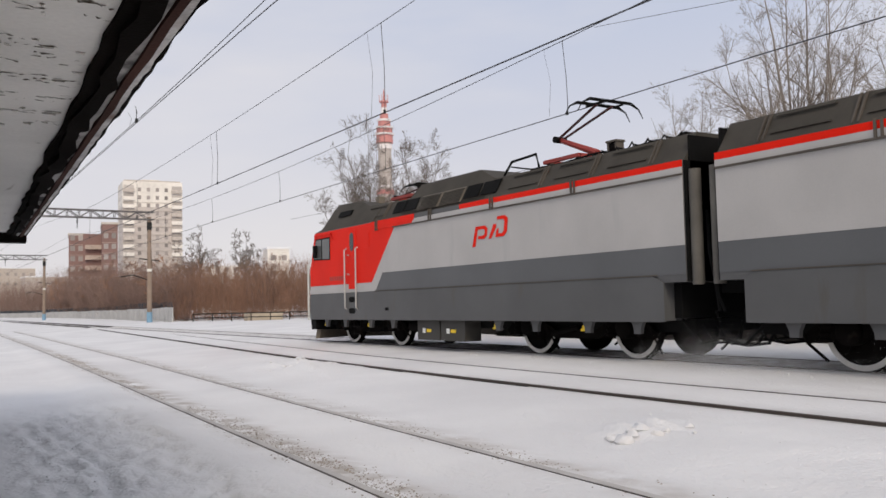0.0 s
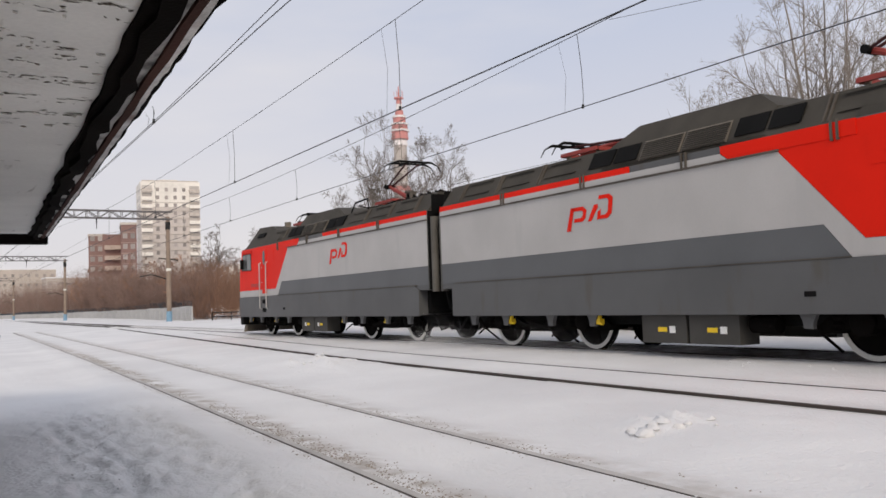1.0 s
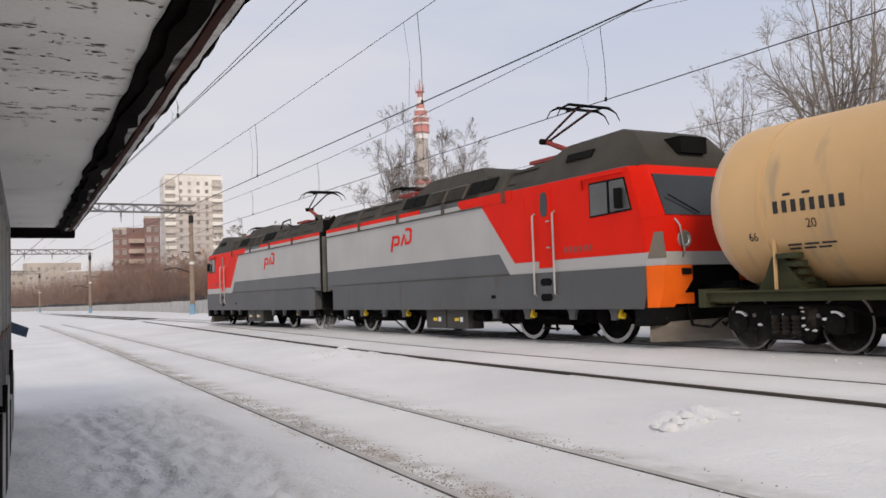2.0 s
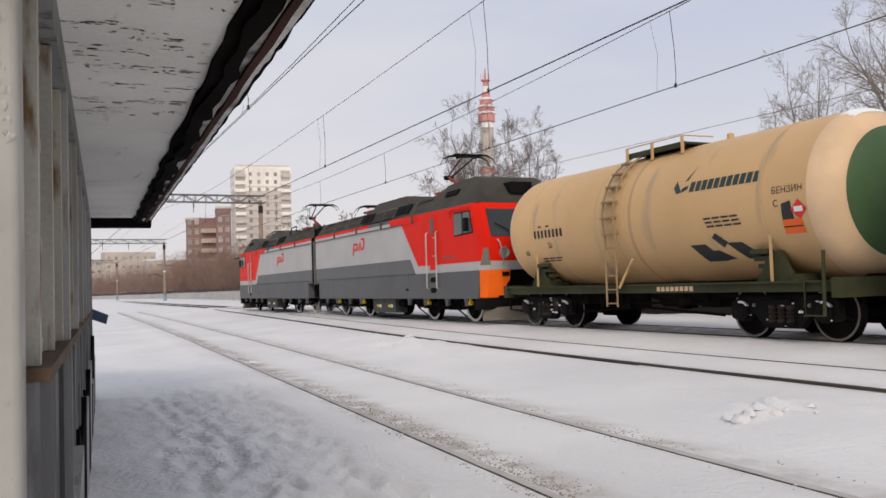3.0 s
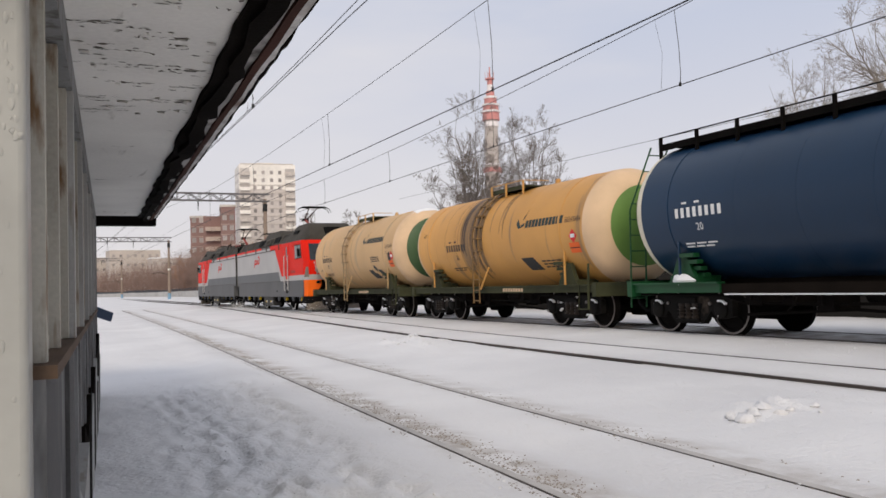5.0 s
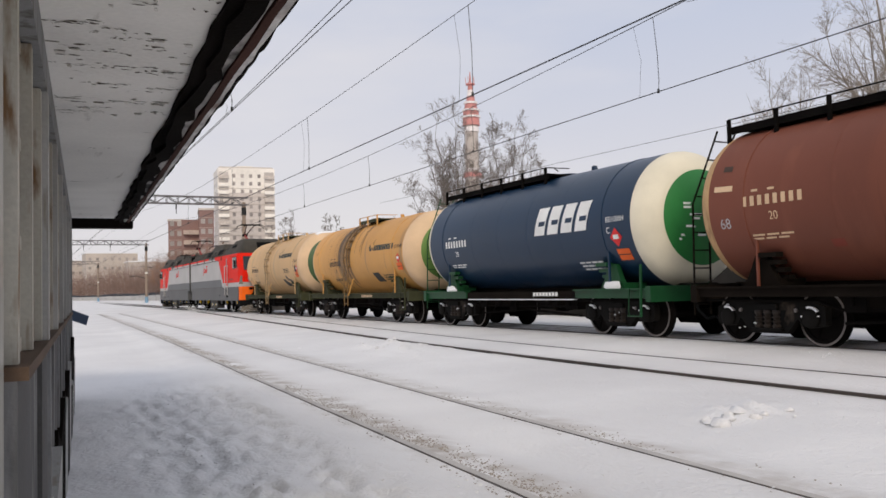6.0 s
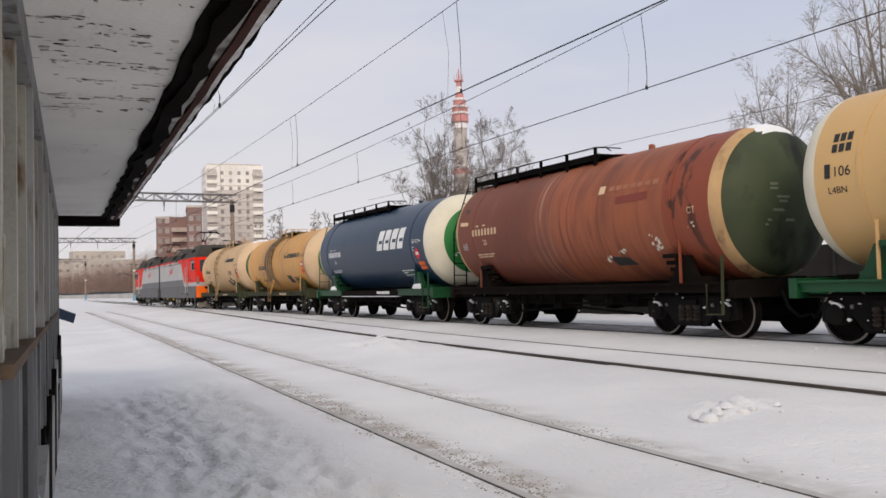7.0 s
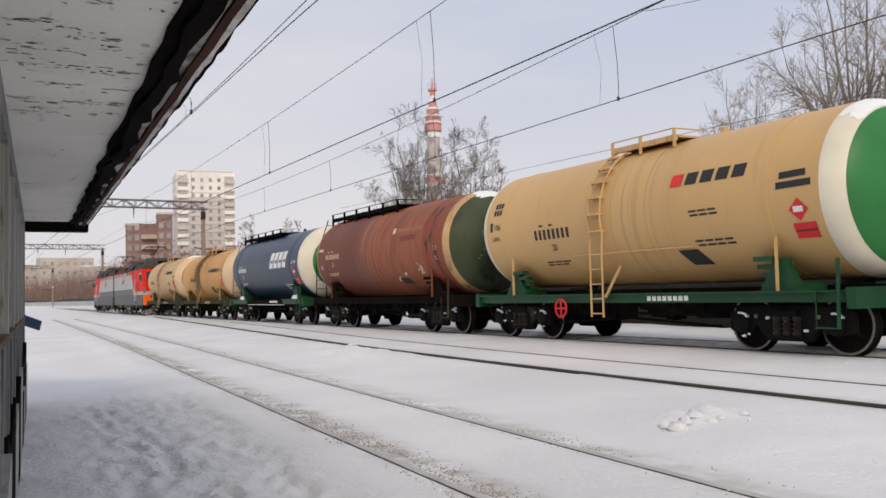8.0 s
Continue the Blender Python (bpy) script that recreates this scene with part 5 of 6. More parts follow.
    # running gear
    for yc in (-4.5, 4.75):
        b = part("bogie", Geo().box(-.6, .6, yc - .9, yc + .9, .35, .7), BOGIE, t, "grimy black bogie")
        for s in (-1, 1):
            x0, x1 = sorted((s * .98, s * 1.12))
            part("side_frame", Geo().slab([(yc - 2.3, .50), (yc - 2.1, .66), (yc - 1.0, .70), (yc - .6, .52), (yc + .6, .52), (yc + 1.0, .70), (yc + 2.1, .66), (yc + 2.3, .50), (yc + 2.2, .40), (yc + 1.9, .46), (yc + 1.0, .50), (yc + .6, .36), (yc - .6, .36), (yc - 1.0, .50), (yc - 1.9, .46), (yc - 2.2, .40)], x0, x1), BOGIE, b)
            for dy in (-1.5, 1.5):
                part("axle_box", Geo().lathe([(s * .95, .2), (s * 1.2, .2), (s * 1.24, .14), (s * 1.24, .01)], (0, yc + dy, .58), "x", 14), BOGIE, b)
                for e in (-.42, .42):
                    part("spring", Geo().lathe([(.42, .1), (.46, .12), (.5, .08), (.55, .12), (.6, .08), (.66, .12), (.72, .1)], (s * 1.08, yc + dy + e, 0), "z", 10), BOGIE, b)
                    part("hanger", Geo().slab([(yc + dy + e * 1.6 - .16, .74), (yc + dy + e * 1.6 + .16, .74), (yc + dy + e * 1.6 + .09, .60), (yc + dy + e * 1.6 + .08, .50), (yc + dy + e * 1.6 - .08, .50), (yc + dy + e * 1.6 - .09, .60)], *sorted((s * 1.40, s * 1.48))), LOCO_LOW, b)
                part("valve", Geo().box(*sorted((s * 1.33, s * 1.45)), yc + dy + .75, yc + dy + .86, .54, .64).tube([(s * 1.40, yc + dy + .8, .60), (s * 1.40, yc + dy + .8, .71)], .045, 6).tube([(s * 1.42, yc + dy + .68, .57), (s * 1.42, yc + dy + .92, .55)], .03, 6), YELLOW, b, "yellow valve body")
                part("sand_pipe", Geo().tube([(s * 1.3, yc + dy - .75, .7), (s * 1.1, yc + dy - .72, .4), (s * .8, yc + dy - .6, .12)], .025, 6), BOGIE, b)
            part("damper", Geo().tube([(s * 1.25, yc - .3, .6), (s * 1.25, yc + .5, .45)], .05, 8), BOGIE, b)
        for dy in (-1.5, 1.5):
            wheelset(t, yc + dy, .60, True, "loco wheelset with white tyres")
    for s in (-1, 1):
        for k in range(2):
            y = -.95 + k * 1.15
            bx = part("battery_box", Geo().box(*sorted((s * 1.0, s * 1.46)), y, y + 1.08, .22, .71), material("equipment_box_grey", (.055, .052, .047), .7) if "equipment_box_grey" not in bpy.data.materials else bpy.data.materials["equipment_box_grey"], t, "dark grey equipment box with yellow marks")
            part("mark", Geo().slab([(y + .4, .42), (y + .62, .42), (y + .62, .50), (y + .4, .50)], s * 1.461, s * 1.465), YELLOW, bx)
            part("mark", Geo().slab([(y + .68, .40), (y + .82, .40), (y + .82, .52), (y + .68, .52)], s * 1.461, s * 1.465), WHITE_P, bx)
        part("air_tank", Geo().lathe([(-.3, .02), (-.25, .14), (.25, .14), (.3, .02)], (s * 1.25, 1.65, .55), "y", 14), BOGIE, t)
        part("step_ladder", Geo().box(*sorted((s * 1.42, s * 1.46)), 4.55, 4.6, .25, .74).box(*sorted((s * 1.42, s * 1.46)), 4.98, 5.03, .25, .74).box(*sorted((s * 1.38, s * 1.5)), 4.55, 5.03, .28, .32).box(*sorted((s * 1.38, s * 1.5)), 4.55, 5.03, .5, .54), BOGIE, t)
    part("underframe", Geo().box(-1.0, 1.0, -7.6, 7.8, .52, .76), BLACK, t)
    # gangway half, pipes and cables at the coupled end
    part("gangway_bellows", Geo().box(-.75, .75, -8.32, -8.0, 1.2, 3.5), BLACK, t, "black gangway bellows")
    for s in (-1, 1):
        part("end_duct", Geo().tube([(s * 1.40, -8.08, 1.35), (s * 1.40, -8.08, 3.3)], .105, 12), DUCT, t, "grey vertical end duct")
        part("end_cable", Geo().tube([(s * 1.15, -8.1, 2.6), (s * 1.3, -8.25, 1.9), (s * 1.2, -8.3, 1.2), (s * 1.1, -8.25, .9)], .035, 6), BLACK, t)
        part("jumper", Geo().tube([(s * .9, -8.0, .9), (s * .9, -8.15, .45), (s * .9, -8.32, .35)], .04, 6), BLACK, t)
        for k in range(3):
            part("hose", Geo().tube([(s * (.5 + .3 * k), -7.6 + .1 * k, .75), (s * (.55 + .3 * k), -7.85, .35), (s * (.5 + .28 * k), -8.3, .30 + .08 * k)], .03, 6), BLACK, t)
    # Black plates cover the grey end face, painting in the coupling gap's shade.
    part("end_plate", Geo().box(-1.53, 1.53, -7.99, -7.953, 1.41, 3.46).box(-1.40, 1.40, -7.99, -7.953, 1.41, 3.90).box(-1.3, 1.3, -7.60, -7.425, .78, 1.39), BLACK, t)
    VEHICLES.append((t, offset, turned))
    return t


def shell_x(zc, R, z):
    return -math.sqrt(max(R * R - (z - zc) ** 2, 0.0))


SHELL = {}                      # wagon: (height of the tank's axis, its radius)
DOME_P, DOME_D = 0.66, 0.62     # fullness and depth of the dished ends


def dome(rt, k):
    """Offset along the axis and radius of a dished end at the angle k."""
    return DOME_D * math.sin(k), rt * math.cos(k) ** DOME_P


def on_shell(parent, name, outline, mat, label="", lift=0.006):
    """A thin patch lying on the tank's near side; the outline is (y, z), y forward."""
    zs = [p[1] for p in outline]
    ZC, RT = SHELL[parent]
    n = max(3, int((max(zs) - min(zs)) / .07))
    g = Geo()
    if len(outline) == 4:
        a, b, c, d = outline
        rows = []
        for i in range(n + 1):
            t = i / n
            p = (a[0] + (d[0] - a[0]) * t, a[1] + (d[1] - a[1]) * t)
            q = (b[0] + (c[0] - b[0]) * t, b[1] + (c[1] - b[1]) * t)
            rows.append((p, q))
        vs = []
        for p, q in rows:
            for y, z in (p, q):
                vs.append((shell_x(ZC, RT + lift, z), y, ZC + (z - ZC)))
        g.add(vs, [(2 * i, 2 * i + 1, 2 * i + 3, 2 * i + 2) for i in range(n)])
        k = len(vs)
        g.add([(x + .005, y, z) for x, y, z in vs], [(2 * i, 2 * i + 1, 2 * i + 3, 2 * i + 2) for i in range(n)])
    return part(name, g, mat, parent, label)


def lettering(parent, text, y, z, size, mat, lift=0.006):
    """Real words on the tank's near side, starting at y and running to the reader's right."""
    ZC, RT = SHELL[parent]
    cu = bpy.data.curves.new("lettering", "FONT")
    cu.body, cu.size = text, size
    tmp = bpy.data.objects.new("lettering", cu)
    me = bpy.data.meshes.new_from_object(tmp)
    bpy.data.objects.remove(tmp)
    for v in me.vertices:
        zz = z + v.co.y
        v.co = (shell_x(ZC, RT + lift, zz), y - v.co.x, zz)
    me.materials.append(mat)
    ob = new("lettering", me)
    ob.parent = parent
    return ob


def bars(parent, y, z, n, w, h, gap, mat, name="mark_bar"):
    for k in range(n):
        a = y - k * (w + gap)
        on_shell(parent, name, [(a, z), (a - w, z), (a - w, z + h), (a, z + h)], mat)


def ring_mesh(y0, y1, r, zc, seg=48):
    return Geo().lathe([(y0, r - .03), (y0, r), (y1, r), (y1, r - .03)], (0, 0, zc), "y", seg)


def navy_sole(fr, s):
    """Green end sills, and between them a thin dark side beam with a line of snow."""
    for y0, y1 in ((-5.35, -2.7), (2.7, 5.35)):
        part("end_sill", Geo().box(*sorted((s * 1.30, s * 1.38)), y0, y1, .815, 1.0).box(*sorted((s * 1.24, s * 1.44)), y0, y1, .985, 1.02), GREEN_FR, fr, "green end sill")
    part("side_beam", Geo().box(*sorted((s * 1.26, s * 1.34)), -2.7, 2.7, .80, .98), RUST_FR, fr, "dark side beam")
    part("beam_snow", Geo().box(*sorted((s * 1.24, s * 1.37)), -2.6, 2.6, .775, .797), SNOW, fr, "line of snow on the beam's flange")


def tank_wagon(label, offset, shell, head, cap, frame_mat, fit_mat, walkway, size, disc, ladder=None):
    ladder = ladder or shell
    t = thing("tank_wagon", label, "tank wagon", group="tank wagons")
    ZC, RT = SHELL[t] = size
    L = 4.86
    prof = [(-L, RT)] + [(-L + i * 2 * L / 10, RT) for i in range(1, 10)] + [(L, RT)]
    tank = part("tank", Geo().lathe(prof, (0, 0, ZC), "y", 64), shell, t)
    # dished ends: an outer ring in the head colour and a painted disc
    for s in (-1, 1):
        kd = math.acos(disc ** (1 / DOME_P))
        ring = [dome(RT, kd * i / 8) for i in range(9)]
        cap_rows = [dome(RT, kd + (math.pi / 2 - .02 - kd) * i / 10) for i in range(11)]
        part("end_ring", Geo().lathe([(s * (L + .002 + o), r) for o, r in ring], (0, 0, ZC), "y", 64), head, t)
        part("end_disc", Geo().lathe([(s * (L + .006 + o), r) for o, r in cap_rows], (0, 0, ZC), "y", 64), cap, t)
    for y in (-3.84, 4.05):
        part("strap", ring_mesh(y - .04, y + .04, RT + .012, ZC), shell, t)
    for y in (-2.2, -.75, .75, 2.2):
        part("weld_seam", ring_mesh(y - .008, y + .008, RT + .003, ZC), shell, t)
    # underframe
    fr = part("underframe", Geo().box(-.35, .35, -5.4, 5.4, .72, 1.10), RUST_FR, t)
    for s in (-1, 1):
        x0, x1 = sorted((s * 1.30, s * 1.38))
        part("sole_bar", Geo().box(x0, x1, -5.35, 5.35, .835, 1.0).box(*sorted((s * 1.24, s * 1.44)), -5.35, 5.35, .985, 1.02), frame_mat, fr) if fit_mat is not GREEN_FR or walkway == "short" else navy_sole(fr, s)
        for y in (-3.9, 3.9):
            part("saddle", Geo().slab([(y - .42, 1.02), (y + .42, 1.02), (y + .28, 1.22), (y + .12, 1.55), (y - .12, 1.55), (y - .28, 1.22)], *sorted((s * 1.10, s * 1.22))).box(*sorted((s * .6, s * 1.2)), y - .4, y + .4, 1.02, 1.14), fit_mat, t)
            for k in range(4):
                d = 1 if y > 0 else -1
                part("saddle_block", Geo().box(*sorted((s * (.9 + .09 * k), s * (1.06 + .09 * k))), y - d * (.25) - .2, y - d * .25 + .2, 1.12 + k * .13, 1.2 + k * .13), fit_mat, t)
            part("hold_strap", Geo().box(*sorted((s * 1.27, s * 1.31)), y - .02, y + .02, 1.02, 1.9), shell, t)
    if walkway == "long" and fit_mat is GREEN_FR:
        rs = random.Random(66)
        for y in (-3.9, 3.9):
            heap = Geo()
            clod(heap, 0, 0, 0, .15, rs, 1.0)
            heap.v = [(-1.27 + p * .8, y - .05 + q * 2.2, 1.06 + r) for p, q, r in heap.v]
            part("saddle_snow", heap, SNOW, t, "snow heaped on the saddle")
    for y in (-5.35, 5.35):
        part("end_beam", Geo().box(-1.45, 1.45, y - .08, y + .08, .74, 1.06), frame_mat, fr)
    for s in (-1, 1):
        part("coupler", Geo().box(-.14, .14, *sorted((s * 5.4, s * 5.95)), .78, 1.02).box(-.22, .22, *sorted((s * 5.72, s * 5.98)), .74, 1.08), BOGIE, t)
        part("brake_hose", Geo().tube([(-.35, s * 5.45, .85), (-.42, s * 5.65, .55), (-.38, s * 5.85, .38), (-.3, s * 5.98, .42)], .03, 6), BLACK, t)
    # brake gear under the frame
    part("brake_cylinder", Geo().lathe([(-.35, .05), (-.33, .19), (.2, .19), (.3, .08), (.6, .03)], (-.75, -.6, .72), "y", 14), BOGIE, t)
    part("air_reservoir", Geo().lathe([(-.5, .03), (-.45, .17), (.45, .17), (.5, .03)], (.6, .6, .74), "y", 14), BOGIE, t)
    part("brake_rod", Geo().tube([(-.3, -3, .55), (-.5, 0, .6), (-.3, 3, .55)], .03, 6), BOGIE, t)
    for y, w, z0 in ((-2.2, .5, .55), (-1.5, .22, .62), (.5, .34, .50), (1.3, .26, .60), (2.1, .4, .58)):
        part("gear_box", Geo().box(-1.15, -.55, y - w / 2, y + w / 2, z0, .82).tube([(-1.2, y, z0 + .1), (-1.2, y, .82)], .03, 6), BOGIE, t)
    part("brake_pipe", Geo().tube([(-1.25, -5.2, .78), (-1.25, -2.6, .76), (-1.1, -2.3, .62), (-1.1, 2.4, .62), (-1.25, 2.7, .76), (-1.25, 5.2, .78)], .028, 6), BOGIE, t)
    part("slack_lever", Geo().tube([(-1.0, -2.4, .40), (-.9, .1, .52), (-1.0, 2.4, .40)], .03, 6), BOGIE, t)
    part("release_handle", Geo().tube([(-1.3, .9, .80), (-1.42, .9, .62), (-1.42, 1.05, .50)], .02, 6), BOGIE, t)
    part("outlet", Geo().tube([(0, -.2, 1.1), (0, -.2, .45)], [.14, .10], 10).tube([(-.25, -.2, .5), (.25, -.2, .5)], .04, 6), BOGIE, t)
    # bogies
    for yc in (-3.9, 3.9):
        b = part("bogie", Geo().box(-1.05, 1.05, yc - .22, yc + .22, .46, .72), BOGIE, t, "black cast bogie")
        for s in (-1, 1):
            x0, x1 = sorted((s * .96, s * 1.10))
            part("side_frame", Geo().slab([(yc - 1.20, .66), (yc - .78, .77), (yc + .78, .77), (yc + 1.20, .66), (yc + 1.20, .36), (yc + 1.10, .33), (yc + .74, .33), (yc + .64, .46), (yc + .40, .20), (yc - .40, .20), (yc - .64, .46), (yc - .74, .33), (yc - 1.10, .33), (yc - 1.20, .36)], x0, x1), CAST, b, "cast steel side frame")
            # Black plate on the frame's face paints the dark of the spring opening.
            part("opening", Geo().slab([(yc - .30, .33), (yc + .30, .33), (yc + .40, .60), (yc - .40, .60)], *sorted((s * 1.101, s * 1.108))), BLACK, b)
            for dy in (-.2, 0, .2):
                part("spring", Geo().lathe([(.30, .08), (.34, .095), (.37, .06), (.41, .095), (.44, .06), (.48, .095), (.51, .06), (.56, .09), (.60, .08)], (s * 1.09, yc + dy, 0), "z", 10), SPRING, b, "coil spring")
            for dy in (-.925, .925):
                part("axle_box", Geo().lathe([(s * .95, .17), (s * 1.14, .17), (s * 1.17, .13), (s * 1.17, .02)], (0, yc + dy, .475), "x", 14), CAST, b)
                part("snow_cake", Geo().loft([[(s * xx, yc + dy + q * math.sin(w), .475 + q * math.cos(w)) for w in [-.9 + .3 * k for k in range(5)]] + [(s * xx, yc + dy + .165 * math.sin(w), .475 + .165 * math.cos(w)) for w in [.3 - .3 * k for k in range(5)]] for xx, q in ((1.05, .185), (1.16, .20))]), SNOW, b, "snow caked on the axle box")
            rs = random.Random(int(abs(offset) * 10 + yc * 7 + s))
            for _ in range(9):
                cake = Geo()
                dy, z = rs.choice((-1, 1)) * rs.uniform(.0, 1.1), rs.uniform(.24, .74)
                clod(cake, s * 1.13, yc + dy, z, rs.uniform(.015, .05), rs, .6)
                part("snow_lump", cake, SNOW, b, "lump of snow frozen to the bogie")
            for dy in (-.62, .62):
                part("bolt_head", Geo().lathe([(s * 1.09, .035), (s * 1.13, .035), (s * 1.14, .01)], (0, yc + dy, .60), "x", 8), BRIGHT_TYRE, b)
            part("bolster_end", Geo().box(*sorted((s * 1.0, s * 1.16)), yc - .24, yc + .24, .60, .70), CAST, b)
            part("spring_plank", Geo().box(*sorted((s * 1.0, s * 1.17)), yc - .34, yc + .34, .25, .29), CAST, b)
            for dy in (-.45, .37):
                part("brake_shoe", Geo().box(*sorted((s * .74, s * .84)), yc + dy, yc + dy + .08, .3, .62), BOGIE, b)
        for dy in (-.925, .925):
            wheelset(t, yc + dy, .475, False, "wagon wheelset with bright tyres")
    # walkway, ladder
    ZT = ZC + RT
    if walkway == "long":
        walk_mat = BOGIE
        part("walkway", Geo().box(-.72, -.02, -.75, 5.05, ZT + .0, ZT + .04).box(-.74, -.71, -.75, 5.05, ZT - .09, ZT + .05), walk_mat, t, "long roof walkway")
        for k in range(6):
            part("walkway_post", Geo().box(-.80, -.74, -.70 + k * 1.13, -.64 + k * 1.13, ZT - .26, ZT + .19), walk_mat, t)
        part("walkway_rail", Geo().tube([(-.77, 5.0, ZT + .19), (-.77, -.70, ZT + .19), (-.77, -1.05, ZT + .14), (-.70, -1.15, ZT + .04)], .014, 6).tube([(-.77, -.70, ZT + .19), (-.1, -.75, ZT + .19)], .014, 6), walk_mat, t)
        part("end_ladder", Geo().tube([(-.9, 5.15, ZT), (-1.25, 5.5, 2.6), (-1.3, 5.5, .5)], .02, 6).tube([(-.45, 5.15, ZT), (-.85, 5.5, 2.6), (-.9, 5.5, .5)], .02, 6), frame_mat, t, "end ladder")
        for k in range(10):
            z = .7 + k * .34
            f = min(1, max(0, (z - 2.6) / (ZT - 2.6)))
            part("rung", Geo().tube([(-1.28 + .38 * f, 5.5 - .35 * f, z), (-.88 + .42 * f, 5.5 - .35 * f, z)], .014, 5), frame_mat, t)
    else:
        part("walkway", Geo().box(-.75, .1, -1.2, .7, ZT - .02, ZT + .02).box(-.78, -.74, -1.2, .7, ZT - .08, ZT + .03), shell if fit_mat is GREEN_FR else fit_mat, t, "short roof platform")
        for y in (-1.17, -.2, .67):
            part("walkway_post", Geo().box(-.82, -.78, y - .03, y + .03, ZT - .22, ZT + .15), shell, t)
        part("walkway_rail", Geo().tube([(-.80, -1.17, ZT + .15), (-.80, .67, ZT + .15)], .014, 6).tube([(-.80, -1.17, ZT + .15), (0, -1.2, ZT + .15)], .014, 6), shell, t)
        g = Geo()
        for dy in (.28, .66):
            g.tube([(-1.50, dy, .55), (-1.50, dy, 1.9)] + [(-(RT + .1) * math.cos(radians(a)), dy, ZC + (RT + .1) * math.sin(radians(a))) for a in range(-15, 76, 10)], .022, 6)
        part("ladder_rail", g, ladder, t, "ladder curving up the tank side")
        for k in range(5):
            part("rung", Geo().tube([(-1.50, .28, .62 + k * .30), (-1.50, .66, .62 + k * .30)], .016, 5), ladder, t)
        for k in range(7):
            a = radians(-12 + 13 * k)
            part("rung", Geo().box(-(RT + .14) * math.cos(a) - .03, -(RT + .03) * math.cos(a) + .03, .28, .66, ZC + (RT + .1) * math.sin(a) - .02, ZC + (RT + .1) * math.sin(a) + .02), ladder, t)
        part("brace", Geo().tube([(-1.50, .2, .95), (-1.46, -.25, 1.55)], .03, 6), shell, t)
    part("manhole", Geo().lathe([(ZT - .05, .36), (ZT + .05, .34), (ZT + .08, .30), (ZT + .10, .06)], (.1, -.4, 0), "z", 20), shell, t, "round hatch lid on top")
    part("valve", Geo().lathe([(ZT - .02, .08), (ZT + .12, .07), (ZT + .14, .03)], (0, -1.7, 0), "z", 10), shell, t)
    VEHICLES.append((t, offset, False))
    return t


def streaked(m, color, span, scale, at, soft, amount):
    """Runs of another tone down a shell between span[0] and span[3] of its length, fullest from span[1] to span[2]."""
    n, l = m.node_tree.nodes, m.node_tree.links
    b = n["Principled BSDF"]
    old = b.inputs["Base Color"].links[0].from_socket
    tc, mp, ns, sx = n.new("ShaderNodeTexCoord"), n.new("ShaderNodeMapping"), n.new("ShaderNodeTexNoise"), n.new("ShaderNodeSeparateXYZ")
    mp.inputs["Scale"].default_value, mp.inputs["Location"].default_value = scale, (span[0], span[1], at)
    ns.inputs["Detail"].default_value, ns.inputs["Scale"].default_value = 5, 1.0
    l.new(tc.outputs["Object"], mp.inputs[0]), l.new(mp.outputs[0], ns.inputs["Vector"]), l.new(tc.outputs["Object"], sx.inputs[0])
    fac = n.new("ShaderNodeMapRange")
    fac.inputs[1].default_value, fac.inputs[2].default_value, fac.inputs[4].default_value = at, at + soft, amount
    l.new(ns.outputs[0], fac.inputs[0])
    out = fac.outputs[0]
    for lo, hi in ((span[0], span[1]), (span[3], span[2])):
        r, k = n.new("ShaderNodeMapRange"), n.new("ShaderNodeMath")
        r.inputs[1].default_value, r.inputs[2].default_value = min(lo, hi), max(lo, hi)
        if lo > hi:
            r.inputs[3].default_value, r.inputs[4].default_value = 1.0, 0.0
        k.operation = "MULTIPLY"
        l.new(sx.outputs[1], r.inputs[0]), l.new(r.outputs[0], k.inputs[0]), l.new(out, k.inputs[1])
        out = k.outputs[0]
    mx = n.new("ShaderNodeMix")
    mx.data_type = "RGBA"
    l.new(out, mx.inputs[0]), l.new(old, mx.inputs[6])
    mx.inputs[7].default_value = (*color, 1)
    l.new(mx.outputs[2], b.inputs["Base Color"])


CREAM = material("dusty_cream_tank_paint", (0.61, 0.385, 0.18), 0.5, dark=0.85, scale=2, bump=0.04, streak=(1.0, 2.2, 0.35), stain=(0.42, 0.30, 0.17), stain_at=0.60)
OCHRE = material("stained_ochre_tank_paint", (0.62, 0.315, 0.082), 0.5, dark=0.82, scale=2, bump=0.05, streak=(0.6, 3.0, 0.3), stain=(0.26, 0.16, 0.08), stain_at=0.60)
NAVY = material("navy_tank_paint", (0.006, 0.027, 0.064), 0.34, dark=0.85, scale=2, bump=0.03)
RUSTRED = material("oxide_red_tank_paint", (0.175, 0.056, 0.034), 0.55, dark=0.8, scale=2, bump=0.05, streak=(0.6, 1.2, 0.5), stain=(0.20, 0.068, 0.04), stain_at=0.56, spec=0.25)
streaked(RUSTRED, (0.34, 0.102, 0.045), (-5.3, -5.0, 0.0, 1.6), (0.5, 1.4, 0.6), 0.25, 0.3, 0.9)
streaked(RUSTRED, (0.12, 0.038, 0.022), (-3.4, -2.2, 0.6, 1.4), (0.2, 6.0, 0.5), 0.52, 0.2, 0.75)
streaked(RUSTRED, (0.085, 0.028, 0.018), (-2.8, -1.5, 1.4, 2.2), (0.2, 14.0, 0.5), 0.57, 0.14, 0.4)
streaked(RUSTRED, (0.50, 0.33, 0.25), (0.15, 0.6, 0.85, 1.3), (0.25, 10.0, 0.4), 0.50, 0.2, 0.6)
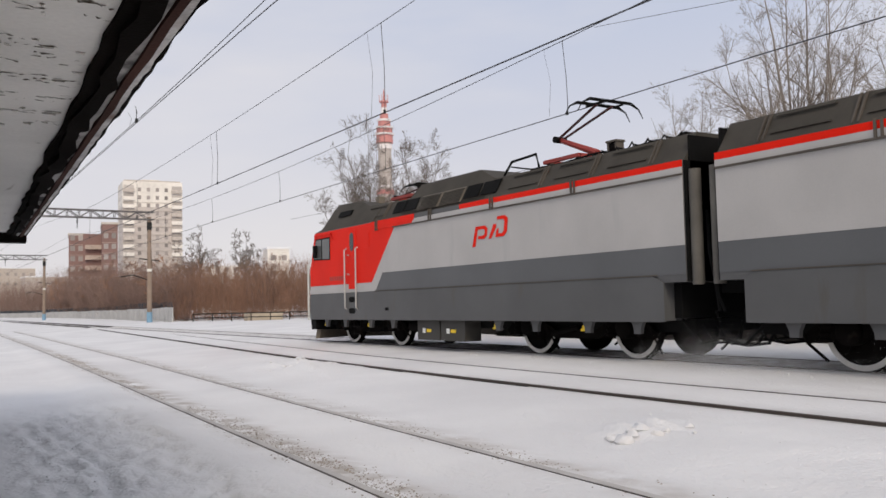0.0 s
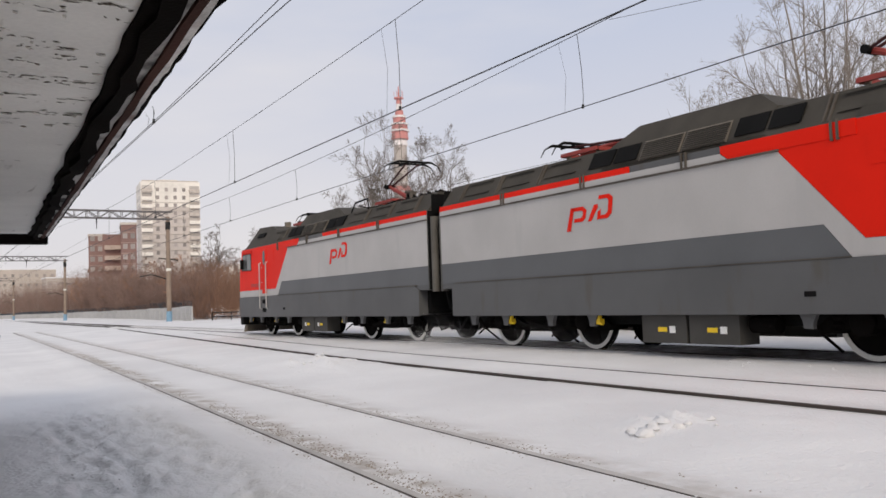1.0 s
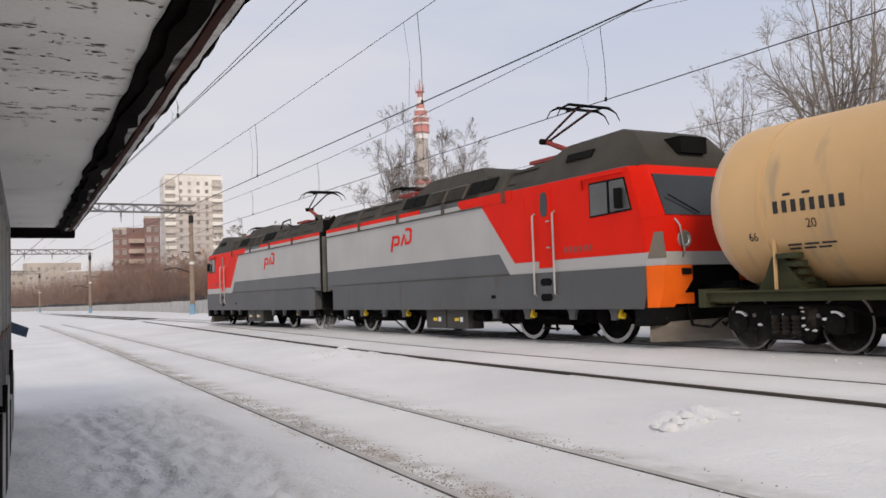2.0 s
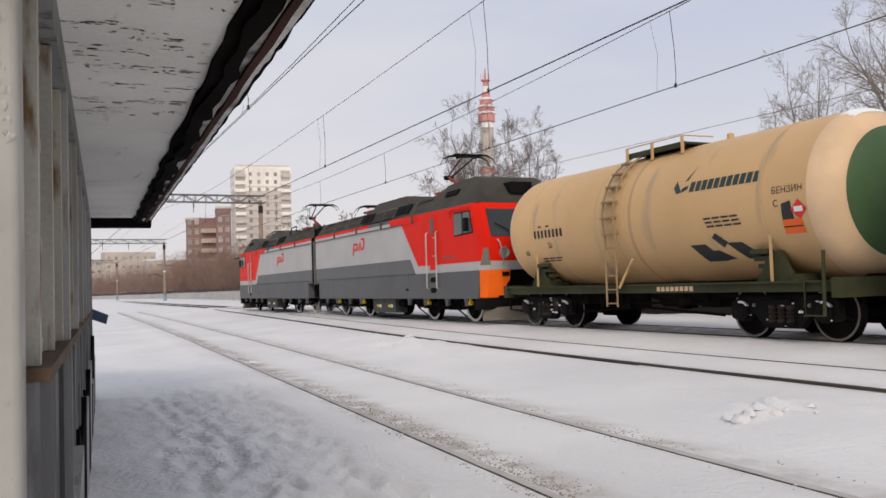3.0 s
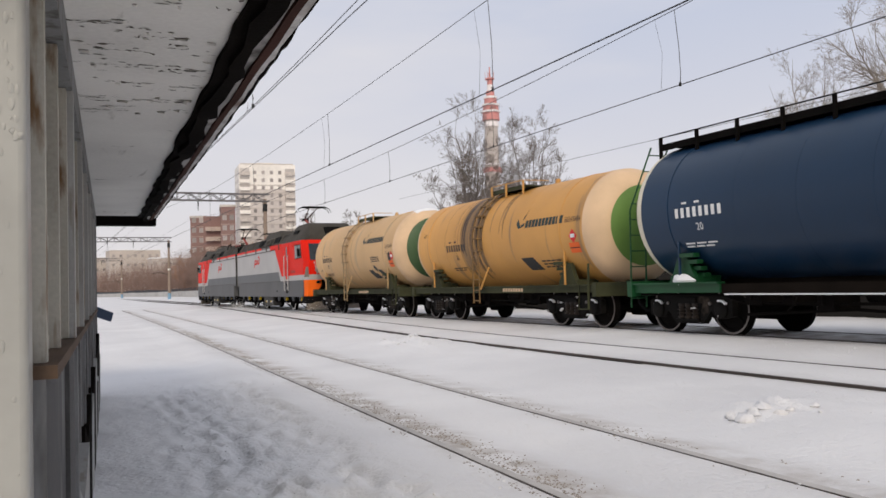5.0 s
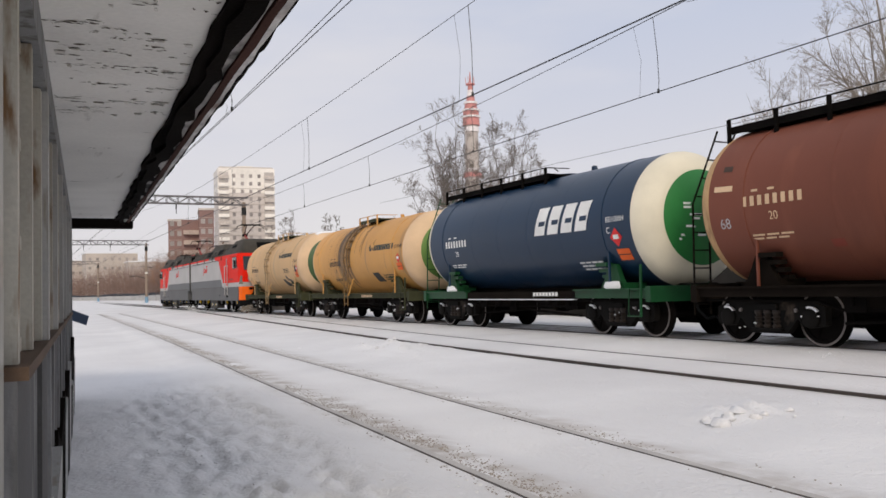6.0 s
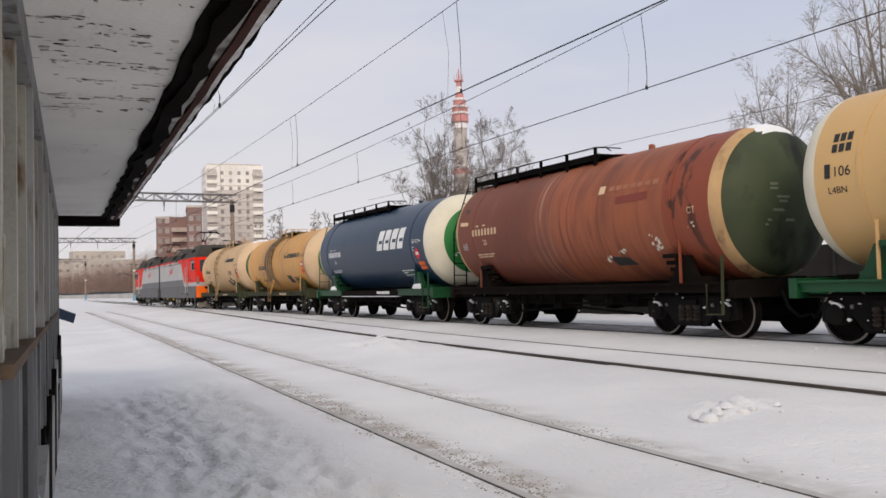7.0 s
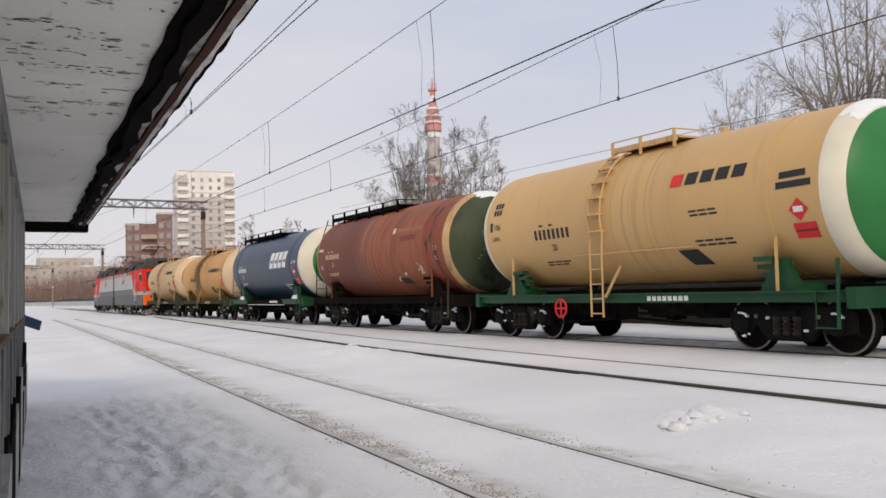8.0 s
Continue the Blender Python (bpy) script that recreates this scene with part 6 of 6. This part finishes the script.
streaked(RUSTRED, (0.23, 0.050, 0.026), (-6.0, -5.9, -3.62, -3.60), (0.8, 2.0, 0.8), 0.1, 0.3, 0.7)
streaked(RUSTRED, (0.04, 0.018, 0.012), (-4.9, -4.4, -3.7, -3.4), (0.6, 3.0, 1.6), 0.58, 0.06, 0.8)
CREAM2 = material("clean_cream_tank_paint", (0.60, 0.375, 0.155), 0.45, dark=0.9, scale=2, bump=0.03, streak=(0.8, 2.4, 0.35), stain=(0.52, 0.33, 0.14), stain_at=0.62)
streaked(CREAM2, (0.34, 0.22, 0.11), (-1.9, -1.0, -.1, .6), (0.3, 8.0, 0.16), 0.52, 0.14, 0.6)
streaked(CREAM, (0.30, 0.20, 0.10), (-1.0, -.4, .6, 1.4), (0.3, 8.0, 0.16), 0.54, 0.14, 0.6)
GREEN_DK = material("dark_green_end", (0.055, 0.105, 0.045), 0.5)
GREEN_OLIVE = material("olive_green_end", (0.062, 0.075, 0.040), 0.6, dark=0.7, streak=(.9, .9, .5), stain=(0.012, 0.012, 0.009), stain_at=0.52, spec=0.2)
GREEN_BR = material("bright_green_end", (0.025, 0.18, 0.045), 0.45)
GREEN_LEAF = material("leaf_green_end", (0.12, 0.22, 0.05), 0.5)
IVORY = material("ivory_ring", (0.72, 0.66, 0.52), 0.5, dark=0.88)
PINKCREAM = material("pale_cream_end", (0.68, 0.475, 0.295), 0.55, dark=0.85)
OLIVE_FR = material("olive_underframe", (0.055, 0.058, 0.028), 0.75, dark=0.5, spec=0.2)
GREEN_FR = material("green_underframe", (0.005, 0.064, 0.019), 0.5, dark=0.55)
# Rusty frame, its colour blackened for the shadow of the tank above.
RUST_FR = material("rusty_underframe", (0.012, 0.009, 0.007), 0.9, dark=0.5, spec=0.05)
HAZ_OR = plain("orange_placard", (0.85, 0.14, 0.02))
HAZ_RED = plain("red_placard", (0.70, 0.03, 0.03))


def placards(t, y, z, d, py, pz, pm):
    on_shell(t, "danger_diamond", [(y, z - d), (y - d, z), (y, z + d), (y + d, z)], HAZ_RED, "red danger diamond", .010)
    on_shell(t, "diamond_label", [(y + .09, z - .04), (y - .09, z - .04), (y - .09, z + .05), (y + .09, z + .05)], WHITE_P, "", .016)
    on_shell(t, "danger_plate", [(py + .21, pz - .12), (py - .21, pz - .12), (py - .21, pz + .12), (py + .21, pz + .12)], pm, "hazard plate", .010)
    on_shell(t, "plate_rule", [(py + .20, pz - .012), (py - .20, pz - .012), (py - .20, pz + .008), (py + .20, pz + .008)], BLACK_P, "", .016)


def digits(t, y, z, n, total, h, mat):
    """Fleet number as a row of plain upright bars."""
    w = total / n
    for k in range(n):
        a = y - k * w
        on_shell(t, "number_bar", [(a, z), (a - w * .52, z), (a - w * .52, z + h), (a, z + h)], mat)


def name_shapes(t, y, z, n, w, h, gap, mat, slant=0.0):
    for k in range(n):
        a = y - k * (w + gap)
        on_shell(t, "name_shape", [(a, z), (a - w, z), (a - w - slant, z + h), (a - slant, z + h)], mat)


def wagons():
    base = [-18.1 - 12.02 * k - 4.825 for k in range(5)]
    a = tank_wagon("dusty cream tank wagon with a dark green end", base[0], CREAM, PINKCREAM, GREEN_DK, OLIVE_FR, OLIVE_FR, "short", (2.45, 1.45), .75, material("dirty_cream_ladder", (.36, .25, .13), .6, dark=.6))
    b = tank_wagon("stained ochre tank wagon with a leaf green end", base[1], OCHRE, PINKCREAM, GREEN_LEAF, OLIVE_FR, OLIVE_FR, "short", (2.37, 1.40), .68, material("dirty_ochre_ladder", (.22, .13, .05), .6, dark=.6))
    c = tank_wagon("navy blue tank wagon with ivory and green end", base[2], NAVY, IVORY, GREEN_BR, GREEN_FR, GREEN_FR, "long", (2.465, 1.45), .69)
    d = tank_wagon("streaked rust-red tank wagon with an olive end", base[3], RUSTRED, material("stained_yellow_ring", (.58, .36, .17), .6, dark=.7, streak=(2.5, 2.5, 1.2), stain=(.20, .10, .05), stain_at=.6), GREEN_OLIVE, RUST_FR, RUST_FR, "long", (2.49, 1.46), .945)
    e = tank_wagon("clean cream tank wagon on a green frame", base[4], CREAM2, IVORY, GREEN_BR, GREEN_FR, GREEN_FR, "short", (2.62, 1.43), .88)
    # fleet numbers as bars, then the readable small words
    for t, m, y, z, h in ((a, BLACK_P, 3.76, 2.22, .19), (b, BLACK_P, 2.67, 2.10, .20), (c, WHITE_P, 3.79, 2.28, .19), (d, PINKCREAM, 4.03, 2.40, .17), (e, BLACK_P, 2.78, 2.26, .22)):
        digits(t, y, z, 8, 1.36, h, m)
        lettering(t, "20", y - .55, z - .26, .2, m)
        bars(t, y - .1, z - .52, 3, .26, .03, .05, m, "small_text_bar")
        bars(t, y - .1, z - .58, 3, .22, .03, .05, m, "small_text_bar")
        bars(t, y - .2, z + h + .07, 2, .14, .04, .22, m, "small_text_bar")
    for t, y, z in ((a, -2.4, 2.20), (b, -2.7, 1.62), (c, -2.66, 1.60), (e, -2.1, 1.92), (e, -2.1, 2.45)):
        m = WHITE_P if t is c else BLACK_P
        for k in range(2 if t is e else 3):
            bars(t, y - .03 * k, z - k * .075, 4 if z < 2.4 else 3, .19, .035, .04, m, "small_text_bar")
    TEAL = material("teal_black_letters", (.03, .05, .05))
    for t, y, z in ((a, -2.02, 2.77), (b, -2.22, 2.52)):
        name_shapes(t, y, z, 11, .125, .19, .04, TEAL, .03)
        on_shell(t, "flame_shape", [(y + .46, z + .12), (y + .36, z), (y + .22, z + .02), (y + .40, z + .26)], TEAL)
        on_shell(t, "flame_shape", [(y + .22, z + .02), (y + .06, z + .06), (y + .04, z + .14), (y + .22, z + .09)], TEAL)
        on_shell(t, "flame_shape", [(y + .16, z + .22), (y + .08, z + .24), (y - .06, z + .50), (y + .06, z + .34)], TEAL)
    lettering(a, "БЕНЗИН", -4.12, 2.50, .165, BLACK_P)
    lettering(a, "C", -4.14, 2.28, .17, BLACK_P)
    lettering(b, "БЕНЗИН", -4.12, 2.52, .165, BLACK_P)
    placards(a, -4.68, 2.20, .17, -4.50, 1.93, HAZ_OR)
    placards(b, -4.45, 2.18, .17, -4.45, 1.90, HAZ_OR)
    on_shell(a, "black_patch", [(-4.3, 2.02), (-4.55, 2.04), (-4.52, 2.36), (-4.32, 2.32)], BLACK_P)
    for o in ([(-1.84, 1.75), (-2.25, 1.75), (-2.62, 1.42), (-2.1, 1.42)], [(-2.30, 1.62), (-2.55, 1.62), (-2.85, 1.45), (-2.45, 1.42)], [(-2.50, 1.86), (-2.62, 1.94), (-2.86, 1.76), (-2.72, 1.66)], [(-2.82, 1.75), (-3.2, 1.74), (-3.64, 1.42), (-3.15, 1.44)]):
        on_shell(a, "black_patch", o, BLACK_P, "black painted-out patch")
    on_shell(b, "black_patch", [(-1.75, 1.75), (-2.35, 1.75), (-2.6, 1.42), (-1.95, 1.42)], BLACK_P, "black painted-out patch")
    lettering(a, "66", 4.36, 1.82, .19, BLACK_P)
    lettering(b, "69", 4.45, 2.65, .17, BLACK_P)
    name_shapes(c, -1.14, 2.33, 4, .44, .66, .13, WHITE_P, .17)
    for k in range(4):
        y = -1.14 - k * .57
        on_shell(c, "name_slit", [(y - .20, 2.55), (y - .46, 2.55), (y - .485, 2.66), (y - .225, 2.66)], NAVY, "", .011)
    lettering(c, "БЕНЗИН", -4.02, 2.44, .155, WHITE_P)
    lettering(c, "C", -4.02, 2.2, .19, WHITE_P)
    placards(c, -4.33, 2.11, .20, -4.43, 1.74, HAZ_OR)
    lettering(d, "СТ", -4.30, 2.31, .17, PINKCREAM)
    FADED = material("faded_red_panel", (.22, .042, .026), .6)
    on_shell(d, "faded_panel", [(-2.18, 2.68), (-3.17, 2.70), (-3.17, 2.86), (-2.18, 2.84)], FADED)
    on_shell(d, "emblem", [(-1.55, 2.95), (-1.75, 2.95), (-1.75, 3.12), (-1.55, 3.12)], PINKCREAM)
    bars(d, -1.9, 2.98, 7, .17, .10, .06, material("faded_letters", (.40, .16, .09)), "name_shape")
    lettering(d, "68", 4.62, 2.05, .26, material("chalk", (.45, .42, .42)))
    rr0 = random.Random(77)
    for y, z, k in ((-3.05, 1.84, .9), (-2.95, 1.66, 1.0), (-1.45, 1.50, .8), (-1.95, 1.60, .7), (-4.25, 2.05, .5)):
        for j in range(6):
            u, v, q = y - rr0.uniform(0, .36) * k, z + rr0.uniform(0, .17) * k, rr0.uniform(.03, .11) * k
            on_shell(d, "torn_sticker", [(u, v), (u - q, v + q * rr0.uniform(-.3, .5)), (u - q * rr0.uniform(.5, 1), v + q * .8), (u + q * rr0.uniform(-.4, .2), v + q * rr0.uniform(.3, .9))], IVORY, "torn scrap of pale sticker", .006 + .0006 * j)
    on_shell(d, "black_patch", [(-1.6, 1.62), (-2.2, 1.58), (-2.35, 1.42), (-1.7, 1.42)], BLACK_P)
    name_shapes(e, -1.62, 2.96, 5, .28, .22, .09, BLACK_P, .04)
    on_shell(e, "name_shape", [(-1.62, 2.96), (-1.90, 2.96), (-1.94, 3.18), (-1.66, 3.18)], HAZ_RED, "", .012)
    bars(e, 4.55, 3.14, 3, .09, .13, .035, BLACK_P)
    bars(e, 4.55, 2.97, 3, .09, .13, .035, BLACK_P)
    on_shell(e, "black_patch", [(4.66, 2.58), (4.56, 2.58), (4.56, 2.80), (4.66, 2.80)], BLACK_P)
    lettering(e, "106", 4.52, 2.60, .22, BLACK_P)
    lettering(e, "L4BN", 4.62, 2.34, .15, BLACK_P)
    for z, w, o in ((2.80, .50, .06), (2.64, .66, 0.0)):
        on_shell(e, "black_bar", [(-4.06 - o, z), (-4.06 - o - w, z + .01), (-4.06 - o - w, z + .12), (-4.06 - o, z + .11)], BLACK_P, "black painted-out bar")
    on_shell(e, "black_patch", [(-1.56, 1.80), (-2.06, 1.80), (-2.24, 1.52), (-1.74, 1.52)], BLACK_P, "black painted-out patch")
    placards(e, -4.45, 2.29, .18, -4.50, 1.96, HAZ_RED)
    def top_snow(t, first, span, seed, depth):
        zc, rt = SHELL[t]
        def at(i, j, lift):
            k, a = .02 + depth * i + .05 * noise.noise((i * .9, j * 1.7, seed)), radians(first + span * j + 9 * noise.noise((i * .8, j * .7, seed)))
            o, r = dome(rt, k)
            r += lift
            return -r * math.cos(a), -(4.868 + o) - lift * .5, zc + r * math.sin(a)
        rows = [[at(i, j, .004 if i in (0, 8) or j in (0, 8) else .012 + .008 * noise.noise((i * 1.3, j * 1.1, seed + 4))) for j in range(9)] for i in range(9)]
        part("top_snow", Geo().loft(rows, caps=False, closed=False), SNOW, t, "patch of snow lying on the tank end")
    top_snow(d, 70, 4.5, 3.0, .075)
    top_snow(e, 50, 6.5, 7.0, .07)
    top_snow(a, 66, 6.0, 9.0, .05)
    # spilled oil and washed streaks running down the shells
    rr = random.Random(41)
    OIL = material("oil_streak", (.07, .036, .02), .5, dark=.5)
    TAR = material("brown_spill", (.27, .16, .07), .55, dark=.6)
    BROWN = material("brown_film", (.38, .20, .06), .55, dark=.6)
    def run(t, y, w, z1, z0, m, lift):
        k = rr.uniform(-.05, .05)
        on_shell(t, "streak", [(y + w * .2, z0), (y - w * .2, z0), (y - w * .6 + k, z1), (y + w * .6 + k, z1)], m, "", lift)
    for j in range(16):
        run(b, 1.6 - 1.5 * rr.random(), rr.uniform(.015, .13), rr.uniform(3.55, 4.0), rr.uniform(1.2, 2.3), (OIL, TAR, TAR)[j % 3], .003 + .0004 * j)
    for j in range(7):
        run(b, -.1 - .9 * rr.random(), rr.uniform(.015, .06), rr.uniform(3.4, 3.95), rr.uniform(2.3, 3.3), TAR, .003 + .0004 * j)
    for j in range(9):
        run(b, 1.7 - 1.4 * rr.random(), rr.uniform(.12, .30), rr.uniform(3.85, 4.0), rr.uniform(1.1, 1.6), (TAR, BROWN, TAR)[j % 3], .0012 + .0002 * j)
    for j, y in enumerate((2.75, 2.02, 1.86)):
        run(b, y, .018, 3.7, rr.uniform(1.5, 2.6), OIL, .003 + .0004 * j)
    def dome_mark(t, x, z, w, h, m):
        zc, rt = SHELL[t]
        k = math.acos(min(1.0, (math.hypot(x, z) / rt) ** (1 / DOME_P)))
        y = -(4.866 + dome(rt, k)[0]) - .012
        part("end_text_bar", Geo().box(x, x + w, y, y + .02, zc + z, zc + z + h), m, t)
    for t, m in ((c, WHITE_P), (d, material("dull_end_lettering", (.16, .17, .12), .6))):
        for j, (x, z, w) in enumerate(((-.55, .25, .5), (-.55, .17, .42), (-.4, .02, .3), (-.35, -.06, .2), (-.5, -.22, .45), (-.62, -.4, .3), (-.2, -.4, .2), (-.66, -.48, .34))):
            dome_mark(t, x, z, w, .045, m)
    part("side_rib", Geo().box(shell_x(*SHELL[e], 1.86) - .03, shell_x(*SHELL[e], 1.86) + .02, -2.0, 1.55, 1.84, 1.87), CREAM2, e, "narrow rib along the shell")
    on_shell(d, "number_plate_bar", [(4.72, 2.72), (4.28, 2.70), (4.28, 2.80), (4.72, 2.82)], PINKCREAM)
    on_shell(d, "rusty_patch", [(4.58, 3.08), (4.36, 3.06), (4.36, 3.16), (4.58, 3.18)], OIL)
    on_shell(d, "faded_panel", [(2.4, 1.62), (2.15, 1.62), (2.15, 1.74), (2.4, 1.74)], FADED)
    r, hy = .21, 1.78
    part("hand_wheel", Geo().loft([[(-1.46 + o, hy + q * math.cos(2 * math.pi * k / 20), .72 + q * math.sin(2 * math.pi * k / 20)) for k in range(20)] for o, q in ((-.015, r - .03), (-.015, r), (.015, r), (.015, r - .03))], caps=False).box(-1.47, -1.45, hy - r, hy + r, .70, .74).box(-1.47, -1.45, hy - .02, hy + .02, .72 - r, .72 + r), HAZ_RED, e, "red brake hand wheel")
    for t in (a, b, c, d, e):
        part("corner_step", Geo().tube([(-1.45, -5.15, 1.5), (-1.48, -5.15, .45), (-1.48, -4.75, .45), (-1.45, -4.75, 1.0)], .03, 6), GREEN_FR if t in (c, e) else OLIVE_FR, t)
    for t, m in ((a, PINKCREAM), (b, PINKCREAM), (c, WHITE_P), (e, WHITE_P)):
        g = Geo()
        for k in range(8):
            g.box(-1.386, -1.381, -1.0 - k * .14, -.90 - k * .14, .87, .96)
        part("frame_number_bar", g, m, t)


def snow_spray(name_label, offset, count, seed, size):
    """Powder whirled up behind the wheels: a loose cloud of tiny flakes."""
    rr = random.Random(seed)
    g = Geo()
    for _ in range(count):
        x, y = rr.gauss(-1.5, .35), rr.gauss(0, size)
        z = abs(rr.gauss(0, .22)) * (1.2 - min(1, abs(y) / (2.5 * size)))
        r = rr.uniform(.0008, .0022)
        g.add([(x + r, y, z), (x - r, y + r, z), (x - r, y - r, z), (x, y, z + r * 1.6)], [(0, 1, 2), (0, 1, 3), (1, 2, 3), (2, 0, 3)])
    ob = link("snow_spray", g, SNOW, 0)
    tagged(ob, name_label, "snow powder", kind="stuff")
    VEHICLES.append((ob, offset, False))


TRAIN_S = [(0.0, 9.99), (0.5, 14.67), (1.0, 19.36), (1.5, 23.97), (3.0, 38.12), (3.5, 42.82), (4.0, 47.51), (5.5, 61.56), (6.0, 66.24), (6.5, 70.87), (7.0, 75.68), (7.5, 80.37), (8.0, 84.72)]


def motions():
    """Everything that rolls: vehicles along the track, wheelsets on their vehicles."""
    ts = [r[0] for r in TRAIN_S]
    ss = [r[1] for r in TRAIN_S]
    at = lambda t: float(np.interp(t, ts, ss))
    for ob, off, turned in VEHICLES:
        rows = []
        for t, s in TRAIN_S:
            y = s + off
            slope = 2e-4 * max(0.0, y - 27)
            rows.append((t, pose(train_x(y), y, 0, 0, 0, -math.degrees(slope) + (180 if turned else 0))))
        walk(ob, rows)
    turned_of = {v[0]: v[2] for v in VEHICLES}
    for w, r, y in WHEELS:
        sign = 1 if turned_of[w.parent] else -1
        rows = []
        for k in range(0, 121):
            t = k / 15
            a = math.degrees(at(t) / r) * sign
            rows.append((t, pose(0, y, r, a % 360)))
        walk(w, rows)


# ---- build ----
snow_ground()
tracks()
rail_covers()
loose_snow()
far_platform()
canopy()
shelter()
overhead()
trees()
small_things()
buildings()
tower()
loco_section("red and grey electric locomotive section, leading", ((3.6, False, 1), (-3.6, True, 1)), 8.28, False)
loco_section("red and grey electric locomotive section, trailing", ((3.6, True, -1), (-3.6, False, 1)), -8.33, True)
wagons()
snow_spray("powder snow whirled up under the coupling", -0.3, 42000, 31, 1.0)
snow_spray("powder snow trailing under the second section", -4.5, 9000, 32, 1.4)
snow_spray("powder snow trailing behind the locomotive", -18.0, 9000, 33, 1.8)
shrubs()
fences()
motions()
